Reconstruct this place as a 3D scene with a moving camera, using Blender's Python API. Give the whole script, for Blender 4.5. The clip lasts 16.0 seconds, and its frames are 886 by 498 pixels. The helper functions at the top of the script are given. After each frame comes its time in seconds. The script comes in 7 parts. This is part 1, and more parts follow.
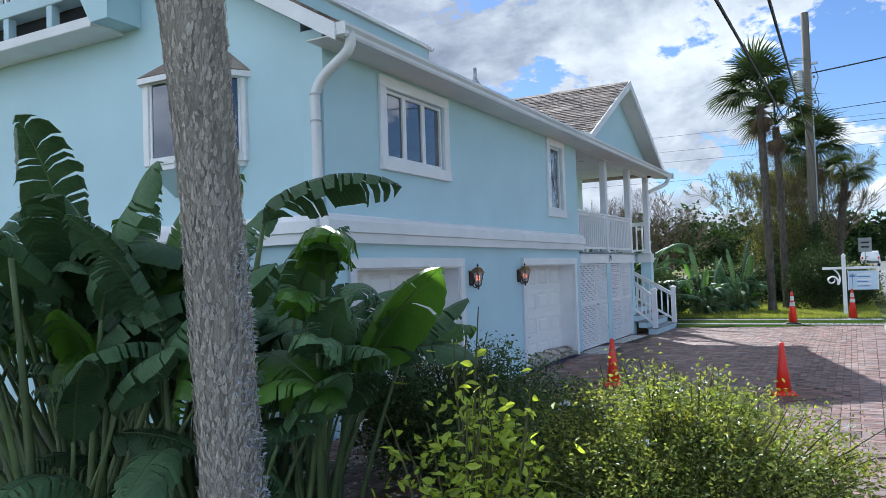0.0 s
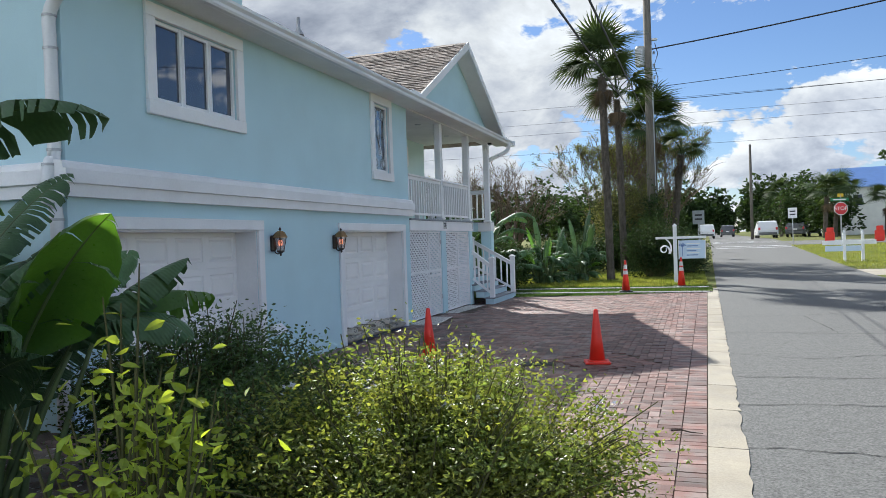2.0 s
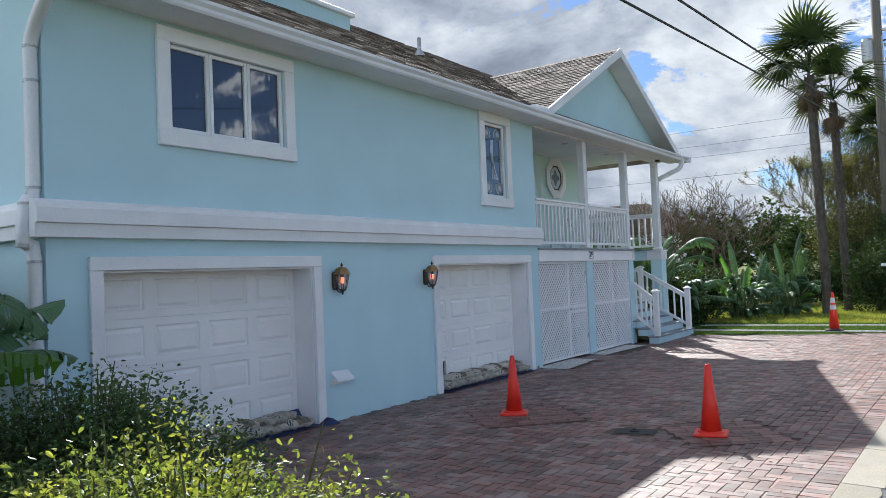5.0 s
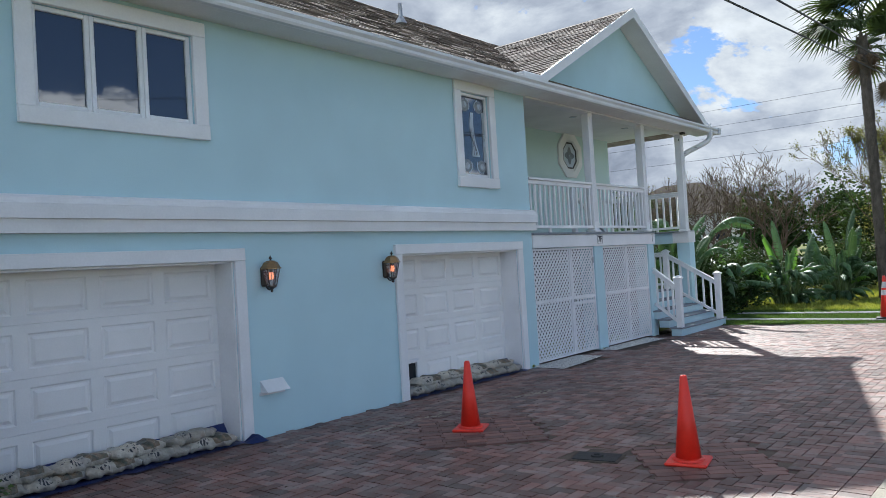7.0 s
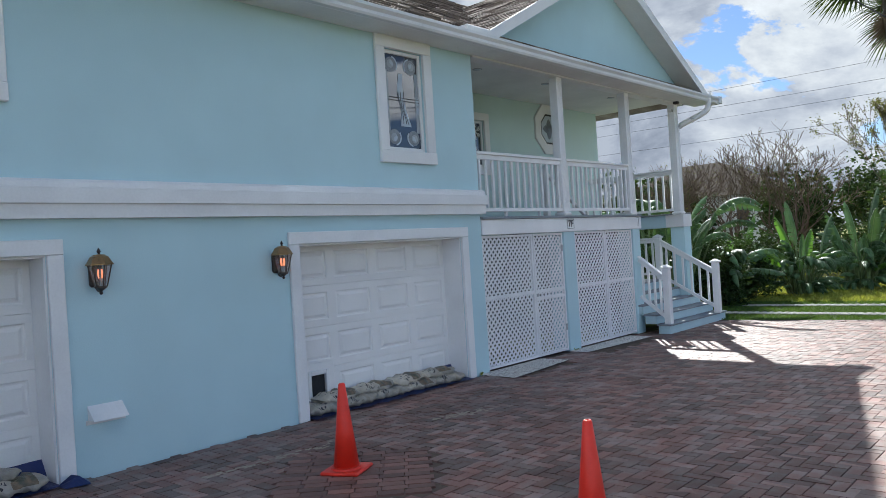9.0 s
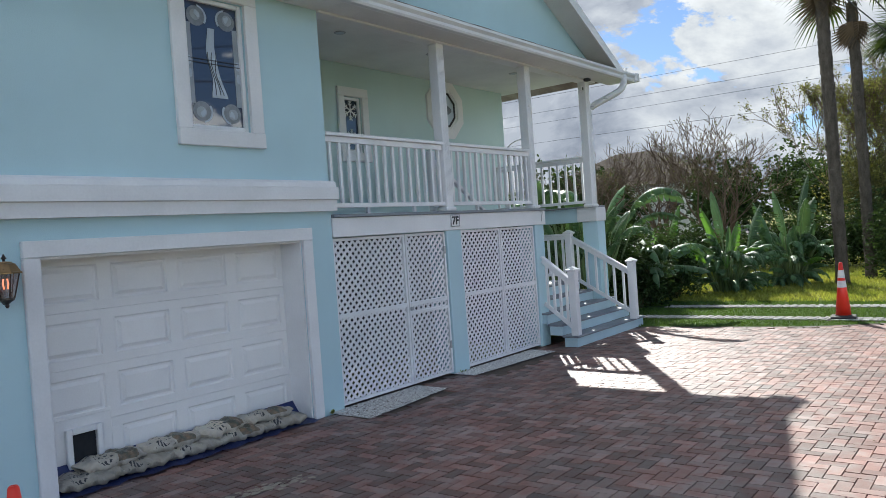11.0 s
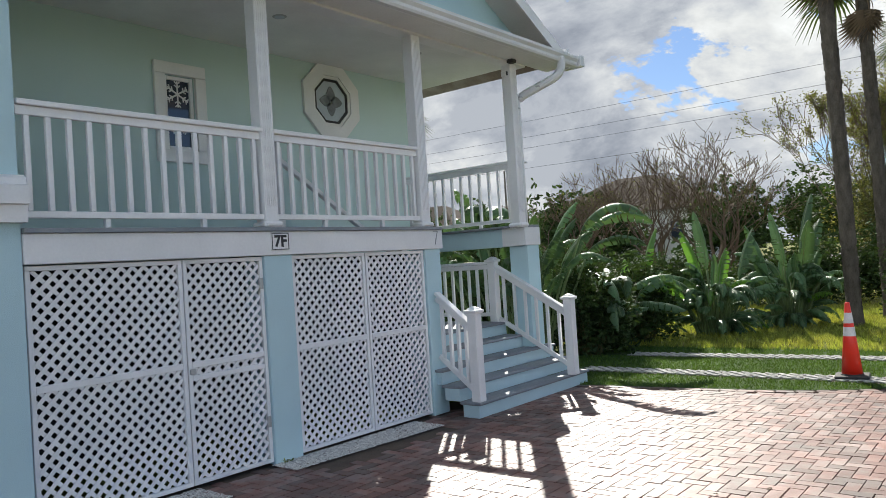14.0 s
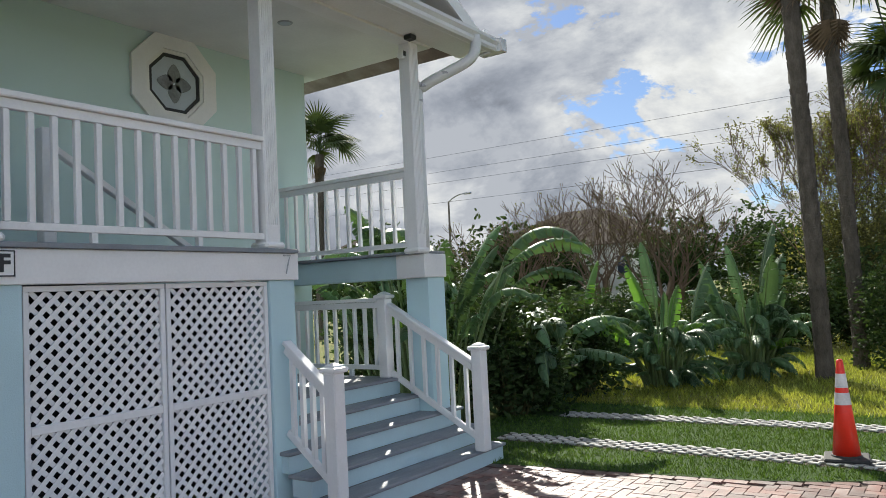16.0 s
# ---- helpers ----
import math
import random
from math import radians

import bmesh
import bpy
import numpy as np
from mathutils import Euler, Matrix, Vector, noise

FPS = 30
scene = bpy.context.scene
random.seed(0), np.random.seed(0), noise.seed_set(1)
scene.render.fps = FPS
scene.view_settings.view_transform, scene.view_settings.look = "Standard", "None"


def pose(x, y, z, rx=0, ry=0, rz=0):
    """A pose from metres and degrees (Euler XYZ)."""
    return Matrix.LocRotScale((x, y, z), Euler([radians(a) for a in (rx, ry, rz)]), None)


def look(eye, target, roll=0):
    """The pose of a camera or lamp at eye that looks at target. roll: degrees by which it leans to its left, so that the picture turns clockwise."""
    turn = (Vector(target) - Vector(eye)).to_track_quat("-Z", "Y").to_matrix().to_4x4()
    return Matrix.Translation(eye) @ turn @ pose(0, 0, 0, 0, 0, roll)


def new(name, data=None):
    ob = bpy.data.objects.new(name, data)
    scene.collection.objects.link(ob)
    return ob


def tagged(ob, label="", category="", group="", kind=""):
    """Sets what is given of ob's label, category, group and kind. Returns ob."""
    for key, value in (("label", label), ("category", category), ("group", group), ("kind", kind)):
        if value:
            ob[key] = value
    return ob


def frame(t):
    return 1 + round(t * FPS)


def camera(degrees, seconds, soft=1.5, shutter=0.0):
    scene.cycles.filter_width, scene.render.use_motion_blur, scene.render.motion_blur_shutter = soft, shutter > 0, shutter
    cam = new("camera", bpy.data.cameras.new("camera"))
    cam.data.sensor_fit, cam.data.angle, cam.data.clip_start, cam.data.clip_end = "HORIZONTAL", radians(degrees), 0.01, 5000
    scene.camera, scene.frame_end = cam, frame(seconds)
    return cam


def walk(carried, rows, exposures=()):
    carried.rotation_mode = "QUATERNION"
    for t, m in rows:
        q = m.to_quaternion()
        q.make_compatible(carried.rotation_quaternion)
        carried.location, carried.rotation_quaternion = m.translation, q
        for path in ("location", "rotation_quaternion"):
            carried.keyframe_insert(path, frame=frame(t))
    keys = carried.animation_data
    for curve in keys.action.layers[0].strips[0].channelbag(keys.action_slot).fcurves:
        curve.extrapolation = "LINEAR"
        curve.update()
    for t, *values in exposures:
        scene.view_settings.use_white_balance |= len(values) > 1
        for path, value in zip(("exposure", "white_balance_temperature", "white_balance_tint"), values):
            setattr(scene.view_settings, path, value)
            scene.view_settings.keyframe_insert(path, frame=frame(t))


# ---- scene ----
cam = camera(60.8, 16.0, 0.5)
PATH = [
    (0, (0.303, -0.315, 1.819), (-0.649, 1.443, 1.88), -1.9),
    (0.5, (0.206, -0.079, 1.801), (-0.651, 1.728, 1.836), -1.8),
    (1, (0.347, 0.244, 1.752), (-0.405, 2.097, 1.76), -1.6),
    (1.5, (0.492, 0.538, 1.713), (-0.17, 2.425, 1.704), -1.8),
    (2, (0.653, 0.943, 1.666), (0.021, 2.84, 1.645), -1.9),
    (2.5, (0.913, 1.273, 1.629), (0.24, 3.156, 1.599), -2.6),
    (3, (1.096, 1.613, 1.635), (0.307, 3.451, 1.601), -3.0),
    (3.5, (1.208, 1.976, 1.664), (0.282, 3.749, 1.653), -3.0),
    (4, (1.439, 2.369, 1.681), (0.401, 4.079, 1.71), -2.6),
    (6.5, (1.864, 4.507, 1.727), (0.615, 6.068, 1.798), -3.1),
    (7, (1.912, 5.007, 1.721), (0.628, 6.54, 1.763), -3.4),
    (7.5, (1.88, 5.532, 1.729), (0.567, 7.041, 1.749), -3.6),
    (8, (1.913, 6.085, 1.728), (0.565, 7.562, 1.733), -3.4),
    (10.5, (1.259, 8.936, 1.788), (-0.007, 10.484, 1.76), -4.0),
    (11, (1.188, 9.499, 1.85), (-0.036, 11.08, 1.812), -4.0),
    (11.5, (1.143, 10.063, 1.802), (-0.061, 11.66, 1.783), -4.2),
    (12, (1.056, 10.607, 1.774), (-0.148, 12.204, 1.783), -4.3),
    (12.5, (1.003, 11.208, 1.782), (-0.206, 12.8, 1.813), -4.1),
    (13, (0.979, 11.809, 1.76), (-0.244, 13.391, 1.796), -3.8),
    (13.5, (0.863, 12.416, 1.742), (-0.371, 13.989, 1.775), -3.6),
    (14, (0.709, 13.067, 1.721), (-0.543, 14.626, 1.76), -3.7),
    (14.5, (0.467, 13.642, 1.733), (-0.788, 15.198, 1.793), -3.7),
    (15, (0.261, 14.246, 1.725), (-0.971, 15.819, 1.807), -3.6),
    (15.5, (-0.024, 14.848, 1.704), (-1.209, 16.455, 1.811), -3.3),
    (16, (-0.195, 15.456, 1.726), (-1.337, 17.093, 1.843), -2.8),
]
walk(cam, [(t, look(eye, target, roll)) for t, eye, target, roll in PATH],
     exposures=[(0.0, 1.42, 5500, 8), (2.5, 1.3, 5950, 8), (4.0, 1.36, 5850, 8), (7.0, 1.36, 5750, 7), (11.0, 1.40, 6000, 7), (16.0, 1.34, 6350, 8)])

# ---- world and sun ----
SUN_WAY = Vector((0.828, -1.2, -1.0)).normalized()
sun_data = bpy.data.lights.new("sun", "SUN")
sun_data.energy, sun_data.angle, sun_data.color = 3.5, radians(0.55), (1.0, 0.93, 0.82)
sun = new("sun", sun_data)
sun.matrix_world = look((-20, 30, 30), Vector((-20, 30, 30)) + SUN_WAY)
ELEVATION = math.asin(-SUN_WAY.z)
AZIMUTH = math.atan2(-SUN_WAY.x, -SUN_WAY.y)


def build_world():
    """Clear sky with broken cumulus in it, drawn on a flat cloud layer."""
    world = bpy.data.worlds.new("world")
    scene.world = world
    world.use_nodes = True
    nt = world.node_tree
    n, l = nt.nodes, nt.links
    n.clear()
    out, bg = n.new("ShaderNodeOutputWorld"), n.new("ShaderNodeBackground")
    sky = n.new("ShaderNodeTexSky")
    sky.sky_type, sky.sun_disc = "NISHITA", False
    sky.sun_elevation, sky.sun_rotation = ELEVATION, AZIMUTH
    sky.air_density, sky.dust_density, sky.ozone_density = 1.0, 0.15, 2.5
    coord, sep = n.new("ShaderNodeTexCoord"), n.new("ShaderNodeSeparateXYZ")
    l.new(coord.outputs["Generated"], sep.inputs[0])

    def calc(op, a, b):
        node = n.new("ShaderNodeMath")
        node.operation = op
        for i, v in enumerate((a, b)):
            if isinstance(v, (int, float)):
                node.inputs[i].default_value = v
            else:
                l.new(v, node.inputs[i])
        return node.outputs[0]

    up = calc("ADD", calc("MULTIPLY", calc("MAXIMUM", sep.outputs["Z"], 0.0), 0.55), 0.32)
    comb = n.new("ShaderNodeCombineXYZ")
    l.new(calc("DIVIDE", sep.outputs["X"], up), comb.inputs[0])
    l.new(calc("DIVIDE", sep.outputs["Y"], up), comb.inputs[1])
    l.new(calc("MULTIPLY", sep.outputs["Z"], 1.6), comb.inputs[2])

    def clouds(shift):
        mp, tex = n.new("ShaderNodeMapping"), n.new("ShaderNodeTexNoise")
        mp.inputs["Location"].default_value = shift
        l.new(comb.outputs[0], mp.inputs[0])
        l.new(mp.outputs[0], tex.inputs["Vector"])
        tex.inputs["Scale"].default_value, tex.inputs["Detail"].default_value = 2.1, 12.0
        tex.inputs["Roughness"].default_value, tex.inputs["Distortion"].default_value = 0.6, 0.15
        return tex.outputs["Fac"]

    def ranged(value, a, b, lo, hi):
        node = n.new("ShaderNodeMapRange")
        for k, v in enumerate((a, b, lo, hi)):
            node.inputs[k + 1].default_value = v
        l.new(value, node.inputs[0])
        return node.outputs[0]

    # clouds away from the sun are lit from the front, those before it from behind
    dot = n.new("ShaderNodeVectorMath")
    dot.operation = "DOT_PRODUCT"
    l.new(coord.outputs["Generated"], dot.inputs[0])
    dot.inputs[1].default_value = -SUN_WAY
    toward = dot.outputs["Value"]
    here = calc("ADD", clouds(CLOUD_SHIFT), calc("ADD", calc("ADD", ranged(sep.outputs["X"], -0.5, 0.0, 0.10, -0.05), ranged(sep.outputs["X"], 0.0, 1.0, 0.0, -0.07)), ranged(sep.outputs["Z"], 0.02, 0.2, 0.05, 0.0)))
    sunward = clouds((CLOUD_SHIFT[0] - 0.03, CLOUD_SHIFT[1] + 0.045, CLOUD_SHIFT[2] + 0.12))
    lean = calc("SUBTRACT", clouds(CLOUD_SHIFT), sunward)
    cover = ranged(here, CLOUD_FROM, CLOUD_FROM + 0.024, 0.0, 1.0)
    shade = calc("MULTIPLY", ranged(lean, -0.10, 0.10, 0.50, 1.0), ranged(here, CLOUD_FROM + 0.03, CLOUD_FROM + 0.22, 1.0, 0.52))
    bright = calc("MULTIPLY", shade, ranged(toward, -0.9, 0.75, FRONT_LIT, BACK_LIT))
    tint = n.new("ShaderNodeMix")
    tint.data_type = "RGBA"
    tint.inputs[6].default_value, tint.inputs[7].default_value = (0.86, 0.92, 1.06, 1), (1.0, 0.99, 0.96, 1)
    l.new(ranged(shade, 0.35, 0.8, 0.0, 1.0), tint.inputs["Factor"])
    scaled = n.new("ShaderNodeVectorMath")
    scaled.operation = "SCALE"
    l.new(tint.outputs[2], scaled.inputs[0])
    l.new(bright, scaled.inputs["Scale"])
    mix = n.new("ShaderNodeMix")
    mix.data_type = "RGBA"
    l.new(cover, mix.inputs["Factor"])
    deep = n.new("ShaderNodeVectorMath")
    deep.operation = "MULTIPLY"
    deep.inputs[1].default_value = (0.31, 0.325, 0.37)
    l.new(sky.outputs[0], deep.inputs[0])
    l.new(deep.outputs[0], mix.inputs[6])
    l.new(scaled.outputs[0], mix.inputs[7])
    l.new(mix.outputs[2], bg.inputs["Color"])
    bg.inputs["Strength"].default_value = SKY
    l.new(bg.outputs[0], out.inputs[0])


CLOUD_SHIFT, CLOUD_FROM, SKY = (2.3, 0.4, 0.0), 0.462, 0.11
FRONT_LIT, BACK_LIT = 15.5, 3.7
build_world()

# ---- materials ----
def material(name, base, rough=0.7, vary=0.12, scale=6.0, fine=60.0, bump=0.15, metal=0.0, second=None, second_amount=0.0,
             random_tint=0.0, island_tint=0.0, translucent=0.0, spec=0.5, stretch=(1, 1, 1), bump_dist=0.01, stain=0.0):
    """A node material: base colour varied at two scales, grain in the bump, tint by object or by loose piece."""
    m = bpy.data.materials.new(name)
    m.use_nodes = True
    nt = m.node_tree
    n, l = nt.nodes, nt.links
    bsdf, out = n["Principled BSDF"], n["Material Output"]
    coord, mp = n.new("ShaderNodeTexCoord"), n.new("ShaderNodeMapping")
    mp.inputs["Scale"].default_value = stretch
    l.new(coord.outputs["Object"], mp.inputs[0])
    info = n.new("ShaderNodeObjectInfo")
    l.new(info.outputs["Random"], mp.inputs["Location"])

    def noise_tex(s, d=4.0):
        t = n.new("ShaderNodeTexNoise")
        t.inputs["Scale"].default_value, t.inputs["Detail"].default_value = s, d
        l.new(mp.outputs[0], t.inputs["Vector"])
        return t.outputs["Fac"]

    def mix(kind, fac, a, b):
        node = n.new("ShaderNodeMix")
        node.data_type, node.blend_type = "RGBA", kind
        for slot, v in ((0, fac), (6, a), (7, b)):
            if isinstance(v, (int, float)):
                node.inputs[slot].default_value = v
            elif isinstance(v, tuple):
                node.inputs[slot].default_value = (*v, 1)
            else:
                l.new(v, node.inputs[slot])
        return node.outputs[2]

    def ranged(fac, lo, hi, a=0.3, b=0.7):
        node = n.new("ShaderNodeMapRange")
        node.inputs[1].default_value, node.inputs[2].default_value = a, b
        node.inputs[3].default_value, node.inputs[4].default_value = lo, hi
        l.new(fac, node.inputs[0])
        return node.outputs[0]

    broad, grain = noise_tex(scale), noise_tex(fine, 6.0)
    col = base
    if second is not None:
        col = mix("MIX", ranged(broad, 0, second_amount, 0.42, 0.6), base, second)
    shade = n.new("ShaderNodeMath")
    shade.operation = "ADD"
    l.new(ranged(broad, -vary, vary), shade.inputs[0])
    l.new(ranged(grain, 1 - vary * 0.6, 1 + vary * 0.6), shade.inputs[1])
    bright = n.new("ShaderNodeHueSaturation")
    value = shade.outputs[0]
    for amount, source in ((random_tint, info.outputs["Random"]), (island_tint, None)):
        if amount:
            if source is None:
                geo = n.new("ShaderNodeNewGeometry")
                source = geo.outputs["Random Per Island"]
            mul = n.new("ShaderNodeMath")
            mul.operation = "MULTIPLY"
            l.new(value, mul.inputs[0])
            l.new(ranged(source, 1 - amount, 1 + amount, 0, 1), mul.inputs[1])
            value = mul.outputs[0]
    if stain:
        mul = n.new("ShaderNodeMath")
        mul.operation = "MULTIPLY"
        l.new(value, mul.inputs[0])
        l.new(ranged(noise_tex(scale * 0.23, 5.0), 1 - stain, 1.0, 0.36, 0.56), mul.inputs[1])
        value = mul.outputs[0]
    l.new(value, bright.inputs["Value"])
    if isinstance(col, tuple):
        bright.inputs["Color"].default_value = (*col, 1)
    else:
        l.new(col, bright.inputs["Color"])
    l.new(bright.outputs[0], bsdf.inputs["Base Color"])
    bsdf.inputs["Metallic"].default_value = metal
    bsdf.inputs["Specular IOR Level"].default_value = spec
    l.new(ranged(grain, max(rough - 0.08, 0.02), min(rough + 0.08, 1.0)), bsdf.inputs["Roughness"])
    if bump:
        b = n.new("ShaderNodeBump")
        b.inputs["Strength"].default_value, b.inputs["Distance"].default_value = bump, bump_dist
        l.new(grain, b.inputs["Height"])
        l.new(b.outputs[0], bsdf.inputs["Normal"])
    if translucent:
        tr, ms = n.new("ShaderNodeBsdfTranslucent"), n.new("ShaderNodeMixShader")
        warm = mix("MULTIPLY", 1.0, bright.outputs[0], (1.6, 1.55, 0.75))
        l.new(warm, tr.inputs["Color"])
        ms.inputs[0].default_value = translucent
        l.new(bsdf.outputs[0], ms.inputs[1])
        l.new(tr.outputs[0], ms.inputs[2])
        l.new(ms.outputs[0], out.inputs["Surface"])
    return m


def glass_material(name, tint, rough=0.03, alpha_dark=0.25):
    """Window glass: an opaque pane with a mirror gloss, the dark room put into its tint."""
    m = bpy.data.materials.new(name)
    m.use_nodes = True
    nt = m.node_tree
    bsdf = nt.nodes["Principled BSDF"]
    bsdf.inputs["Base Color"].default_value = (*tint, 1)
    bsdf.inputs["Roughness"].default_value = rough
    bsdf.inputs["Specular IOR Level"].default_value = 0.8
    bsdf.inputs["Coat Weight"].default_value = alpha_dark
    bsdf.inputs["Coat Roughness"].default_value = 0.02
    tex, b = nt.nodes.new("ShaderNodeTexNoise"), nt.nodes.new("ShaderNodeBump")
    tex.inputs["Scale"].default_value = 1.6
    b.inputs["Strength"].default_value, b.inputs["Distance"].default_value = 0.12, 0.02
    nt.links.new(tex.outputs["Fac"], b.inputs["Height"])
    nt.links.new(b.outputs[0], bsdf.inputs["Normal"])
    return m


M = {}
M["stucco"] = material("stucco_blue", (0.53, 0.715, 0.775), 0.85, 0.035, 1.2, 140, 0.35, bump_dist=0.006, spec=0.25, stain=0.05)
# the stucco paint turned greener, warm ground bounce put into its colour
M["bounce_tint"] = material("stucco_bounce_green", (0.58, 0.725, 0.715), 0.85, 0.03, 1.2, 140, 0.3, bump_dist=0.006, spec=0.25, stain=0.05)
M["trim"] = material("white_trim", (0.83, 0.83, 0.84), 0.55, 0.04, 2.5, 45, 0.1, stain=0.07)
M["rail"] = material("white_rail", (0.84, 0.84, 0.85), 0.5, 0.04, 3.0, 50, 0.1, stain=0.06)
M["garage"] = material("garage_white", (0.84, 0.83, 0.82), 0.5, 0.03, 2.0, 70, 0.1, stain=0.06)
M["soffit"] = material("soffit_white", (0.80, 0.80, 0.79), 0.7, 0.05, 2.0, 40, 0.1, stain=0.1)
M["gutter"] = material("gutter_white", (0.74, 0.75, 0.76), 0.35, 0.05, 2.0, 40, 0.05, stain=0.1)
M["shingle"] = material("shingle_brown", (0.235, 0.185, 0.155), 0.95, 0.2, 3.0, 220, 0.6, island_tint=0.6, random_tint=0.25, second=(0.28, 0.24, 0.21), second_amount=0.7, spec=0.2)
M["tread"] = material("grey_tread", (0.24, 0.26, 0.29), 0.6, 0.1, 4, 80, 0.2, stretch=(8, 1, 1), stain=0.12)
M["riser"] = material("pale_blue_wood", (0.50, 0.66, 0.72), 0.6, 0.04, 3, 60, 0.12, stain=0.06)
M["glass"] = glass_material("window_glass", (0.035, 0.043, 0.07), 0.03, 1.0)
# near-black for sheets that stand in for unlit space, and the pet flap
M["dark"] = material("shade_and_flap_black", (0.02, 0.022, 0.025), 0.9, 0.1, 3, 20, 0.0)
M["brick"] = material("brick_paver", (0.232, 0.118, 0.095), 0.54, 0.2, 5, 120, 0.5, island_tint=0.45, random_tint=0.45, second=(0.20, 0.157, 0.14), second_amount=0.85, bump_dist=0.003, stain=0.25, spec=0.5)
M["newbrick"] = material("relaid_brick", (0.20, 0.10, 0.08), 0.55, 0.2, 5, 120, 0.5, random_tint=0.35, bump_dist=0.003, stain=0.2, spec=0.5)
M["sand"] = material("joint_sand", (0.125, 0.095, 0.072), 0.95, 0.2, 6, 200, 0.5)
M["asphalt"] = material("asphalt", (0.15, 0.15, 0.145), 0.9, 0.4, 45, 130, 1.0, island_tint=0.0, stain=0.16, bump_dist=0.006, spec=0.3)
M["crack"] = material("crack_black", (0.03, 0.03, 0.03), 0.9, 0.2, 6, 80, 0.3)
M["kerb"] = material("kerb_concrete", (0.41, 0.37, 0.30), 0.9, 0.2, 2.5, 60, 0.5, second=(0.33, 0.29, 0.22), second_amount=0.7, stain=0.25)
M["concrete"] = material("concrete", (0.42, 0.41, 0.38), 0.9, 0.12, 2.5, 110, 0.5, stain=0.2)
M["lawn"] = material("lawn_ground", (0.13, 0.155, 0.04), 0.95, 0.25, 0.7, 50, 0.8, second=(0.15, 0.13, 0.05), second_amount=0.6, bump_dist=0.03, spec=0.1)
M["blade"] = material("grass_blade", (0.25, 0.295, 0.06), 0.7, 0.2, 0.8, 30, 0.0, island_tint=0.4, second=(0.24, 0.22, 0.07), second_amount=0.5, translucent=0.35, spec=0.2)
M["turf"] = material("turf_blade", (0.08, 0.14, 0.03), 0.7, 0.12, 0.8, 30, 0.0, island_tint=0.35, translucent=0.25, spec=0.2)
M["soil"] = material("mulch", (0.06, 0.045, 0.035), 0.95, 0.3, 5, 60, 0.9, bump_dist=0.03)
M["pebble"] = material("white_pebble", (0.62, 0.60, 0.56), 0.8, 0.1, 20, 80, 0.2, island_tint=0.3)
M["paverwhite"] = material("white_paver", (0.47, 0.46, 0.43), 0.9, 0.12, 6, 100, 0.4, random_tint=0.12, stain=0.15)
M["bark"] = material("palm_bark", (0.70, 0.66, 0.59), 0.95, 0.3, 7, 55, 1.0, second=(0.45, 0.41, 0.35), second_amount=0.6, stretch=(4.0, 4.0, 0.7), bump_dist=0.03, island_tint=0.25, spec=0.15)
# bark darkened so that the shade between flakes is in the core's colour
M["bark_core"] = material("palm_bark_crevice_shade", (0.40, 0.365, 0.31), 0.95, 0.3, 7, 55, 1.0, stretch=(4.0, 4.0, 0.7), bump_dist=0.03, spec=0.1)
# palm bark again, its colour darkened for far trunks in shade against the light
M["bark_far"] = material("palm_bark_backlit", (0.105, 0.09, 0.075), 0.95, 0.3, 5, 40, 0.9, stretch=(2, 2, 0.8), bump_dist=0.03, spec=0.15)
M["trunkdark"] = material("tree_bark", (0.13, 0.105, 0.085), 0.95, 0.3, 5, 40, 0.9, stretch=(3, 3, 0.8), bump_dist=0.03, spec=0.15)
M["twig"] = material("twig_brown", (0.13, 0.095, 0.072), 0.9, 0.2, 8, 60, 0.4, spec=0.15)
M["bop"] = material("paddle_leaf", (0.075, 0.138, 0.066), 0.38, 0.16, 3, 45, 0.0, random_tint=0.4, translucent=0.14, spec=0.24)


def add_veins(m, pitch=95.0, strength=0.5):
    """Fine parallel ribs across a leaf, running out from its midrib."""
    nt = m.node_tree
    n, l = nt.nodes, nt.links
    coord, wave, b = n.new("ShaderNodeTexCoord"), n.new("ShaderNodeTexWave"), n.new("ShaderNodeBump")
    wave.wave_type, wave.bands_direction = "BANDS", "DIAGONAL"
    wave.inputs["Scale"].default_value, wave.inputs["Distortion"].default_value = pitch / 6.0, 0.6
    b.inputs["Strength"].default_value, b.inputs["Distance"].default_value = strength, 0.004
    l.new(coord.outputs["Object"], wave.inputs["Vector"])
    l.new(wave.outputs["Fac"], b.inputs["Height"])
    l.new(b.outputs[0], n["Principled BSDF"].inputs["Normal"])


add_veins(M["bop"])
M["bopyoung"] = material("paddle_leaf_young", (0.09, 0.20, 0.03), 0.35, 0.14, 3, 45, 0.25, random_tint=0.2, translucent=0.4)
M["stalk"] = material("leaf_stalk", (0.12, 0.17, 0.065), 0.5, 0.15, 5, 50, 0.2, random_tint=0.3)
M["lime"] = material("lime_leaf", (0.33, 0.41, 0.05), 0.45, 0.15, 6, 60, 0.2, island_tint=0.35, translucent=0.42)
# the plumbago leaf again, with the house's shade put into its colour
M["plumbago_shaded"] = material("small_leaf_shaded", (0.075, 0.125, 0.04), 0.42, 0.16, 4, 60, 0.1, island_tint=0.5, translucent=0.3, spec=0.4)
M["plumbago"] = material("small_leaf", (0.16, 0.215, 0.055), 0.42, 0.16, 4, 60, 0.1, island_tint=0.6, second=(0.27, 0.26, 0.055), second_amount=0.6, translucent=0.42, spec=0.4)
M["flower"] = material("pale_blue_petal", (0.55, 0.58, 0.80), 0.7, 0.06, 10, 60, 0.0, island_tint=0.12, translucent=0.3)
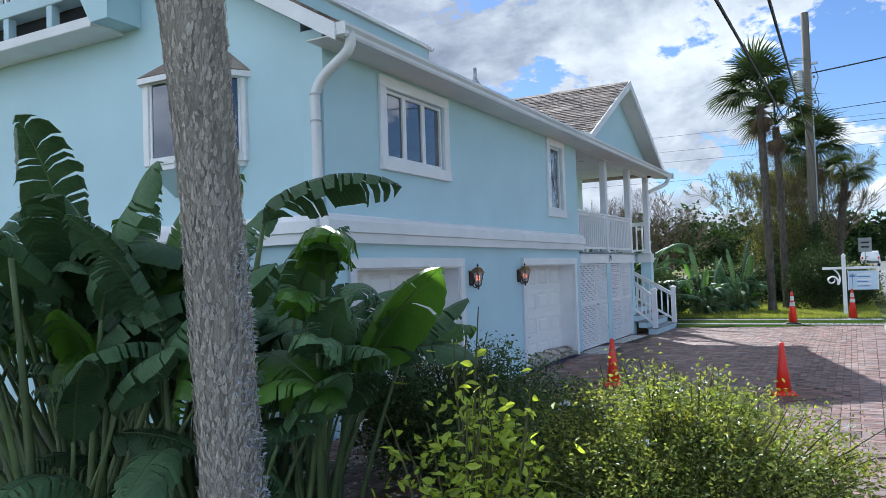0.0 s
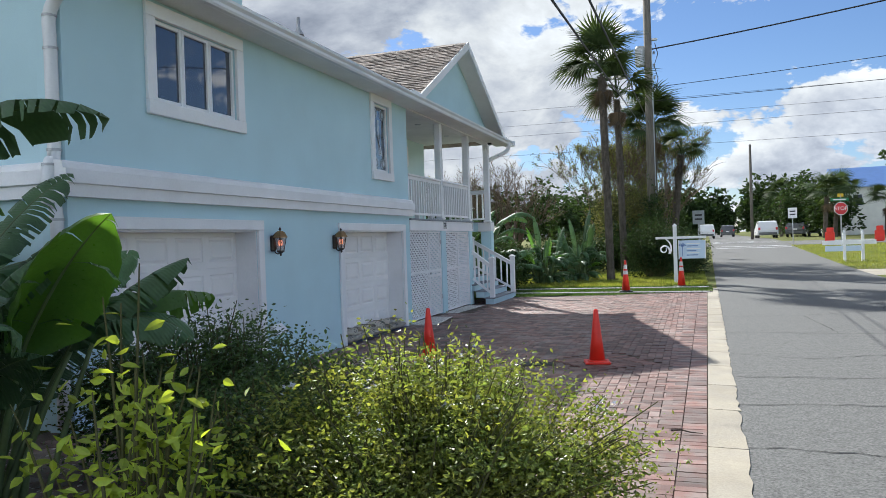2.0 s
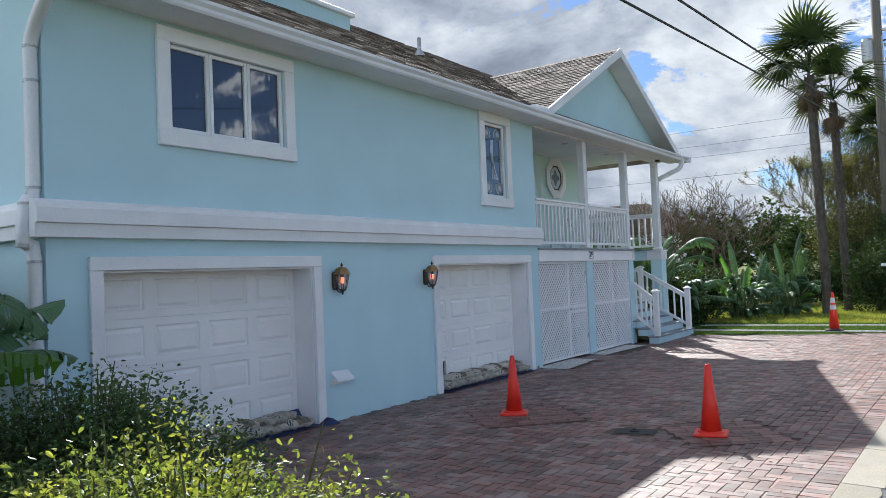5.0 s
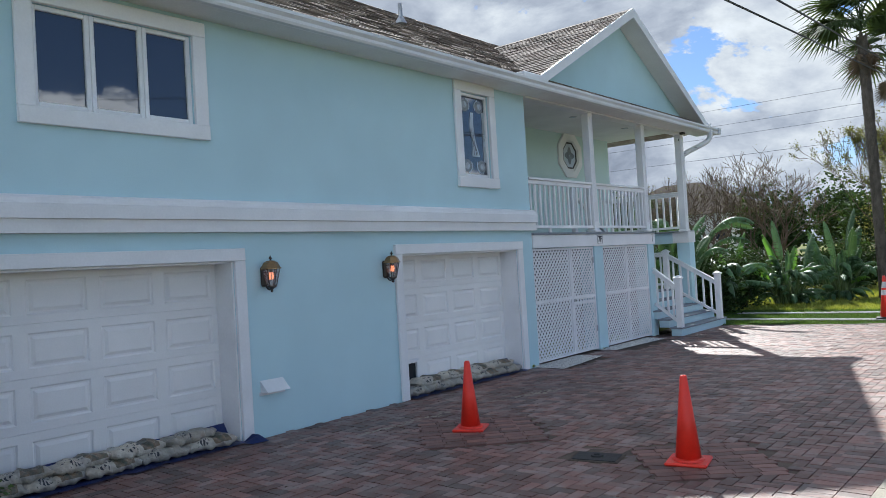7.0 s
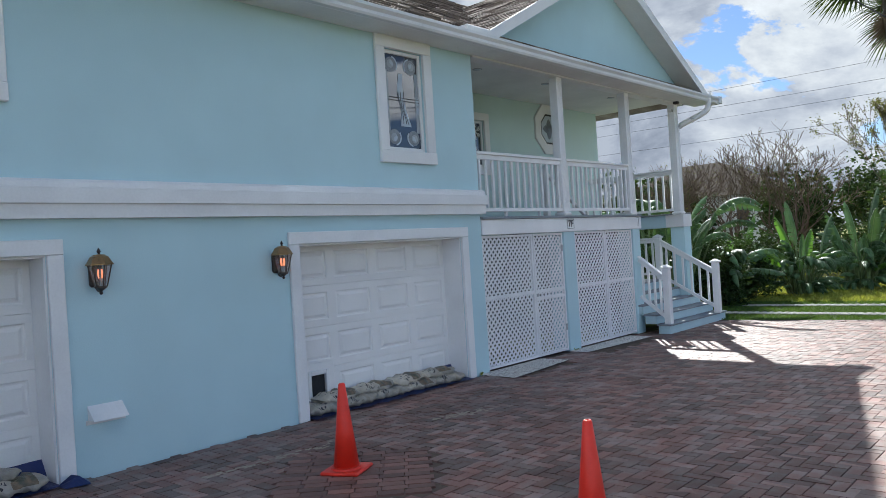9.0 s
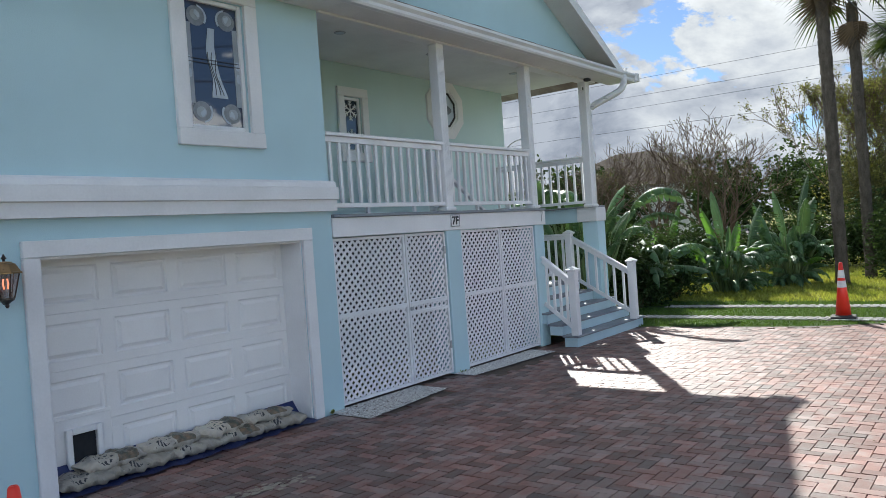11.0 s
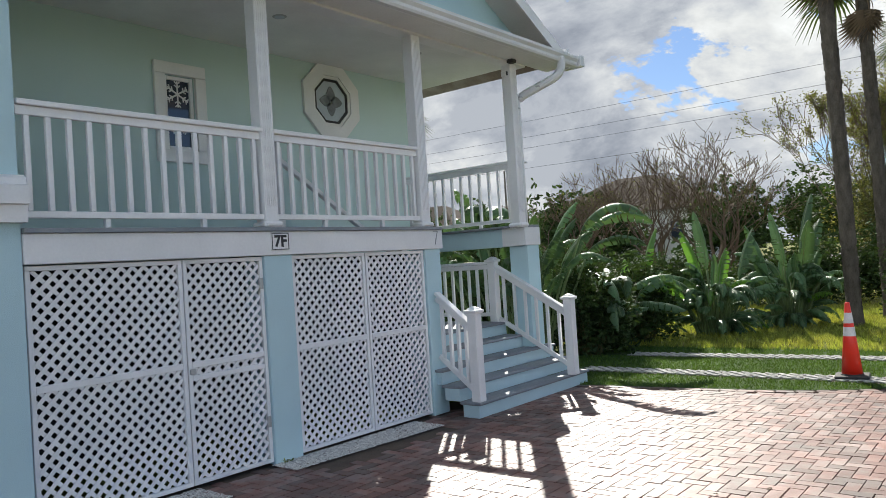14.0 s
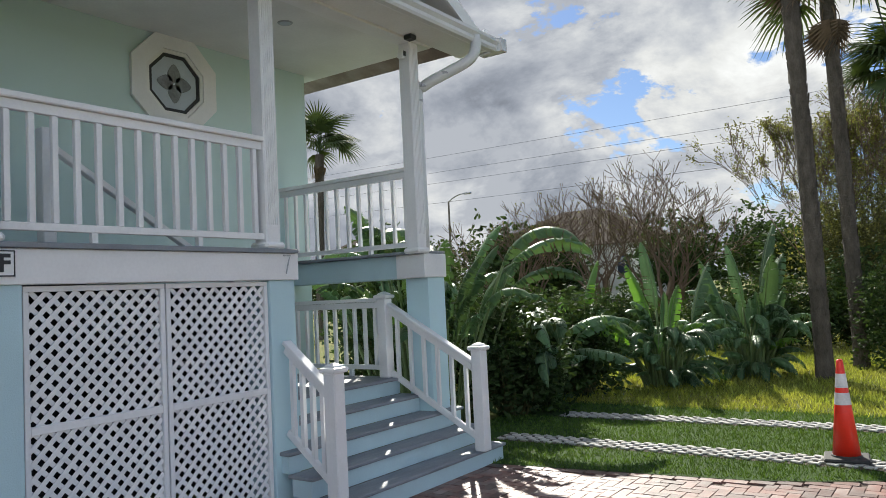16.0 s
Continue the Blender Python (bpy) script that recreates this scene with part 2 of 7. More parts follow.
M["stem"] = material("green_stem", (0.10, 0.10, 0.045), 0.9, 0.2, 8, 60, 0.2, spec=0.1)
M["hedge"] = material("dark_leaf", (0.036, 0.062, 0.02), 0.7, 0.18, 3, 60, 0.1, island_tint=0.5, translucent=0.22, spec=0.2)
M["sparse"] = material("thin_leaf", (0.12, 0.125, 0.035), 0.6, 0.18, 3, 60, 0.0, island_tint=0.5, translucent=0.35)
M["frond"] = material("palm_frond", (0.05, 0.075, 0.03), 0.7, 0.15, 3, 40, 0.1, random_tint=0.35, translucent=0.2, spec=0.15)
M["dry"] = material("dry_frond", (0.13, 0.09, 0.055), 0.9, 0.2, 3, 40, 0.1, random_tint=0.3)
M["pole"] = material("pole_wood", (0.14, 0.125, 0.105), 0.9, 0.2, 4, 50, 0.5, stretch=(4, 4, 0.4))
M["wire"] = material("wire_black", (0.02, 0.02, 0.022), 0.6, 0.1, 5, 30, 0.0)
M["steel"] = material("grey_steel", (0.42, 0.43, 0.44), 0.45, 0.08, 5, 60, 0.05, metal=0.6)
M["cone"] = material("cone_orange", (0.80, 0.032, 0.014), 0.42, 0.06, 5, 60, 0.1, stain=0.12)
M["conedark"] = material("rubber_black", (0.03, 0.03, 0.03), 0.7, 0.1, 8, 60, 0.2)
M["reflect"] = material("reflective_band", (0.62, 0.62, 0.62), 0.4, 0.12, 14, 70, 0.1)
M["brass"] = material("aged_brass", (0.30, 0.19, 0.09), 0.35, 0.15, 10, 70, 0.1, metal=0.85)
M["bronze"] = material("dark_bronze", (0.06, 0.048, 0.04), 0.4, 0.15, 10, 70, 0.1, metal=0.7)
M["lampglass"] = material("lantern_glass", (0.34, 0.33, 0.32), 0.06, 0.06, 5, 40, 0.0)
M["lampglass"].node_tree.nodes["Principled BSDF"].inputs["Alpha"].default_value = 0.4
M["bulb"] = bpy.data.materials.new("bulb_warm")
M["bulb"].use_nodes = True
M["bulb"].node_tree.nodes["Principled BSDF"].inputs["Emission Color"].default_value = (1.0, 0.22, 0.05, 1)
M["bulb"].node_tree.nodes["Principled BSDF"].inputs["Emission Strength"].default_value = 0.8
M["tarp"] = material("blue_tarp", (0.012, 0.025, 0.12), 0.4, 0.15, 6, 50, 0.3)
M["black"] = material("print_black", (0.03, 0.03, 0.035), 0.6, 0.05, 5, 40, 0.0)
M["lead"] = material("leaded_grey", (0.33, 0.36, 0.39), 0.5, 0.1, 8, 60, 0.1)
M["frosted"] = material("frosted_glass", (0.44, 0.50, 0.56), 0.35, 0.05, 6, 60, 0.1)
M["gem"] = material("smoky_glass", (0.22, 0.235, 0.25), 0.15, 0.2, 6, 40, 0.1)
M["red"] = material("sign_red", (0.62, 0.03, 0.04), 0.4, 0.04, 5, 40, 0.0)
M["signwhite"] = material("sign_white", (0.80, 0.80, 0.80), 0.4, 0.03, 5, 40, 0.0)
M["signgreen"] = material("sign_green", (0.02, 0.20, 0.08), 0.4, 0.03, 5, 40, 0.0)
M["signyellow"] = material("sign_yellow", (0.75, 0.50, 0.02), 0.4, 0.03, 5, 40, 0.0)
M["signblue"] = material("board_pale_blue", (0.55, 0.66, 0.80), 0.4, 0.04, 5, 40, 0.0)
M["inkblue"] = material("ink_blue", (0.10, 0.18, 0.42), 0.5, 0.04, 5, 40, 0.0)
M["carwhite"] = material("car_white", (0.78, 0.79, 0.80), 0.2, 0.02, 3, 40, 0.0)
M["cargrey"] = material("car_grey", (0.12, 0.125, 0.13), 0.25, 0.03, 3, 40, 0.0)
M["carglass"] = glass_material("car_glass", (0.02, 0.025, 0.03))
M["tyre"] = material("tyre_black", (0.025, 0.025, 0.025), 0.8, 0.1, 8, 40, 0.1)
M["blueroof"] = material("blue_metal_roof", (0.10, 0.20, 0.46), 0.45, 0.06, 2, 30, 0.05)
M["farwall"] = material("far_white_wall", (0.70, 0.70, 0.66), 0.8, 0.06, 2, 30, 0.1)
M["farroof"] = material("far_brown_roof", (0.075, 0.06, 0.05), 0.95, 0.2, 2, 50, 0.4, island_tint=0.2, spec=0.05)
M["artglass"] = glass_material("slate_blue_art_glass", (0.07, 0.085, 0.09), 0.4, 0.0)
M["artglass"].node_tree.nodes["Principled BSDF"].inputs["Specular IOR Level"].default_value = 0.45

# ---- mesh tools ----
class Build:
    """Collects points and faces of one mesh."""

    def __init__(self):
        self.v, self.f = [], []

    def add(self, points, faces):
        k = len(self.v)
        self.v.extend(tuple(p) for p in points)
        self.f.extend(tuple(i + k for i in face) for face in faces)
        return self

    def quad(self, a, b, c, d):
        return self.add((a, b, c, d), ((0, 1, 2, 3),))

    def box(self, lo, hi, c=0.0, m=None):
        """A box from corner to corner, its edges cut off by c."""
        lo, hi = [min(p, q) for p, q in zip(lo, hi)], [max(p, q) for p, q in zip(lo, hi)]
        c = min([c] + [(q - p) * 0.45 for p, q in zip(lo, hi)])
        if c <= 0:
            pts = [(x, y, z) for x in (lo[0], hi[0]) for y in (lo[1], hi[1]) for z in (lo[2], hi[2])]
            faces = [(0, 1, 3, 2), (4, 6, 7, 5), (0, 4, 5, 1), (2, 3, 7, 6), (0, 2, 6, 4), (1, 5, 7, 3)]
        else:
            pts, index = [], {}
            for corner in range(8):
                side = [(corner >> a) & 1 for a in range(3)]
                for axis in range(3):
                    p = [(hi[a] if side[a] else lo[a]) if a == axis else (hi[a] - c if side[a] else lo[a] + c) for a in range(3)]
                    index[corner, axis] = len(pts)
                    pts.append(p)
            faces = []
            for axis in range(3):
                a, b = (axis + 1) % 3, (axis + 2) % 3
                for s in (0, 1):
                    ring = [(s << axis) | (p << a) | (q << b) for p, q in ((0, 0), (1, 0), (1, 1), (0, 1))]
                    face = [index[k, axis] for k in ring]
                    faces.append(face if s else face[::-1])
                for p in (0, 1):
                    for q in (0, 1):
                        k0 = (p << a) | (q << b)
                        k1 = k0 | (1 << axis)
                        face = [index[k0, a], index[k1, a], index[k1, b], index[k0, b]]
                        faces.append(face if p == q else face[::-1])
            for k in range(8):
                face = [index[k, 0], index[k, 1], index[k, 2]]
                faces.append(face if bin(k).count("1") % 2 else face[::-1])
        if m is not None:
            pts = [m @ Vector(p) for p in pts]
        return self.add(pts, faces)

    def bar(self, a, b, w, h, c=0.0, up=(0, 0, 1)):
        """A squared bar from a to b, w across and h along up."""
        a, b, up = Vector(a), Vector(b), Vector(up)
        d = b - a
        along = d.normalized()
        side = along.cross(up).normalized()
        top = side.cross(along)
        m = Matrix((side, along, top)).transposed().to_4x4()
        m.translation = a
        return self.box((-w / 2, 0, -h / 2), (w / 2, d.length, h / 2), c, m)

    def tube(self, path, radii, n=8, caps=True):
        path = [Vector(p) for p in path]
        if isinstance(radii, (int, float)):
            radii = [radii] * len(path)
        rings, side = [], None
        for i, p in enumerate(path):
            d = (path[min(i + 1, len(path) - 1)] - path[max(i - 1, 0)]).normalized()
            if side is None:
                side = d.orthogonal().normalized()
            side = (side - d * side.dot(d)).normalized()
            other = d.cross(side)
            rings.append([p + radii[i] * (side * math.cos(k * math.tau / n) + other * math.sin(k * math.tau / n)) for k in range(n)])
        faces = [(i * n + k, i * n + (k + 1) % n, (i + 1) * n + (k + 1) % n, (i + 1) * n + k) for i in range(len(path) - 1) for k in range(n)]
        if caps:
            faces += [tuple(range(n))[::-1], tuple(range((len(path) - 1) * n, len(path) * n))]
        return self.add([p for r in rings for p in r], faces)

    def lathe(self, profile, n=20, at=(0, 0, 0), square=False):
        """Turned shape: (radius, height) pairs round the z axis."""
        pts = []
        for r, z in profile:
            for k in range(n):
                a = k * math.tau / n + (math.pi / 4 if n == 4 else 0)
                pts.append((at[0] + r * math.cos(a), at[1] + r * math.sin(a), at[2] + z))
        m = len(profile)
        faces = [(i * n + k, i * n + (k + 1) % n, (i + 1) * n + (k + 1) % n, (i + 1) * n + k) for i in range(m - 1) for k in range(n)]
        faces += [tuple(range(n))[::-1], tuple(range((m - 1) * n, m * n))]
        return self.add(pts, faces)

    def prism(self, outline, way):
        """A flat outline pushed along way."""
        k, way = len(outline), Vector(way)
        pts = [Vector(p) for p in outline] + [Vector(p) + way for p in outline]
        faces = [tuple(range(k))[::-1], tuple(range(k, 2 * k))] + [(i, (i + 1) % k, k + (i + 1) % k, k + i) for i in range(k)]
        return self.add(pts, faces)

    def mesh(self, name, smooth=False):
        me = bpy.data.meshes.new(name)
        me.from_pydata(self.v, [], self.f)
        me.update()
        if smooth:
            me.polygons.foreach_set("use_smooth", [True] * len(me.polygons))
        return me


def part(name, build, mat, parent=None, label="", smooth=False, at=None):
    """One mesh object under a thing, or at the top where it has no parent."""
    me = build.mesh(name, smooth) if isinstance(build, Build) else build
    if mat is not None and not me.materials:
        me.materials.append(mat)
    ob = new(name, me)
    ob.parent = parent
    if at is not None:
        ob.matrix_basis = at
    return tagged(ob, label) if label else ob


def thing(name, m, label, category, group="", kind=""):
    """An empty at the base of a thing, to hold its parts."""
    ob = new(name)
    ob.empty_display_size = 0.2
    ob.matrix_basis = m
    return tagged(ob, label, category, group, kind)


def fix_normals(ob):
    bm = bmesh.new()
    bm.from_mesh(ob.data)
    bmesh.ops.recalc_face_normals(bm, faces=bm.faces)
    bm.to_mesh(ob.data)
    bm.free()
    return ob


def wall_sheet(axis, front, back, u0, u1, z0, z1, holes):
    """A wall with thickness and openings through it. axis 'x': it stands at x = front and runs along y."""
    us = sorted({u0, u1, *[h[0] for h in holes], *[h[1] for h in holes]})
    zs = sorted({z0, z1, *[h[2] for h in holes], *[h[3] for h in holes]})

    def solid(i, j):
        if not (0 <= i < len(us) - 1 and 0 <= j < len(zs) - 1):
            return False
        u, z = (us[i] + us[i + 1]) / 2, (zs[j] + zs[j + 1]) / 2
        return not any(h[0] < u < h[1] and h[2] < z < h[3] for h in holes)

    def P(w, u, z):
        return (w, u, z) if axis == "x" else (u, w, z)

    b = Build()
    for i in range(len(us) - 1):
        for j in range(len(zs) - 1):
            if not solid(i, j):
                continue
            a0, a1, c0, c1 = us[i], us[i + 1], zs[j], zs[j + 1]
            b.quad(P(front, a0, c0), P(front, a1, c0), P(front, a1, c1), P(front, a0, c1))
            b.quad(P(back, a0, c0), P(back, a0, c1), P(back, a1, c1), P(back, a1, c0))
            for di, dj, e in ((-1, 0, (a0, a0, c0, c1)), (1, 0, (a1, a1, c0, c1)), (0, -1, (a0, a1, c0, c0)), (0, 1, (a0, a1, c1, c1))):
                if not solid(i + di, j + dj):
                    b.quad(P(front, e[0], e[2]), P(front, e[1], e[3]), P(back, e[1], e[3]), P(back, e[0], e[2]))
    return b


def text_mesh(words, size, mat, parent, m, name="lettering", depth=0.002, bold=0.0):
    """Raised lettering in the built-in font, turned into a mesh."""
    cu = bpy.data.curves.new("words", "FONT")
    cu.body, cu.size, cu.align_x, cu.align_y, cu.extrude = words, size, "CENTER", "CENTER", depth
    cu.offset = bold
    tmp = bpy.data.objects.new("words", cu)
    me = bpy.data.meshes.new_from_object(tmp)
    bpy.data.objects.remove(tmp)
    bpy.data.curves.remove(cu)
    return part(name, me, mat, parent, at=m)


def R(a, b):
    return random.uniform(a, b)

# ---- house ----
WX, Y0, Y1, YE = -4.84, 6.48, 15.32, 21.95      # front wall, its two ends, the end of the porch
BACK, DEPTH, YW = -6.95, -13.2, 22.24                        # porch back wall, far wall
G1, G2, GTOP = (6.98, 9.64), (12.19, 14.86), 1.89  # garage openings
W1, W2 = (7.745, 9.275, 3.28, 4.185), (13.635, 14.31, 2.98, 4.235)
W3 = (17.78, 18.16, 3.20, 4.06)                   # small porch window
# the shell is one house; its openings are structure of their own
house = thing("house", pose(0, 0, 0), "two-storey pale blue stucco house with white trim and brown roof", "house")

front = wall_sheet("x", WX, WX - 0.3, Y0, Y1, 0.0, 4.62, [(*G1, -1, GTOP), (*G2, -1, GTOP), W1, W2])
fix_normals(part("wall_front", front, M["stucco"], house))
gable_l = Build()
gable_l.prism([(WX - 0.3, Y0, 0), (DEPTH, Y0, 0), (DEPTH, Y0, 4.62), (-9.0, Y0, 6.95), (WX - 0.3, Y0, 4.72)], (0, 0.25, 0))
fix_normals(part("wall_side", gable_l, M["stucco"], house))
part("wall_return", Build().box((WX - 0.302, Y1 - 0.25, 0), (BACK, Y1, 4.6)), M["bounce_tint"], house)
part("porch_wall", wall_sheet("x", BACK, BACK - 0.25, Y1, YW, 0.0, 4.62, [W3]), M["bounce_tint"], house)
part("wall_end", Build().box((BACK - 0.252, YW - 0.25, 0), (DEPTH, YW, 4.62)), M["stucco"], house)
part("wall_back", Build().box((DEPTH, Y0 + 0.252, 0), (DEPTH + 0.25, YW - 0.252, 4.62)), M["stucco"], house)
# flat near-black sheets give the unlit rooms their darkness by colour
part("inner_screen", Build().box((WX - 0.9, Y0 + 0.3, 2.4), (WX - 0.95, Y1 - 0.3, 4.5)), M["dark"], house, "near-black sheet standing in for the unlit room behind the windows")
part("inner_screen", Build().box((BACK - 0.6, Y1 + 0.3, 2.4), (BACK - 0.65, YE - 0.3, 4.5)), M["dark"], house, "near-black sheet standing in for the unlit room behind the windows")

# belt course between the storeys, wrapped round both corners
BELT = [(0.0, 2.525), (0.06, 2.52), (0.095, 2.495), (0.10, 2.45), (0.135, 2.442), (0.135, 2.315), (0.10, 2.307), (0.095, 2.19), (0.0, 2.19)]
belt = Build().prism([(WX - 0.01, Y0 - 0.135, 2.525), *[(WX + o, Y0 - 0.135, z) for o, z in BELT[1:-1]], (WX - 0.01, Y0 - 0.135, 2.19)], (0, Y1 - Y0 + 0.15, 0))
fix_normals(part("belt_course", belt, M["trim"], house, "white moulded belt course"))
belt_side = Build().prism([(WX - 0.012, Y0 + 0.01, 2.524), *[(WX - 0.012, Y0 - o, z - 0.001) for o, z in BELT[1:-1]], (WX - 0.012, Y0 + 0.01, 2.189)], (DEPTH - WX, 0, 0))
fix_normals(part("belt_course", belt_side, M["trim"], house, "white moulded belt course"))


def window_unit(y0, y1, z0, z1, x, panes, trim=0.15, name="window"):
    """A window in a wall that faces +x: flat casing, sash frames and panes."""
    w = thing(name, pose(x, 0, 0), "white-framed casement window with dark reflecting panes", "window", kind="structure")
    casing = Build()
    o = 0.045
    casing.box((0.002, y0 - trim, z1), (o, y1 + trim, z1 + trim), 0.006)
    casing.box((0.002, y0 - trim, z0 - trim), (o + 0.012, y1 + trim, z0), 0.006)
    casing.box((0.002, y0 - trim, z0 + 0.001), (o, y0, z1 - 0.001), 0.006)
    casing.box((0.002, y1, z0 + 0.001), (o, y1 + trim, z1 - 0.001), 0.006)
    part("casing", casing, M["trim"], w)
    step = (y1 - y0) / panes
    for i in range(panes):
        a, b = y0 + i * step, y0 + (i + 1) * step
        f, s = Build(), 0.045
        f.box((-0.07, a + 0.002, z0 + 0.002), (-0.015, a + s, z1 - 0.002), 0.005)
        f.box((-0.07, b - s, z0 + 0.002), (-0.015, b - 0.002, z1 - 0.002), 0.005)
        f.box((-0.07, a + s, z0 + 0.002), (-0.018, b - s, z0 + s + 0.01), 0.005)
        f.box((-0.07, a + s, z1 - s), (-0.018, b - s, z1 - 0.002), 0.005)
        sash = part("sash", f, M["trim"], w)
        part("pane", Build().box((-0.05, a + s, z0 + s + 0.01), (-0.044, b - s, z1 - s)), M["glass"], sash)
    return w


win = window_unit(*W1, WX, 3)
win.name = "window_1"
win2 = window_unit(*W2, WX, 1)
win2.name = "window_2"
win2["label"] = "white-framed window with a stained glass panel"
win3 = window_unit(*W3, BACK, 1, 0.14)
win3.name = "window_3"
win3["label"] = "small white-framed window with a frosted snowflake"


# ---- garage doors ----
def garage_door(name, y0, y1, pet=False):
    g = thing(name, pose(0, 0, 0), "white panelled sectional garage door set back in a white frame", "garage door", kind="structure")
    fx = WX
    frame_b = Build()
    frame_b.box((fx + 0.002, y0 - 0.13, 0.0), (fx + 0.045, y0, GTOP - 0.001), 0.006)
    frame_b.box((fx + 0.002, y1, 0.0), (fx + 0.045, y1 + 0.13, GTOP - 0.001), 0.006)
    frame_b.box((fx + 0.002, y0 - 0.13, GTOP), (fx + 0.05, y1 + 0.13, GTOP + 0.13), 0.006)
    part("door_frame", frame_b, M["trim"], g)
    jamb = Build()
    jamb.box((fx - 0.36, y0 + 0.001, 0), (fx + 0.001, y0 + 0.02, GTOP - 0.001))
    jamb.box((fx - 0.36, y1 - 0.02, 0), (fx + 0.001, y1 - 0.001, GTOP - 0.001))
    jamb.box((fx - 0.36, y0 + 0.021, GTOP - 0.02), (fx + 0.001, y1 - 0.021, GTOP - 0.001))
    part("jamb", jamb, M["trim"], g)
    sx, rows, cols = fx - 0.32, 4, 4
    hgt, wid = GTOP / rows, (y1 - y0 - 0.04) / cols
    for r in range(rows):
        z0 = r * hgt
        sec = part("door_section", Build().box((sx - 0.04, y0 + 0.02, z0 + 0.0008), (sx, y1 - 0.02, z0 + hgt - 0.0008), 0.002), M["garage"], g)
        z_a, z_b = z0 + 0.08, z0 + hgt - 0.08
        part("rail", Build().box((sx + 0.0005, y0 + 0.021, z0 + 0.0018), (sx + 0.015, y1 - 0.021, z_a)), M["garage"], sec)
        part("rail", Build().box((sx + 0.0005, y0 + 0.021, z_b), (sx + 0.015, y1 - 0.021, z0 + hgt - 0.0018)), M["garage"], sec)
        for c in range(cols + 1):
            a, b = max(y0 + 0.02 + c * wid - 0.06, y0 + 0.021), min(y0 + 0.02 + c * wid + 0.06, y1 - 0.021)
            part("stile", Build().box((sx + 0.0005, a, z_a), (sx + 0.015, b, z_b)), M["garage"], sec)
        for c in range(cols):
            a, b = y0 + 0.02 + c * wid + 0.06, y0 + 0.02 + (c + 1) * wid - 0.06
            if not (pet and r == 0 and c == 0):
                pts = []
                for i, d in ((0, 0.015), (0.014, 0.0008), (0.03, 0.0008), (0.06, 0.017)):
                    pts += [(sx + d, a + i, z_a + i), (sx + d, b - i, z_a + i), (sx + d, b - i, z_b - i), (sx + d, a + i, z_b - i)]
                part("panel", Build().add(pts, [(j * 4 + k, j * 4 + (k + 1) % 4, j * 4 + 4 + (k + 1) % 4, j * 4 + 4 + k) for j in range(3) for k in range(4)] + [(12, 13, 14, 15)]), M["garage"], sec)
    if pet:
        a, z = y0 + 0.24, 0.10
        pan = Build().box((sx + 0.001, a - 0.10, z - 0.08), (sx + 0.022, a + 0.40, z + 0.47), 0.005)
        door = part("pet_door", pan, M["garage"], g, "white board with a framed pet door and dark flap")
        f = Build()
        f.box((sx + 0.023, a - 0.01, z), (sx + 0.065, a + 0.04, z + 0.36), 0.006)
        f.box((sx + 0.023, a + 0.25, z), (sx + 0.065, a + 0.30, z + 0.36), 0.006)
        f.box((sx + 0.023, a + 0.04, z + 0.31), (sx + 0.065, a + 0.25, z + 0.36), 0.006)
        part("pet_frame", f, M["signwhite"], door)
        part("flap", Build().box((sx + 0.023, a + 0.042, z), (sx + 0.028, a + 0.248, z + 0.308)), M["dark"], door)
        part("batten", Build().box((sx + 0.023, a - 0.10, z + 0.44), (sx + 0.03, a + 0.40, z + 0.47), 0.003), M["garage"], door)
    return g


garage_door("door_1", *G1)
garage_door("door_2", *G2, pet=True)

# ---- roof ----
EAVE_X, EAVE_Z, SLOPE = -4.42, 4.51, 0.583
RIDGE_X = -9.0
RIDGE_Z = EAVE_Z + (EAVE_X - RIDGE_X) * SLOPE
GY, GW, GZ = 18.93, 3.65, 6.55                      # cross gable: ridge line, half width, height
roof = thing("roof_setting", pose(0, 0, 0), "brown asphalt shingle roof with white fascia and gutters", "roof", kind="structure")
deck = Build()
for s, xe in ((1, EAVE_X), (-1, 2 * RIDGE_X - EAVE_X)):
    deck.prism([(xe, Y0 - 0.3, EAVE_Z), (RIDGE_X, Y0 - 0.3, RIDGE_Z), (RIDGE_X, Y0 - 0.3, RIDGE_Z - 0.12), (xe, Y0 - 0.3, EAVE_Z - 0.1)], (0, YE + 0.7 - Y0 + 0.3, 0))
fix_normals(part("roof_deck", deck, M["shingle"], roof))
GS = (GZ - 4.60) / GW
cross = Build()
for s in (-1, 1):
    cross.prism([(-4.52, GY, GZ), (-4.52, GY + s * (GW + 0.06), 4.57), (-4.52, GY + s * (GW + 0.06), 4.47), (-4.52, GY, GZ - 0.1)], (RIDGE_X + 4.52, 0, 0))
fix_normals(part("roof_deck", cross, M["shingle"], roof))


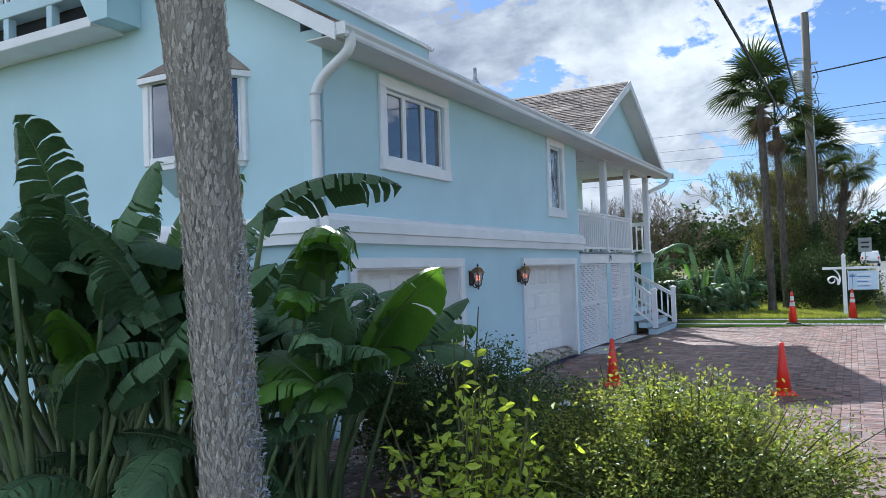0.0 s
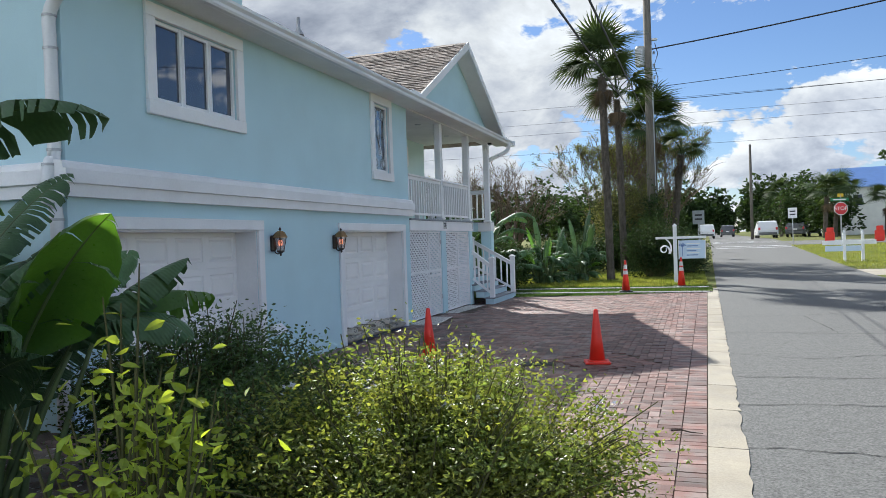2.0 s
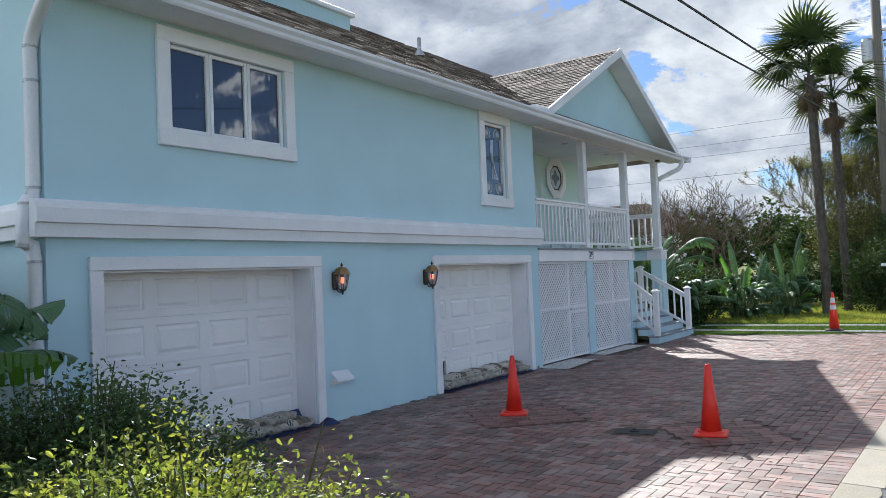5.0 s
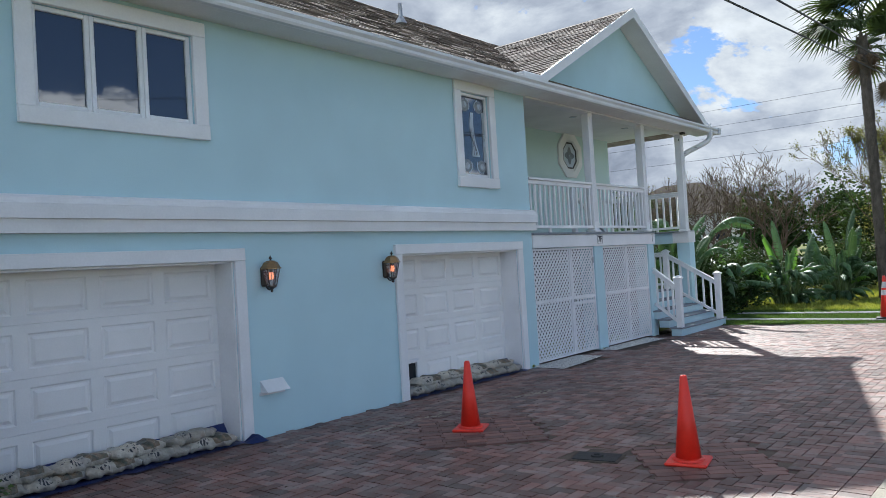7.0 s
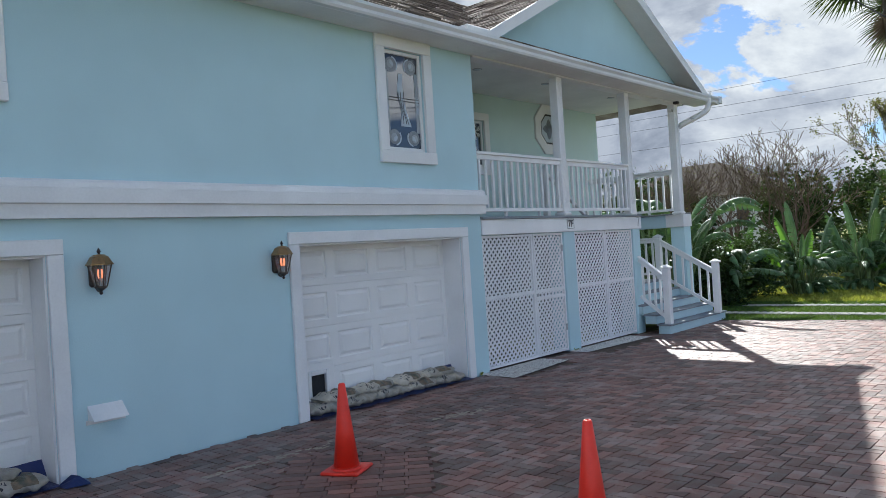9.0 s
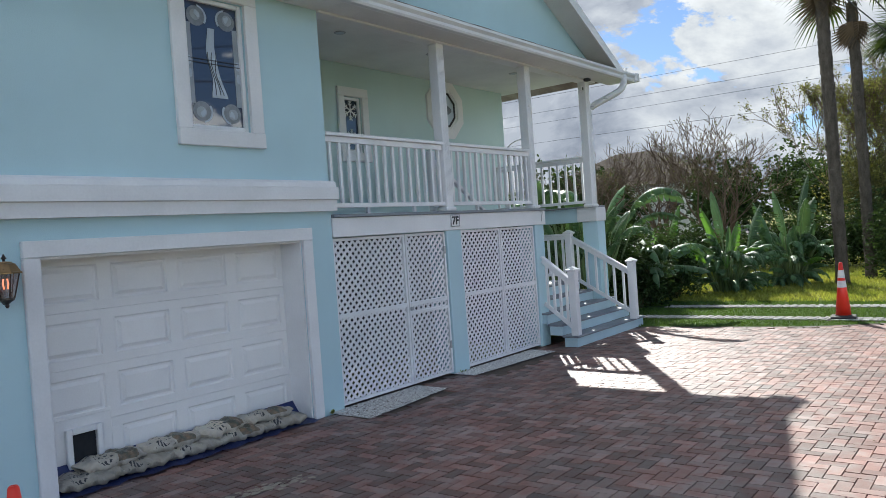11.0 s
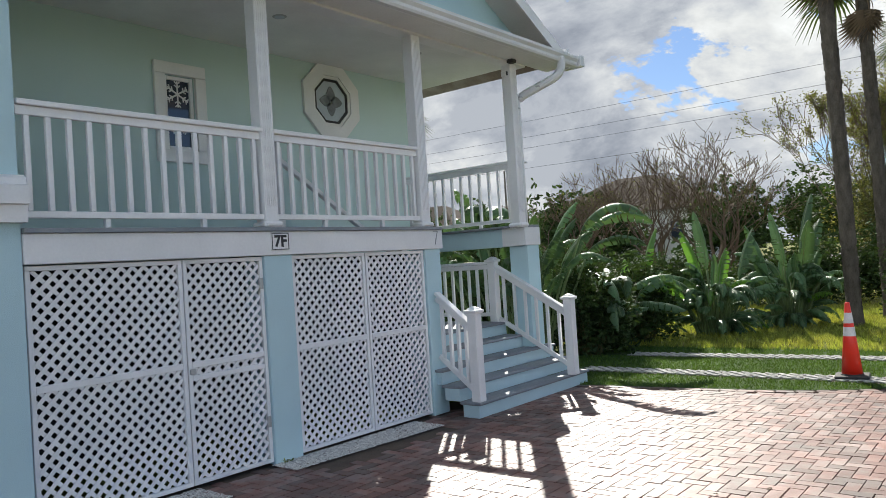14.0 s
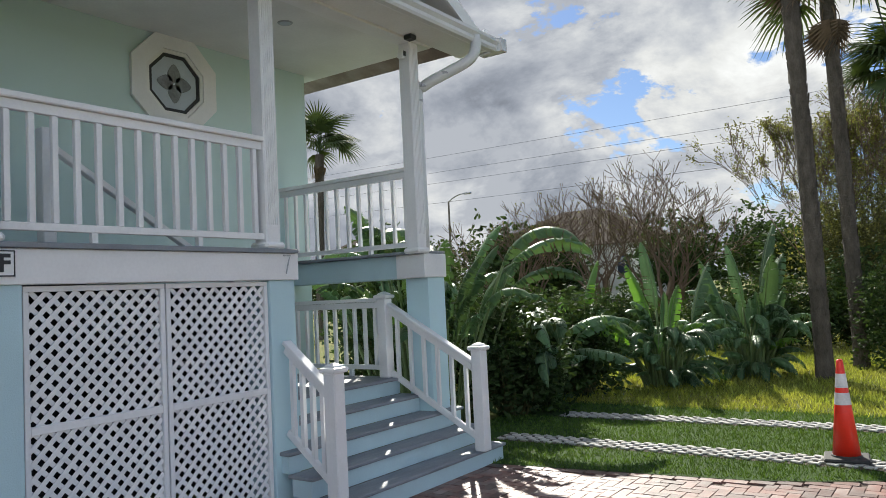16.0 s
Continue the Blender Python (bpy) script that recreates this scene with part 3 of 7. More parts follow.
def shingles(place, n_course, length, course=0.14, tab=0.31, keep=None):
    """Overlapping tabs: place(u, s) gives the point u along the eave and s up the slope, and the normal."""
    b = Build()
    for i in range(n_course):
        s0, off = i * course, (i % 2) * tab / 2 + R(0, 0.05)
        u = -off
        while u < length:
            a, e = max(u + 0.004, 0), min(u + tab - 0.004, length)
            if e - a > 0.05 and (keep is None or keep((a + e) / 2, s0)):
                t = R(0.012, 0.024)
                sag = R(-0.012, 0.012)
                p0, nrm = place(a, s0 + sag)
                p1, _ = place(e, s0 + sag)
                p2, _ = place(e, s0 + course * 1.25)
                p3, _ = place(a, s0 + course * 1.25)
                k = [p0 + nrm * t, p1 + nrm * t, p2 + nrm * 0.003, p3 + nrm * 0.003, p0, p1]
                b.add(k, ((0, 1, 2, 3), (4, 5, 1, 0), (4, 0, 3), (1, 5, 2)))
            u += tab
    return b


hyp = math.hypot(1, SLOPE)
n_main = Vector((SLOPE, 0, 1)).normalized()


def on_main(u, s):
    return Vector((EAVE_X - s / hyp, Y0 - 0.3 + u, EAVE_Z + 0.004 + s * SLOPE / hyp)), n_main


def clear_of_gable(u, s):
    x, y = EAVE_X - s / hyp, Y0 - 0.3 + u
    z = EAVE_Z + s * SLOPE / hyp
    return z > GZ - abs(y - GY) * GS - 0.02 or abs(y - GY) > GW or s < 0.5


part("shingle_field", shingles(on_main, 36, YE + 0.7 - Y0 + 0.3, keep=clear_of_gable), M["shingle"], roof, "weathered brown shingle tabs")["kind"] = "stuff"
for s in (-1, 1):
    ln = math.hypot(1, GS)
    nrm = Vector((0, s * GS, 1)).normalized()
    part("shingle_field", shingles(lambda u, d, s=s, ln=ln, nrm=nrm: (Vector((-4.52 - u, GY + s * (GW + 0.06 - d / ln), 4.572 + d * GS / ln)), nrm), int((GW + 0.06) * ln / 0.14 - 0.2), 4.4), M["shingle"], roof, "weathered brown shingle tabs")["kind"] = "stuff"

# cross gable face, rake boards and the box eave below it
part("gable_wall", fix_normals(part("gable_tmp", Build().prism([(-4.93, GY - GW + 0.05, 4.6), (-4.93, GY + GW - 0.05, 4.6), (-4.93, GY, GZ - 0.1)], (-0.12, 0, 0)), M["stucco"])).data, M["stucco"], roof)
bpy.data.objects.remove(bpy.data.objects["gable_tmp"])
for s in (-1, 1):
    a, z_a = GY + s * (GW + 0.1), 4.60 - 0.03
    rb = Build().prism([(-4.50, GY, GZ + 0.01), (-4.50, a, z_a), (-4.50, a, z_a - 0.17), (-4.50, GY, GZ - 0.18)], (-0.03, 0, 0))
    fix_normals(part("rake_board", rb, M["trim"], roof, "white painted rake board"))
    sof = Build().prism([(-4.533, GY, GZ - 0.105), (-4.533, a, z_a - 0.105), (-4.533, a, z_a - 0.125), (-4.533, GY, GZ - 0.125)], (-0.39, 0, 0))
    fix_normals(part("rake_soffit", sof, M["soffit"], roof))
part("eave_return", Build().box((-4.48, GY - GW - 0.42, 4.47), (-4.95, GY - GW + 0.1, 4.66), 0.01), M["trim"], roof, "white boxed eave return")

part("soffit", Build().box((EAVE_X - 0.001, Y0 - 0.28, 4.385), (WX + 0.001, Y1 + 0.02, 4.40)), M["soffit"], roof)
fas = Build().box((EAVE_X, Y0 - 0.3, 4.37), (EAVE_X + 0.02, YE + 0.62, 4.515), 0.003)
part("fascia", fas, M["trim"], roof)


def gutter(y0, y1):
    g = thing("gutter", pose(0, 0, 0), "white aluminium rain gutter along the eave", "gutter")
    prof = [(0.022, 4.37), (0.085, 4.37), (0.10, 4.395), (0.10, 4.43), (0.13, 4.465), (0.13, 4.50), (0.12, 4.50), (0.118, 4.47), (0.09, 4.435), (0.088, 4.40), (0.08, 4.38), (0.022, 4.38)]
    fix_normals(part("channel", Build().prism([(EAVE_X + x, y0, z) for x, z in prof], (0, y1 - y0, 0)), M["gutter"], g))
    for y in (y0, y1):
        part("end_cap", Build().box((EAVE_X + 0.022, y - 0.004, 4.37), (EAVE_X + 0.135, y + 0.004, 4.505), 0.001), M["gutter"], g)
    part("corner_return", Build().box((EAVE_X - 0.16, y1 + 0.005, 4.375), (EAVE_X + 0.15, y1 + 0.13, 4.525), 0.008), M["gutter"], g)
    return g


part("end_soffit", Build().box((BACK - 0.001, YE + 0.001, 4.56), (DEPTH, YE + 0.66, 4.58)), M["soffit"], roof)
part("end_fascia", Build().box((EAVE_X - 0.05, YE + 0.661, 4.548), (DEPTH, YE + 0.72, 4.66), 0.004), M["trim"], roof)
for yy, zz in ((YE - 0.002, 4.585), (YE + 0.725, 4.6)):
    tri = Build().prism([(EAVE_X - (zz - 4.523) * 1.8, yy, zz), (2 * RIDGE_X - EAVE_X, yy, zz), (RIDGE_X, yy, RIDGE_Z - 0.02)], (0, 0.01, 0))
    fix_normals(part("end_gable", tri, M["stucco"], roof))
gutter(Y0 - 0.32, YE + 0.66)


def downpipe(points, label, r=0.045):
    d = thing("downpipe", pose(*points[-1]), label, "downpipe")
    base = Vector(points[-1])
    pts = [Vector(p) - base for p in points]
    fine = []
    for i in range(len(pts) - 1):
        for k in range(4):
            t = k / 4
            p_1, p0, p1, p2 = pts[max(i - 1, 0)], pts[i], pts[i + 1], pts[min(i + 2, len(pts) - 1)]
            fine.append(p0.lerp(p1, t) if (p1 - p0).length > 0.8 else 0.5 * ((2 * p0) + (p1 - p_1) * t + (2 * p_1 - 5 * p0 + 4 * p1 - p2) * t * t + (3 * p0 - p_1 - 3 * p1 + p2) * t ** 3))
    fine.append(pts[-1])
    part("pipe", Build().tube(fine, r, 10), M["gutter"], d, smooth=True)
    for p in pts[3:-1]:
        part("strap", Build().tube([p + Vector((0, 0, 0.012)), p - Vector((0, 0, 0.012))], r + 0.006, 10), M["steel"], d)
    return d


downpipe([(-4.36, 6.33, 4.44), (-4.38, 6.34, 4.25), (-4.75, 6.40, 4.05), (-4.90, 6.415, 3.85), (-4.90, 6.415, 3.55), (-4.90, 6.415, 2.62), (-4.90, 6.35, 2.48), (-4.90, 6.32, 2.12), (-4.90, 6.415, 1.98), (-4.90, 6.415, 0.05)], "white round downpipe bent round the belt course", 0.06)

# ---- gable end: rake board, bay window, balcony ----
rk = Build().prism([(EAVE_X, Y0 - 0.3, EAVE_Z + 0.0), (RIDGE_X, Y0 - 0.3, RIDGE_Z + 0.01), (RIDGE_X, Y0 - 0.3, RIDGE_Z - 0.2), (EAVE_X, Y0 - 0.3, EAVE_Z - 0.19)], (0, -0.03, 0))
fix_normals(part("rake_board", rk, M["trim"], roof, "white painted rake board"))
rk = Build().prism([(EAVE_X - 0.05, Y0 - 0.299, EAVE_Z - 0.14), (RIDGE_X, Y0 - 0.299, RIDGE_Z - 0.125), (RIDGE_X, Y0 - 0.299, RIDGE_Z - 0.145), (EAVE_X - 0.05, Y0 - 0.299, EAVE_Z - 0.16)], (0, 0.298, 0))
fix_normals(part("rake_soffit", rk, M["soffit"], roof))


def bay_window():
    """A three-sided bay on the gable wall, with a small shingled hood."""
    x0, x1, z0, z1, d = -7.55, -6.05, 3.25, 4.33, 0.4
    b = thing("bay_window", pose(0.05, Y0, -0.03), "white three-sided bay window with a small shingled hood", "window")
    plan = [(x1, 0), (x1 - 0.28, -d), (x0 + 0.28, -d), (x0, 0)]
    for (ax, ay), (bx, by) in zip(plan, plan[1:]):
        a, e = Vector((ax, ay, 0)), Vector((bx, by, 0))
        f = Build()
        for z, h in ((z0, 0.09), (z1 - 0.09, 0.09)):
            f.bar(a + Vector((0, 0, z + h / 2)), e + Vector((0, 0, z + h / 2)), 0.07, h, 0.005)
        for p in (a.lerp(e, 0.02), e.lerp(a, 0.02)):
            f.bar(p + Vector((0, 0, z0)), p + Vector((0, 0, z1)), 0.085, 0.085, 0.006, (1, 0, 0))
        pn = part("bay_frame", f, M["trim"], b)
        m = Build()
        side = (e - a).normalized()
        for q in (a.lerp(e, 0.02) + side * 0.06, e.lerp(a, 0.02) - side * 0.06):
            m.bar(q + Vector((0, 0, z0 + 0.09)), q + Vector((0, 0, z1 - 0.09)), 0.04, 0.04, 0.004, (1, 0, 0))
        part("bay_sash", m, M["trim"], b)
        part("pane", Build().bar(a + Vector((0, 0, (z0 + z1) / 2)), e + Vector((0, 0, (z0 + z1) / 2)), 0.012, z1 - z0 - 0.17), M["glass"], pn)
    hood = Build()
    top = [(x1 - 0.35, 0.0, z1 + 0.36), (x0 + 0.35, 0.0, z1 + 0.36)]
    rim = [(x1 + 0.1, 0, z1), (x1 - 0.22, -d - 0.1, z1), (x0 + 0.22, -d - 0.1, z1), (x0 - 0.1, 0, z1)]
    hood.add([*rim, *top], ((0, 1, 4), (1, 2, 5, 4), (2, 3, 5), (0, 3, 2, 1)))
    part("hood", hood, M["shingle"], b, "brown shingled hood")
    part("hood_trim", Build().add([(p[0], p[1], z1 - 0.01 - k) for k in (0, 0.07) for p in rim], ((0, 1, 5, 4), (1, 2, 6, 5), (2, 3, 7, 6), (4, 5, 6, 7))), M["trim"], b)
    sill = Build().prism([(p[0], p[1] * 1.05, z0 - 0.06) for p in plan], (0, 0, 0.06))
    part("sill", sill, M["trim"], b)
    low = Build().add([(x1 - 0.02, 0, z0 - 0.061), (x1 - 0.28, -d, z0 - 0.061), (x0 + 0.28, -d, z0 - 0.061), (x0 + 0.02, 0, z0 - 0.061), (x1 - 0.3, -0.002, z0 - 0.35), (x0 + 0.3, -0.002, z0 - 0.35)],
                      ((0, 1, 4), (1, 2, 5, 4), (2, 3, 5)))
    part("apron", low, M["stucco"], b)


bay_window()


def balcony():
    """Roof balcony high on the gable wall: beam, posts, solid corner and balusters."""
    b = thing("balcony", pose(0, Y0, 0.1), "white and pale blue balcony with railings on the gable wall", "balcony")
    x0, x1, y = -13.0, -8.05, -0.45
    part("floor_beam", Build().box((x0, y - 0.06, 5.0), (x1 - 0.05, 0.0, 5.14), 0.01), M["trim"], b, "white beam")
    part("top_beam", Build().box((x0, y - 0.06, 5.44), (x1, -0.002, 5.66), 0.01), M["riser"], b, "pale blue beam")
    part("corner_block", Build().prism([(x1 + 0.28, y - 0.07, 5.05), (x1 - 0.05, y - 0.07, 5.05), (x1 - 0.45, y - 0.07, 5.75), (x1 - 0.45, y - 0.07, 6.3), (x1 + 0.28, y - 0.07, 6.3)], (0, -y + 0.065, 0)), M["stucco"], b)
    # near-black panel paints the shade in the gap between the beams
    part("opening", Build().box((x0, y + 0.2, 5.142), (x1 - 0.05, y + 0.22, 5.438)), M["dark"], b)
    x = x1 - 0.9
    while x > x0:
        part("short_post", Build().box((x - 0.06, y - 0.05, 5.142), (x + 0.06, y + 0.07, 5.438), 0.008), M["riser"], b)
        x -= 0.95
    part("handrail", Build().box((x0, y - 0.04, 6.45), (x1 - 0.45, y + 0.05, 6.52), 0.008), M["rail"], b)
    for i in range(32):
        xx = x1 - 0.5 - i * 0.14
        part("baluster", Build().box((xx - 0.02, y - 0.02, 5.662), (xx + 0.02, y + 0.02, 6.448)), M["rail"], b)


balcony()


def roof_box():
    """Low blue parapet of a roof terrace behind the ridge of shingles."""
    b = thing("roof_parapet", pose(0, 0, 0), "pale blue roof terrace parapet with white capping", "parapet")
    part("parapet_wall", Build().box((-9.2, 7.9, 5.0), (-7.05, 12.95, 6.30)), M["stucco"], b)
    part("capping", Build().box((-9.25, 7.85, 6.302), (-6.98, 13.03, 6.38), 0.01), M["trim"], b)
    part("corner_post", Build().box((-7.1, 8.1, 6.362), (-6.99, 8.22, 7.3), 0.01), M["trim"], b)
    vent = thing("vent_pipe", pose(-6.9, 14.75, 5.85), "grey plumbing vent pipe through the shingles", "vent pipe")
    part("pipe", Build().tube([(0, 0, 0), (0, 0, 0.48)], 0.04, 12), M["steel"], vent, smooth=True)
    part("flashing", Build().lathe([(0.11, 0.12), (0.1, 0.15), (0.05, 0.24), (0.045, 0.25)], 14), M["steel"], vent)


roof_box()

# ---- porch ----
DZ = 2.15                                             # deck level
porch = thing("porch", pose(0, 0, 0), "raised white porch with fluted posts, railings and grey deck", "porch")
part("deck", Build().box((WX + 0.045, Y1 + 0.003, DZ - 0.03), (BACK + 0.001, 19.94, DZ + 0.005), 0.004), M["tread"], porch, "grey deck boards")
part("rim_board", Build().box((WX - 0.12, Y1 + 0.006, 1.90), (WX + 0.015, 19.96, DZ - 0.032), 0.006), M["trim"], porch)
part("end_beam", Build().box((WX - 0.02, 21.77, 1.90), (BACK + 0.001, 22.07, DZ - 0.002), 0.006), M["riser"], porch, "pale blue end beam")
part("end_cap_board", Build().box((WX + 0.02, 21.67, DZ), (BACK + 0.001, 22.12, DZ + 0.03), 0.006), M["tread"], porch)
part("corner_block", Build().box((WX + 0.022, 21.74, 1.90), (WX - 0.36, 22.13, DZ - 0.001), 0.008), M["trim"], porch)
for a, b in ((17.395, 17.715), (19.66, 19.93)):
    part("pier", Build().box((WX - 0.32, a, 0), (WX - 0.01, b, 1.899), 0.006), M["stucco"], porch)
part("pier", Build().box((WX - 0.30, 21.82, 0), (WX - 0.005, 22.12, 1.899), 0.006), M["stucco"], porch)
part("porch_ceiling", Build().box((WX - 0.161, Y1 + 0.021, 4.56), (BACK + 0.007, YE + 0.66, 4.58)), M["soffit"], porch)
part("porch_beam", Build().box((WX + 0.04, Y1 + 0.002, 4.36), (WX - 0.16, YE + 0.05, 4.559), 0.006), M["trim"], porch)
part("porch_soffit", Build().box((EAVE_X - 0.003, Y1 + 0.021, 4.385), (WX + 0.042, YE + 0.62, 4.40)), M["soffit"], porch)


def porch_post(y, x=WX - 0.06):
    s = 0.075
    body = Build().box((x - s, y - s, DZ + 0.03), (x + s, y + s, 4.379), 0.01)
    p = part("post", body, M["rail"], porch, "white fluted square post")
    for k in range(5):
        o = -0.046 + k * 0.023
        part("flute", Build().box((x + s + 0.0005, y + o - 0.006, DZ + 0.2), (x + s + 0.006, y + o + 0.006, 4.3)), M["rail"], p)
    part("post_base", Build().box((x - s - 0.03, y - s - 0.03, DZ + 0.001), (x + s + 0.03, y + s + 0.03, DZ + 0.06), 0.02), M["rail"], p)


for y in (17.50, 19.70, 21.73):
    porch_post(y)


def railing(a, b, z, n, name="railing", top=0.78):
    """A guard rail from a to b on the deck: cap, upper and lower rails, balusters."""
    a, b = Vector((*a, z)), Vector((*b, z))
    r = thing(name, Matrix.Translation(a), "white wooden porch railing with square balusters", "railing")
    d = b - a
    u = Vector((0, 0, 1))
    part("cap_rail", Build().bar(u * (top + 0.05), d + u * (top + 0.05), 0.11, 0.04, 0.006), M["rail"], r)
    part("upper_rail", Build().bar(u * (top - 0.005), d + u * (top - 0.005), 0.045, 0.065, 0.004), M["rail"], r)
    part("lower_rail", Build().bar(u * 0.105, d + u * 0.105, 0.045, 0.05, 0.004), M["rail"], r)
    me = Build().box((-0.019, -0.019, 0.131), (0.019, 0.019, top - 0.039), 0.003).mesh("baluster")
    for i in range(n):
        part("baluster", me, M["rail"], r, at=Matrix.Translation(d * ((i + 0.5) / n)))
    for k in (0.3, 0.7):
        part("foot_block", Build().box((-0.02, -0.02, 0.001), (0.02, 0.02, 0.079)), M["rail"], r, at=Matrix.Translation(d * k))
    return r


railing((WX - 0.04, Y1 + 0.01), (WX - 0.04, 17.44), DZ, 14, top=0.85)
railing((WX - 0.04, 17.57), (WX - 0.04, 19.63), DZ, 14, top=0.85)
railing((WX - 0.13, 21.77), (BACK + 0.01, 21.77), DZ, 12, top=0.85)


# ---- lattice ----
def lattice(y0, y1, z0=0.03, z1=1.89, x=WX - 0.06, gate=False, label="white lattice skirting panel under the porch"):
    """A framed panel of crossed slats; every slat is a part."""
    t = thing("garden_gate" if gate else "trellis", pose(x, y0, 0), label, "lattice", group="lattice under the porch")
    w = y1 - y0
    f = 0.035
    for lo, hi in (((0, z0), (w, z0 + f)), ((0, z1 - f), (w, z1)), ((0, z0 + f), (f, z1 - f)), ((w - f, z0 + f), (w, z1 - f)), ((f, 0.99), (w - f, 1.04))):
        part("frame_rail", Build().box((-0.018, lo[0], lo[1]), (0.024, hi[0], hi[1]), 0.003), M["rail"], t)
    sw, pitch = 0.030, 0.094
    for way, xo in ((1, 0.004), (-1, -0.006)):
        c = -(z1 - z0)
        while c < w + (z1 - z0):
            # line u = c + way * (z - z0) cut to the panel
            pts = []
            for z in (z0 + f, z1 - f):
                u = c + (z - z0) if way == 1 else c + (z1 - z)
                pts.append((u, z))
            (ua, za), (ub, zb) = pts
            lo_u, hi_u = f, w - f
            def cut(ua, za, ub, zb):
                res = []
                for u, z in ((ua, za), (ub, zb)):
                    uc = min(max(u, lo_u), hi_u)
                    zc = za + (zb - za) * (uc - ua) / (ub - ua)
                    res.append((uc, zc))
                return res
            if min(ua, ub) < hi_u and max(ua, ub) > lo_u:
                (a_u, a_z), (b_u, b_z) = cut(ua, za, ub, zb)
                if abs(a_u - b_u) > 0.03:
                    part("slat", Build().bar((xo, a_u, a_z), (xo, b_u, b_z), 0.007, sw, 0, (0, -(b_z - a_z), b_u - a_u)), M["rail"], t)
            c += pitch
    if gate:
        part("frame_rail", Build().box((-0.018, f, 0.885), (0.024, w - f, 0.925), 0.003), M["rail"], t)
        for z in (0.35, 1.6):
            part("hinge", Build().box((0.025, w - 0.05, z), (0.033, w - 0.01, z + 0.1), 0.002), M["steel"], t)
        part("latch", Build().box((0.025, 0.005, 0.94), (0.045, 0.06, 0.985), 0.004), M["steel"], t)
    return t


lattice(15.345, 16.57)
lattice(16.582, 17.39, gate=True, label="white lattice gate with steel hinges under the porch")
lattice(17.73, 18.705)
lattice(18.717, 19.655)
# added near-black sheets: the shade behind the lattice is their colour
part("void_side", Build().box((BACK + 0.36, 19.86, 0), (WX - 0.14, 19.9, 1.9)), M["dark"], house, "near-black sheet painting the shade under the porch")
part("void_back", Build().box((BACK + 0.3, Y1 + 0.01, 0), (BACK + 0.35, 19.9, 1.9)), M["dark"], house, "near-black sheet painting the shade under the porch")

# ---- porch stairs ----
stairs = thing("stairs", pose(0, 0, 0), "pale blue wooden porch stairs with grey treads", "stairs")
RISE, RUN, SX = 0.172, 0.25, -4.24
for k in range(5):
    z, x = RISE * (k + 1), SX - RUN * k
    a, b = (19.72, 22.2) if k < 3 else (20.01, 21.81)
    x_end = x - RUN + 0.001 if k < 4 else BACK + 0.01
    if k < 2:
        x_end = max(x_end, WX)
    part("riser", Build().box((x - 0.03, a, max(z - RISE, 0.0)), (x_end, b, z - 0.032), 0.003), M["riser"], stairs)
    part("tread", Build().box((x, a - 0.02, z - 0.031), (x_end - (0.03 if k < 4 else 0), b + 0.02, z), 0.008), M["tread"], stairs, "grey composite tread")
LAND = RISE * 5


def newel(x, y, z, h):
    n = thing("newel_post", pose(x, y, z), "white square newel post with a flat cap", "post", group="newel posts of the stairs")
    part("shaft", Build().box((-0.06, -0.06, 0), (0.06, 0.06, h), 0.008), M["rail"], n)
    part("cap", Build().lathe([(0.105, h), (0.115, h + 0.015), (0.115, h + 0.035), (0.075, h + 0.045), (0.07, h + 0.055), (0.02, h + 0.075)], 4), M["rail"], n)


newel(-4.32, 19.80, RISE, 0.98)
newel(-4.24, 21.78, RISE, 0.98)
newel(-5.40, 21.76, LAND, 0.84)


def stair_rail(a, b, n):
    a, b = Vector(a), Vector(b)
    r = thing("stair_railing", Matrix.Translation(a), "white sloping stair railing with square balusters", "railing")
    d, u = b - a, Vector((0, 0, 1))
    part("cap_rail", Build().bar(u * 0.86, d + u * 0.86, 0.09, 0.035, 0.006), M["rail"], r)
    part("upper_rail", Build().bar(u * 0.80, d + u * 0.80, 0.04, 0.07, 0.004), M["rail"], r)
    part("lower_rail", Build().bar(u * 0.13, d + u * 0.13, 0.04, 0.06, 0.004), M["rail"], r)
    for i in range(n):
        p = d * ((i + 0.6) / (n + 0.2))
        part("baluster", Build().box((-0.018, -0.018, 0.15), (0.018, 0.018, 0.78)), M["rail"], r, at=Matrix.Translation(p))


stair_rail((-4.38, 19.80, RISE), (WX, 19.80, RISE + 0.36), 4)
stair_rail((-4.30, 21.78, RISE), (-5.34, 21.765, LAND - 0.08), 6)
railing((-5.46, 21.76), (BACK + 0.01, 21.76), LAND, 10, top=0.78)
up_flight = thing("upper_stairs", pose(0, 0, 0), "pale blue upper flight from the landing to the deck", "stairs")
for k in range(1, 7):
    z, y = LAND + k * 0.184, 20.0 - (k - 1) * 0.25
    part("tread", Build().box((-5.75, y - 0.26, z - 0.03), (BACK + 0.01, y, z), 0.006), M["tread"], up_flight)
hr = thing("stair_railing", pose(0, 0, 0), "white sloping handrail of the upper stairs", "railing")
part("cap_rail", Build().bar((-5.78, 18.35, DZ + 0.84), (-5.78, 20.3, DZ - 0.36), 0.07, 0.05, 0.006), M["rail"], hr)
part("rail_post", Build().box((-5.83, 18.3, DZ + 0.001), (-5.73, 18.4, DZ + 0.95), 0.006), M["rail"], hr)
part("rail_post", Build().box((-5.83, 20.25, LAND + 0.001), (-5.73, 20.35, DZ - 0.2), 0.006), M["rail"], hr)

# ---- ground, road, driveway ----
def kerb_x(y):
    return 0.585 + 0.0155 * y


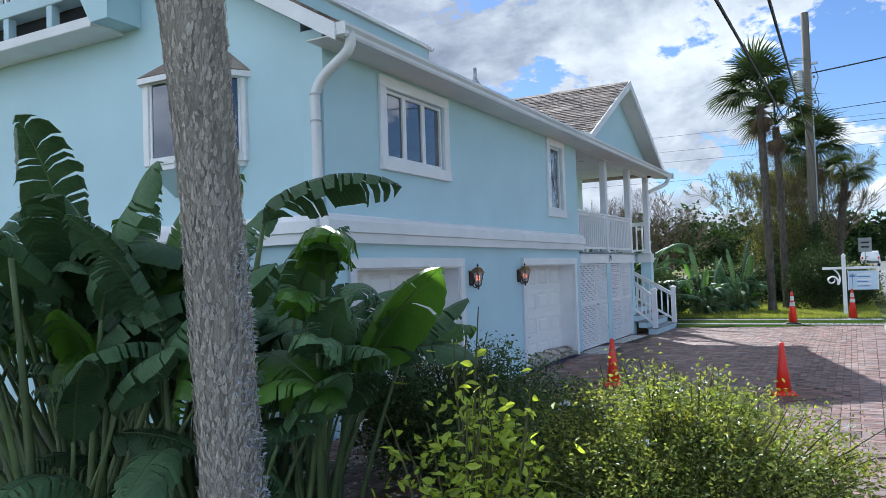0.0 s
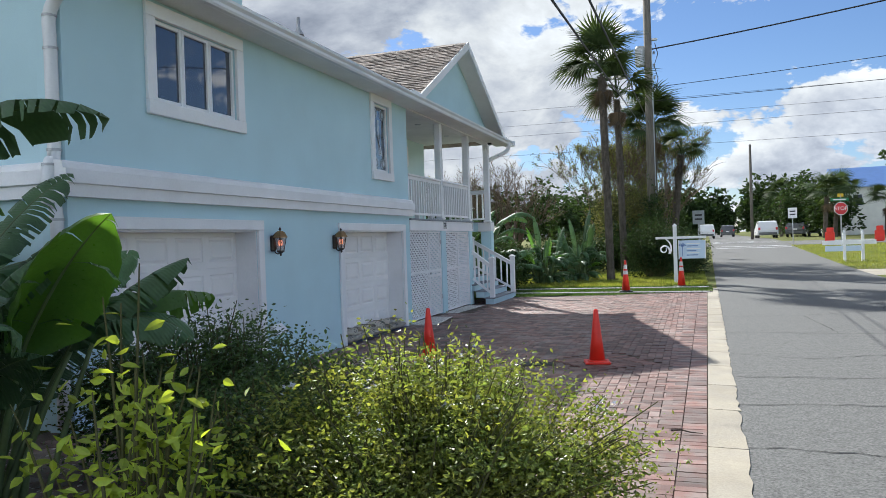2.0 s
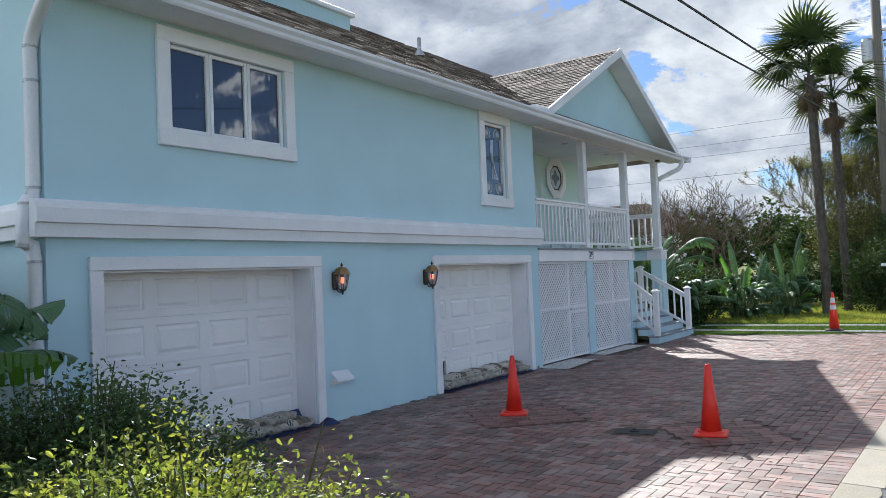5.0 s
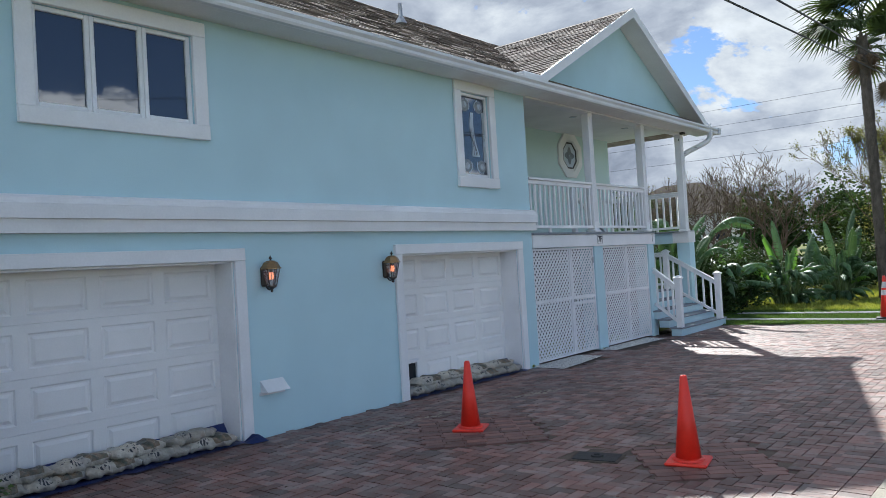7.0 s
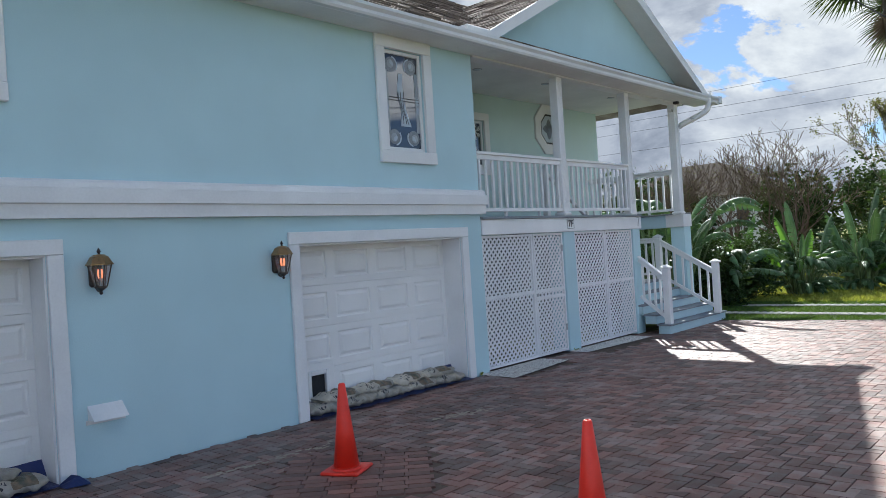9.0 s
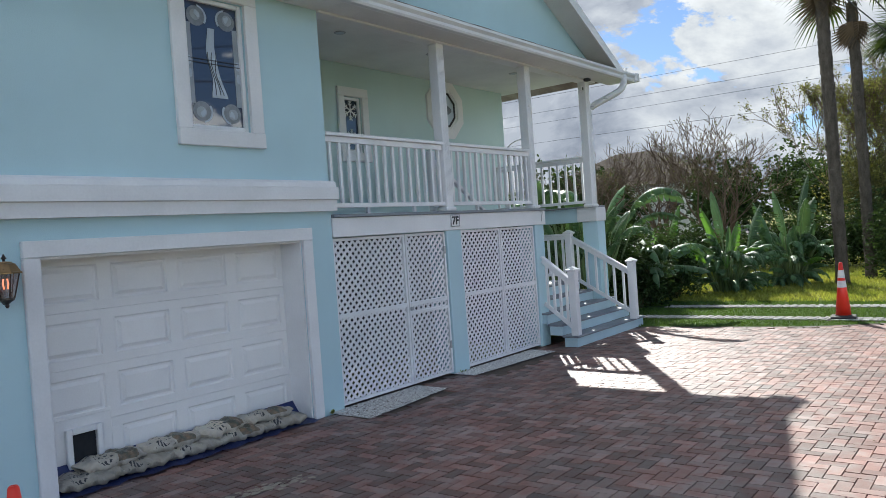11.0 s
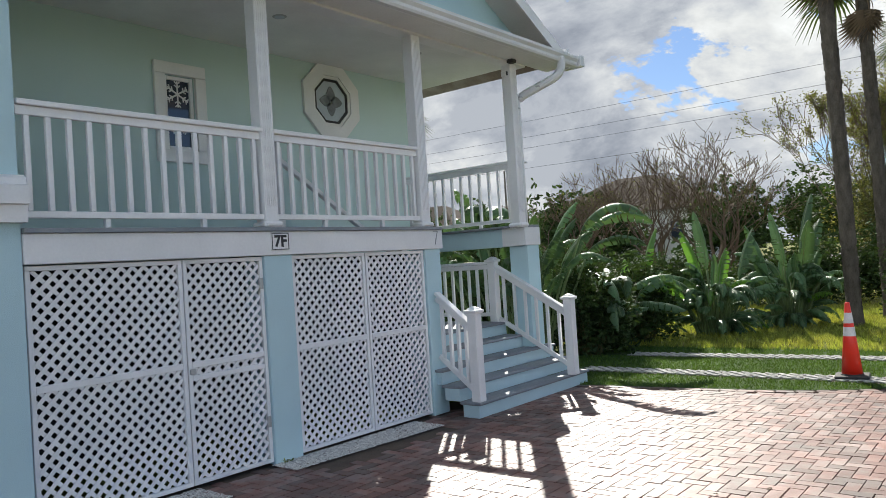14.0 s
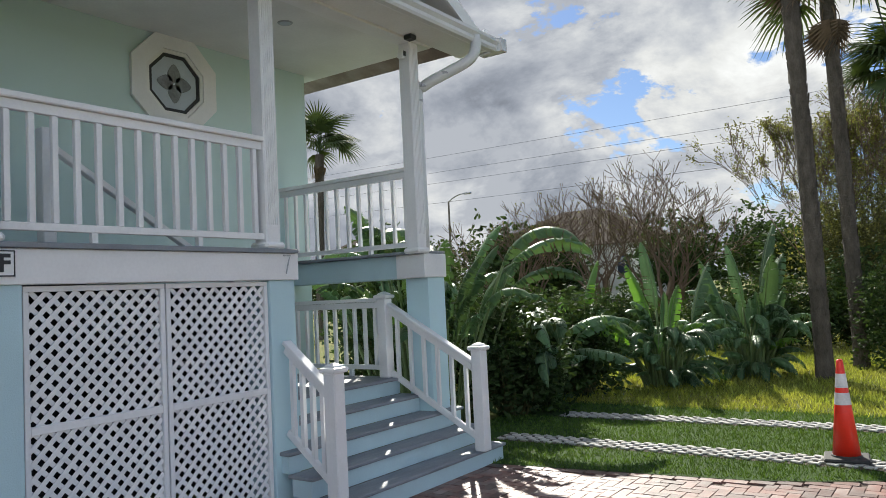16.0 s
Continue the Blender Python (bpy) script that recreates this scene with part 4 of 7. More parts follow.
def rise(y):
    """The land climbs gently beyond the garden."""
    t = min(max((y - 28.0) / 45.0, 0.0), 1.0)
    return 0.9 * t * t * (3 - 2 * t)


g = Build()
ys = [-1500, -200, -40, 0, 12, 22, 28, 33, 38, 44, 50, 57, 64, 72, 90, 160, 400, 1500]
for a, b in zip(ys, ys[1:]):
    g.quad((-1500, a, rise(a) - 0.02), (1500, a, rise(a) - 0.02), (1500, b, rise(b) - 0.02), (-1500, b, rise(b) - 0.02))
tagged(part("ground", g, M["lawn"]), "grassy ground that reaches the horizon", "ground", kind="structure")
road = Build()
ys = [-60, -30, -10, -4, 0, 4, 8, 12, 16, 20, 24, 28, 33, 38, 44, 50, 57, 64, 72, 90, 160, 400]
for a, b in zip(ys, ys[1:]):
    xa, xb = kerb_x(a) + 0.28, kerb_x(b) + 0.28
    road.quad((xa, a, rise(a) - 0.004), (xa + 5.2, a, rise(a) - 0.004), (xb + 5.2, b, rise(b) - 0.004), (xb, b, rise(b) - 0.004))
for x0, x1 in ((7.05, 90), (-60, 1.72)):
    road.quad((x0, 57, rise(57) - 0.004), (x1, 57, rise(57) - 0.004), (x1, 64, rise(64) - 0.004), (x0, 64, rise(64) - 0.004))
tagged(part("road", road, M["asphalt"]), "worn grey asphalt road with fine cracks", "road", kind="structure")


def crack(points, w=0.014):
    """A thin jagged crack lying on the road."""
    b, prev = Build(), None
    for p, q in zip(points, points[1:]):
        p, q = Vector(p), Vector(q)
        n = max(2, int((q - p).length / 0.12))
        for i in range(n):
            c = p.lerp(q, (i + 1) / n) + Vector((R(-0.03, 0.03), R(-0.04, 0.04), 0))
            s = prev if prev is not None else p
            d = (c - s).normalized()
            k = Vector((-d.y, d.x, 0)) * w * R(0.3, 0.8)
            b.quad(s - k, c - k, c + k, s + k)
            prev = c
    return b


for k, pts in enumerate(([(0.95, 12.0), (2.0, 11.6), (3.4, 12.2), (6.0, 11.9)], [(1.0, 16.6), (2.6, 17.0), (4.2, 17.9), (4.6, 20.0)], [(0.9, 8.7), (2.5, 8.9), (5.9, 8.4)],
                         [(1.0, 14.3), (3.0, 14.2), (6.0, 14.6)], [(1.1, 19.5), (6.2, 19.3)], [(0.95, 10.2), (3.8, 10.35)], [(2.6, 17.0), (2.8, 14.2)], [(0.9, 7.2), (5.0, 7.0)], [(1.1, 22.6), (6.3, 22.9)])):
    tagged(part("crack", crack([(x, y, 0.0005 + 0.0004 * (k % 3)) for x, y in pts]), M["crack"]), "thin dark crack in the asphalt road", "crack", kind="structure")

# pale concrete edge between driveway and road, cast in lengths with a broken outer edge
kerb = thing("kerb", pose(0, 0, 0), "pale worn concrete edging between driveway and road", "kerb", kind="structure")
y = 4.4
while y < 23.6:
    ln = R(1.05, 1.5)
    top = []
    n = 7
    for i in range(n + 1):
        yy = y + 0.008 + (ln - 0.016) * i / n
        top.append((kerb_x(yy) + 0.015, yy, 0.012))
    outer = []
    for i in range(n, -1, -1):
        yy = y + 0.008 + (ln - 0.016) * i / n
        outer.append((kerb_x(yy) + 0.29 + R(-0.018, 0.02), yy, 0.004))
    b = Build()
    k = n + 1
    b.add(top + outer + [(p[0], p[1], -0.03) for p in top + outer], [(i, i + 1, 2 * k - 2 - i, 2 * k - 1 - i)[::-1] for i in range(n)] + [(i, (i + 1) % (2 * k), 2 * k + (i + 1) % (2 * k), 2 * k + i) for i in range(2 * k)])
    part("kerb_length", b, M["kerb"], kerb)
    y += ln


def drive_end(x):
    """Curved far edge of the paving."""
    return 21.98 + 0.13 * (x + 4.1) + 0.45 * max(0.0, min(1.0, (x + 2.2) / 1.6)) ** 2


drive = thing("driveway", pose(0, 0, 0), "red and grey brick paver driveway laid in herringbone", "driveway", kind="structure")
part("sand_bed", Build().quad((WX - 0.35, 4.4, -0.013), (kerb_x(4.4) + 0.015, 4.4, -0.013), (kerb_x(23.1) + 0.015, 23.1, -0.013), (WX - 0.35, 21.9, -0.013)), M["sand"], drive)
soil = Build().quad((-14, -6, -0.013), (0.45, -6, -0.013), (0.5, 4.4, -0.013), (-14, 6.48, -0.013))
tagged(part("planting_bed", soil, M["soil"]), "dark mulch planting bed with leaf litter", "ground", kind="structure")
tagged(part("road_verge", Build().quad((0.45, -6, -0.006), (0.8, -6, -0.006), (0.86, 4.4, -0.006), (0.5, 4.4, -0.006)), M["concrete"]), "concrete strip beside the road", "pavement", kind="structure")

# ---- plants ----
def bezier(a, b, c, n):
    a, b, c = Vector(a), Vector(b), Vector(c)
    return [a * (1 - t) ** 2 + b * 2 * t * (1 - t) + c * t * t for t in [i / n for i in range(n + 1)]]


def paddle_leaf(rnd, blade, width, petiole, lean, bend, tear, kink=0.0, roll=0.0):
    """Giant bird-of-paradise leaf: a stalk and a blade torn between its veins. It leans towards +x."""
    n_p, n_b = 7, 22
    pts, tang, ang, p = [], [], lean * 0.5, Vector((0, 0, 0))
    steps = n_p + n_b
    for i in range(steps + 1):
        pts.append(p.copy())
        d = Vector((math.sin(ang), 0, math.cos(ang)))
        tang.append(d)
        ds = petiole / n_p if i < n_p else blade / n_b
        s = (i + 0.5) / steps
        ang += (lean * 0.5 / n_p if i < n_p else kink / 3 + bend / n_b if i < n_p + 3 else bend / n_b * (0.4 + 1.2 * s))
        p = p + d * ds
    stalk = Build().tube(pts[:n_p + 1], [0.032 - 0.016 * i / n_p for i in range(n_p + 1)], 6)
    rib = Build().tube(pts[n_p:], [0.014 * (1 - 0.85 * i / n_b) for i in range(n_b + 1)], 5)
    stalk.add(rib.v, rib.f)
    leaf = Build()
    fold = rnd.uniform(0.15, 0.5)
    for side in (-1, 1):
        i = 0
        droop_run = 0.0
        while i < n_b:
            run = rnd.choice((1, 1, 2, 2, 3)) if rnd.random() < tear else rnd.choice((5, 7, 9))
            run = min(run, n_b - i)
            droop_run = rnd.uniform(-0.1, 0.45) * tear + rnd.uniform(0, 0.12)
            gap = rnd.uniform(0.10, 0.4) if tear > 0.3 else 0.05
            rows = []
            for k in range(run + 1):
                t = (i + k) / n_b
                prof = width * 0.5 * max(0.0, (min(1.0, t / 0.16) ** 0.55) * (1 - max(0.0, (t - 0.35) / 0.65) ** 2.3) ** 0.7)
                if t <= 0 or t >= 1:
                    prof = 0.004
                prof *= rnd.uniform(0.94, 1.04)
                j = n_p + i + k
                c, d = pts[j], tang[j]
                flat_up = Vector((-d.z, 0, d.x))
                turn = roll * t
                up = flat_up * math.cos(turn) - Vector((0, 1, 0)) * math.sin(turn)
                out_v = (Vector((0, 1, 0)) * math.cos(turn) + flat_up * math.sin(turn)) * side
                shift = 0.0
                if k == 0 and i > 0:
                    shift = gap
                elif k == run and i + run < n_b:
                    shift = -gap
                shift *= blade / n_b
                line = []
                for q in (0.0, 0.35, 0.7, 1.0):
                    a = fold - (fold + 0.55 + droop_run) * q * q
                    w = prof * q
                    pt = c + out_v * (w * math.cos(a * 0.9)) + up * (w * math.sin(a) * 0.9) + d * (q * prof * 0.35 + shift * q)
                    line.append(pt)
                rows.append(line)
            flat = [p for r in rows for p in r]
            faces = [(k * 4 + q, (k + 1) * 4 + q, (k + 1) * 4 + q + 1, k * 4 + q + 1) for k in range(run) for q in range(3)]
            leaf.add(flat, faces if side == 1 else [f[::-1] for f in faces])
            i += run
    return stalk, leaf


def paddle_meshes(seed, n, blade, width, petiole, tear, lean=(0.08, 0.6), bend=(0.3, 2.0), kink=(0.0, 0.0), roll=0.0):
    rnd = random.Random(seed)
    out = []
    for i in range(n):
        st, lf = paddle_leaf(rnd, blade * rnd.uniform(0.8, 1.15), width * rnd.uniform(0.85, 1.15), petiole * rnd.uniform(0.7, 1.15), rnd.uniform(*lean), rnd.uniform(*bend), tear * rnd.uniform(0.6, 1.4), rnd.uniform(*kink), rnd.gauss(0, roll))
        a, b = st.mesh("stalk", True), lf.mesh("leaf", True)
        out.append((a, b))
    return out


PADDLES_NEAR = paddle_meshes(3, 20, 1.05, 0.50, 1.62, 0.75, (0.06, 0.5), (0.2, 1.3), (0.0, 1.0), 0.8)
PADDLES_FAR = paddle_meshes(8, 10, 0.9, 0.32, 0.95, 1.3, kink=(0.0, 0.8), roll=0.7)
PADDLES_TALL = paddle_meshes(13, 12, 1.05, 0.34, 1.85, 1.5, (0.05, 0.45), (0.5, 1.9), (0.0, 0.6), 0.6)
PADDLES_CLUMP = paddle_meshes(14, 16, 0.80, 0.25, 0.92, 1.6, (0.08, 0.6), (0.8, 2.2), (0.0, 0.6), 0.7) + paddle_meshes(15, 2, 1.0, 0.32, 1.15, 0.8, (0.03, 0.12), (0.05, 0.3)) + paddle_meshes(16, 10, 0.55, 0.20, 0.35, 1.6, (0.3, 0.9), (0.8, 2.0), (0.0, 0.8), 0.7)
PADDLES_FAN = paddle_meshes(11, 6, 1.0, 0.38, 1.15, 0.85, (0.04, 0.25), (0.05, 0.5)) + paddle_meshes(12, 14, 0.75, 0.30, 0.5, 1.0, (0.25, 0.9), (0.6, 1.9))


def paddle_clump(x, y, z, n, seed, meshes, scale=1.0, spread=0.5, label="clump of giant bird-of-paradise with torn dark green leaves", young=0.12, tilt=0.35, aim=None):
    rnd = random.Random(seed)
    c = thing("bird_of_paradise", pose(x, y, z), label, "plant", group="bird-of-paradise clumps")
    for i in range(n):
        a = rnd.uniform(0, 360) if aim is None or rnd.random() < 0.45 else rnd.gauss(aim, 40)
        r = spread * math.sqrt(rnd.random())
        st, lf = rnd.choice(meshes)
        s = scale * rnd.uniform(0.62, 1.1)
        m = Matrix.Translation((r * math.cos(radians(a + rnd.uniform(-60, 60))), r * math.sin(radians(a)), -0.02)) @ Matrix.Rotation(radians(a), 4, "Z") @ Matrix.Rotation(radians(rnd.uniform(-8, 26) * tilt * 2), 4, "Y") @ Matrix.Rotation(radians(rnd.uniform(-25, 25)), 4, "Z") @ Matrix.Scale(s, 4)
        part("stalk", st, M["stalk"], c, at=m)
        lm = lf
        if rnd.random() < young:
            lm = lf.copy()
            lm.materials.clear()
            lm.materials.append(M["bopyoung"])
        part("leaf", lm, M["bop"], c, at=m)
    return c


def leaf_cloud(centres, n_leaf, size, rnd_seed, spread, droop=0.3, aspect=0.45):
    """Many small folded leaves about given twig ends, by numpy."""
    rs = np.random.RandomState(rnd_seed)
    c = np.asarray(centres)[rs.randint(0, len(centres), n_leaf)]
    c = c + rs.normal(0, 1, (n_leaf, 3)) * np.asarray(spread)
    d = rs.normal(0, 1, (n_leaf, 3))
    d[:, 2] = d[:, 2] * 0.6 - droop + 0.25
    d /= np.linalg.norm(d, axis=1)[:, None]
    s = np.cross(d, rs.normal(0, 1, (n_leaf, 3)))
    s /= np.linalg.norm(s, axis=1)[:, None] + 1e-6
    nrm = np.cross(d, s)
    ln = (size * rs.uniform(0.6, 1.25, n_leaf))[:, None]
    w, up = s * ln * aspect * 0.5, nrm * ln * 0.07
    v = np.stack([c, c + d * ln * 0.36 + w * 0.86 + up, c + d * ln * 0.7 + w + up, c + d * ln - up * 0.5, c + d * ln * 0.7 - w + up, c + d * ln * 0.36 - w * 0.86 + up], 1).reshape(-1, 3)
    me = bpy.data.meshes.new("foliage")
    k = np.arange(n_leaf)[:, None] * 6
    f = np.concatenate([k + np.array([[0, 1, 2, 3]]), k + np.array([[0, 3, 4, 5]])], 1).reshape(-1, 4)
    me.from_pydata(v.tolist(), [], f.tolist())
    me.update()
    return me


def bush(name, at, radius, height, n_leaf, size, mat, label, seed, twigs=60, aspect=0.45, flowers=0, lumps=14, fill=0.55, stem_mat=None, base=0.1, wild=0.0, droop=0.3):
    """A shrub: stems from the ground to lumps of twigs, leaves about the twig ends."""
    rnd = random.Random(seed)
    b = thing(name, pose(*at), label, "shrub")
    ends, stems = [], Build()
    lump = []
    for _ in range(lumps):
        a, r = rnd.uniform(0, math.tau), math.sqrt(rnd.random())
        lump.append((radius[0] * r * 0.8 * math.cos(a), radius[1] * r * 0.8 * math.sin(a), height * (1 - 0.45 * r * r) * rnd.uniform(0.72, 0.95), rnd.uniform(0.22, 0.42) * min(radius)))
    for i in range(twigs):
        x, y, z, r = lump[i % lumps]
        e = Vector((x + rnd.gauss(0, r * 0.5), y + rnd.gauss(0, r * 0.5), z + rnd.uniform(-r, r * 0.6) + (rnd.random() ** 3) * wild))
        s = Vector((e.x * 0.3 + rnd.uniform(-0.1, 0.1), e.y * 0.3 + rnd.uniform(-0.1, 0.1), 0))
        mid = s.lerp(e, 0.55) + Vector((rnd.uniform(-0.1, 0.1), rnd.uniform(-0.1, 0.1), 0.1))
        path = bezier(s, mid, e, 5)
        stems.tube(path, [0.011, 0.010, 0.009, 0.007, 0.005, 0.003], 4, False)
        for k in range(8):
            t = 1 - 0.62 * rnd.random() ** 1.3
            q = path[min(5, int(t * 5))]
            ends.append(q + Vector((rnd.gauss(0, r * 0.35), rnd.gauss(0, r * 0.35), rnd.gauss(0, r * 0.25))))
    ends = [e for e in ends if e.z > base]
    for _ in range(int(len(ends) * fill)):
        a, r = rnd.uniform(0, math.tau), math.sqrt(rnd.random()) * 0.95
        ends.append(Vector((radius[0] * r * math.cos(a), radius[1] * r * math.sin(a), rnd.uniform(base, height * (1 - 0.5 * r * r)))))
    part("branchwork", stems, stem_mat or M["stem"], b)
    sp = 0.055 if size < 0.08 else 0.09
    fo = part("foliage", leaf_cloud([tuple(e) for e in ends], n_leaf, size, seed, (sp, sp, sp), droop, aspect), mat, b)
    fo["kind"] = "stuff"
    if flowers:
        fl = Build()
        for _ in range(flowers):
            e = rnd.choice(ends[:len(ends) // 2])
            if e.z < height * 0.55:
                continue
            for _ in range(rnd.randint(5, 10)):
                c = e + Vector((rnd.gauss(0, 0.025), rnd.gauss(0, 0.025), 0.05 + rnd.gauss(0, 0.02)))
                n = Vector((rnd.gauss(0, 0.6), rnd.gauss(0, 0.6), 1)).normalized()
                u = n.orthogonal().normalized()
                w = n.cross(u)
                for k in range(5):
                    a = k * math.tau / 5
                    d0 = u * math.cos(a) + w * math.sin(a)
                    d1 = u * math.cos(a + 0.5) + w * math.sin(a + 0.5)
                    d2 = u * math.cos(a - 0.5) + w * math.sin(a - 0.5)
                    fl.add([c, c + d2 * 0.009, c + d0 * 0.015 + n * 0.002, c + d1 * 0.009], ((0, 1, 2, 3),))
        if fl.f:
            part("blossom", fl, M["flower"], b, "pale blue five-petalled flowers")["kind"] = "stuff"
    return b


def grow(rnd, b, ends, p, d, length, r, level, top, spread=0.6, keep=1.0):
    """Branch by branch, adding tubes to b and twig ends to ends."""
    q, path, radii = p.copy(), [p.copy()], [r]
    n = 4
    for i in range(n):
        d = (d + Vector((rnd.gauss(0, 0.12), rnd.gauss(0, 0.12), rnd.gauss(0.03, 0.08)))).normalized()
        q = q + d * length / n
        path.append(q.copy())
        radii.append(max(0.009, r * (1 - 0.42 * (i + 1) / n)))
    b.tube(path, radii, 6 if level < 2 else (4 if level < 3 else 3), False)
    if level >= top:
        ends.extend(path[2:])
        return
    for k in range(rnd.choice((2, 3, 3)) if level else rnd.choice((3, 4))):
        if rnd.random() > keep:
            continue
        nd = (d + Vector((rnd.gauss(0, spread), rnd.gauss(0, spread), rnd.gauss(0.15, spread * 0.5)))).normalized()
        start = path[-1]
        if k > 1:
            start = path[rnd.choice((2, 3))]
        grow(rnd, b, ends, start, nd, length * rnd.uniform(0.6, 0.85), radii[-1] * 0.75, level + 1, top, spread, keep)


def tree(at, height, seed, n_leaf, leaf, mat, label, trunks=1, top=4, spread=0.5, spread_leaf=0.16, r=0.1, bark="twig"):
    rnd = random.Random(seed)
    t = thing("tree", pose(*at), label, "tree")
    b, ends = Build(), []
    for k in range(trunks):
        d = Vector((rnd.gauss(0, 0.25 if trunks > 1 else 0.05), rnd.gauss(0, 0.25 if trunks > 1 else 0.05), 1)).normalized()
        grow(rnd, b, ends, Vector((rnd.uniform(-0.2, 0.2) * (trunks > 1), rnd.uniform(-0.2, 0.2) * (trunks > 1), -0.05)), d, height * 0.33, r, 0, top, spread)
    part("trunk", b, M[bark], t)
    if n_leaf:
        part("crown", leaf_cloud([tuple(e) for e in ends], n_leaf, leaf, seed, (spread_leaf,) * 3), mat, t)["kind"] = "stuff"
    return t


def fan_frond(rnd, stalk, fan, droop):
    """Fan-palm frond along +x: stalk, then narrow segments spread about the hub, tips hanging."""
    b = Build()
    path = bezier((0, 0, 0), (stalk * 0.5, 0, stalk * 0.35), (stalk, 0, stalk * 0.2 - droop * stalk * 0.4), 5)
    b.tube(path, [0.022, 0.02, 0.018, 0.016, 0.013, 0.01], 4, False)
    hub, d = path[-1], (path[-1] - path[-2]).normalized()
    up = Vector((-d.z, 0, d.x))
    for k in range(20):
        a = (k / 19 - 0.5) * 3.7
        ln = fan * (1 - 0.22 * abs(a) / 1.85) * rnd.uniform(0.9, 1.08)
        out_v = d * math.cos(a) + Vector((0, 1, 0)) * math.sin(a)
        sd = d * -math.sin(a) + Vector((0, 1, 0)) * math.cos(a)
        w = 0.034
        pts = []
        for q, ww in ((0.0, 0.3), (0.35, 1.0), (0.65, 0.8), (1.0, 0.05)):
            c = hub + out_v * ln * q + up * (0.12 * math.sin(q * 2.2) * ln) - Vector((0, 0, 1)) * (q ** 2.4) * ln * (0.38 + 0.25 * droop)
            pts += [c - sd * w * ww, c + sd * w * ww]
        b.add(pts, [(i * 2, i * 2 + 1, i * 2 + 3, i * 2 + 2) for i in range(3)])
    return b


FRONDS = [fan_frond(random.Random(40 + i), R(0.7, 1.0), R(0.85, 1.05), R(0.0, 0.9)).mesh("frond") for i in range(5)]
DRY = [fan_frond(random.Random(60 + i), 0.55, 0.7, 1.0).mesh("dry_frond") for i in range(2)]


def boots(b, rnd, path, r, pitch=0.16, n=7, size=0.10, proud=0.03):
    """Old leaf bases on a palm trunk, as tilted scales round it."""
    z = 0.0
    top = path[-1].z
    k = 0
    while z < top:
        t = z / top
        i = min(int(t * (len(path) - 1)), len(path) - 2)
        c = path[i].lerp(path[i + 1], t * (len(path) - 1) - i)
        for j in range(n):
            a = (j + 0.5 * (k % 2) + rnd.uniform(-0.2, 0.2)) * math.tau / n
            o, s = Vector((math.cos(a), math.sin(a), 0)), Vector((-math.sin(a), math.cos(a), 0))
            p = c + o * r * 0.96
            w, h = size * rnd.uniform(0.6, 1.1), size * rnd.uniform(0.8, 1.6)
            b.add([p - s * w * 0.5, p + s * w * 0.5, p + s * w * 0.3 + o * proud * rnd.uniform(0.5, 1.3) + Vector((0, 0, h)), p - s * w * 0.3 + o * proud * rnd.uniform(0.5, 1.3) + Vector((0, 0, h)), p + Vector((0, 0, h * 1.1))],
                  ((0, 1, 2, 3), (3, 2, 4), (1, 4, 2), (0, 3, 4)))
        z += pitch
        k += 1


def fan_palm(at, height, seed, n=26, lean=(0, 0), r=0.15, size=1.0, label="tall cabbage palm with a grey trunk and fan fronds", dry=6):
    rnd = random.Random(seed)
    t = thing("cabbage_palm", pose(*at), label, "palm tree", group="cabbage palms")
    path = bezier((0, 0, -0.05), (lean[0] * 0.3, lean[1] * 0.3, height * 0.5), (lean[0], lean[1], height), 16)
    tr = Build().tube(path, [r * (1.25 if i == 0 else 1.0 + 0.05 * math.sin(i * 1.7)) for i in range(17)], 14)
    boots(tr, rnd, path, r, 0.2, 6, 0.13, 0.018)
    part("trunk", tr, M["bark_far"], t, smooth=False)
    head = path[-1]
    for i in range(n):
        el = rnd.uniform(0, 82)
        m = Matrix.Translation(head + Vector((0, 0, 0.1 + el * 0.003))) @ Matrix.Rotation(radians(rnd.uniform(0, 360)), 4, "Z") @ Matrix.Rotation(radians(-el), 4, "Y") @ Matrix.Rotation(radians(rnd.uniform(-30, 30)), 4, "X") @ Matrix.Scale(size * rnd.uniform(0.8, 1.15), 4)
        part("frond", rnd.choice(FRONDS), M["frond"], t, at=m)
    for i in range(dry):
        m = Matrix.Translation(head + Vector((0, 0, -0.1))) @ Matrix.Rotation(radians(rnd.uniform(0, 360)), 4, "Z") @ Matrix.Rotation(radians(rnd.uniform(50, 80)), 4, "Y") @ Matrix.Scale(size * 0.8, 4)
        part("dry_frond", rnd.choice(DRY), M["dry"], t, at=m, label="brown hanging dead frond")
    return t


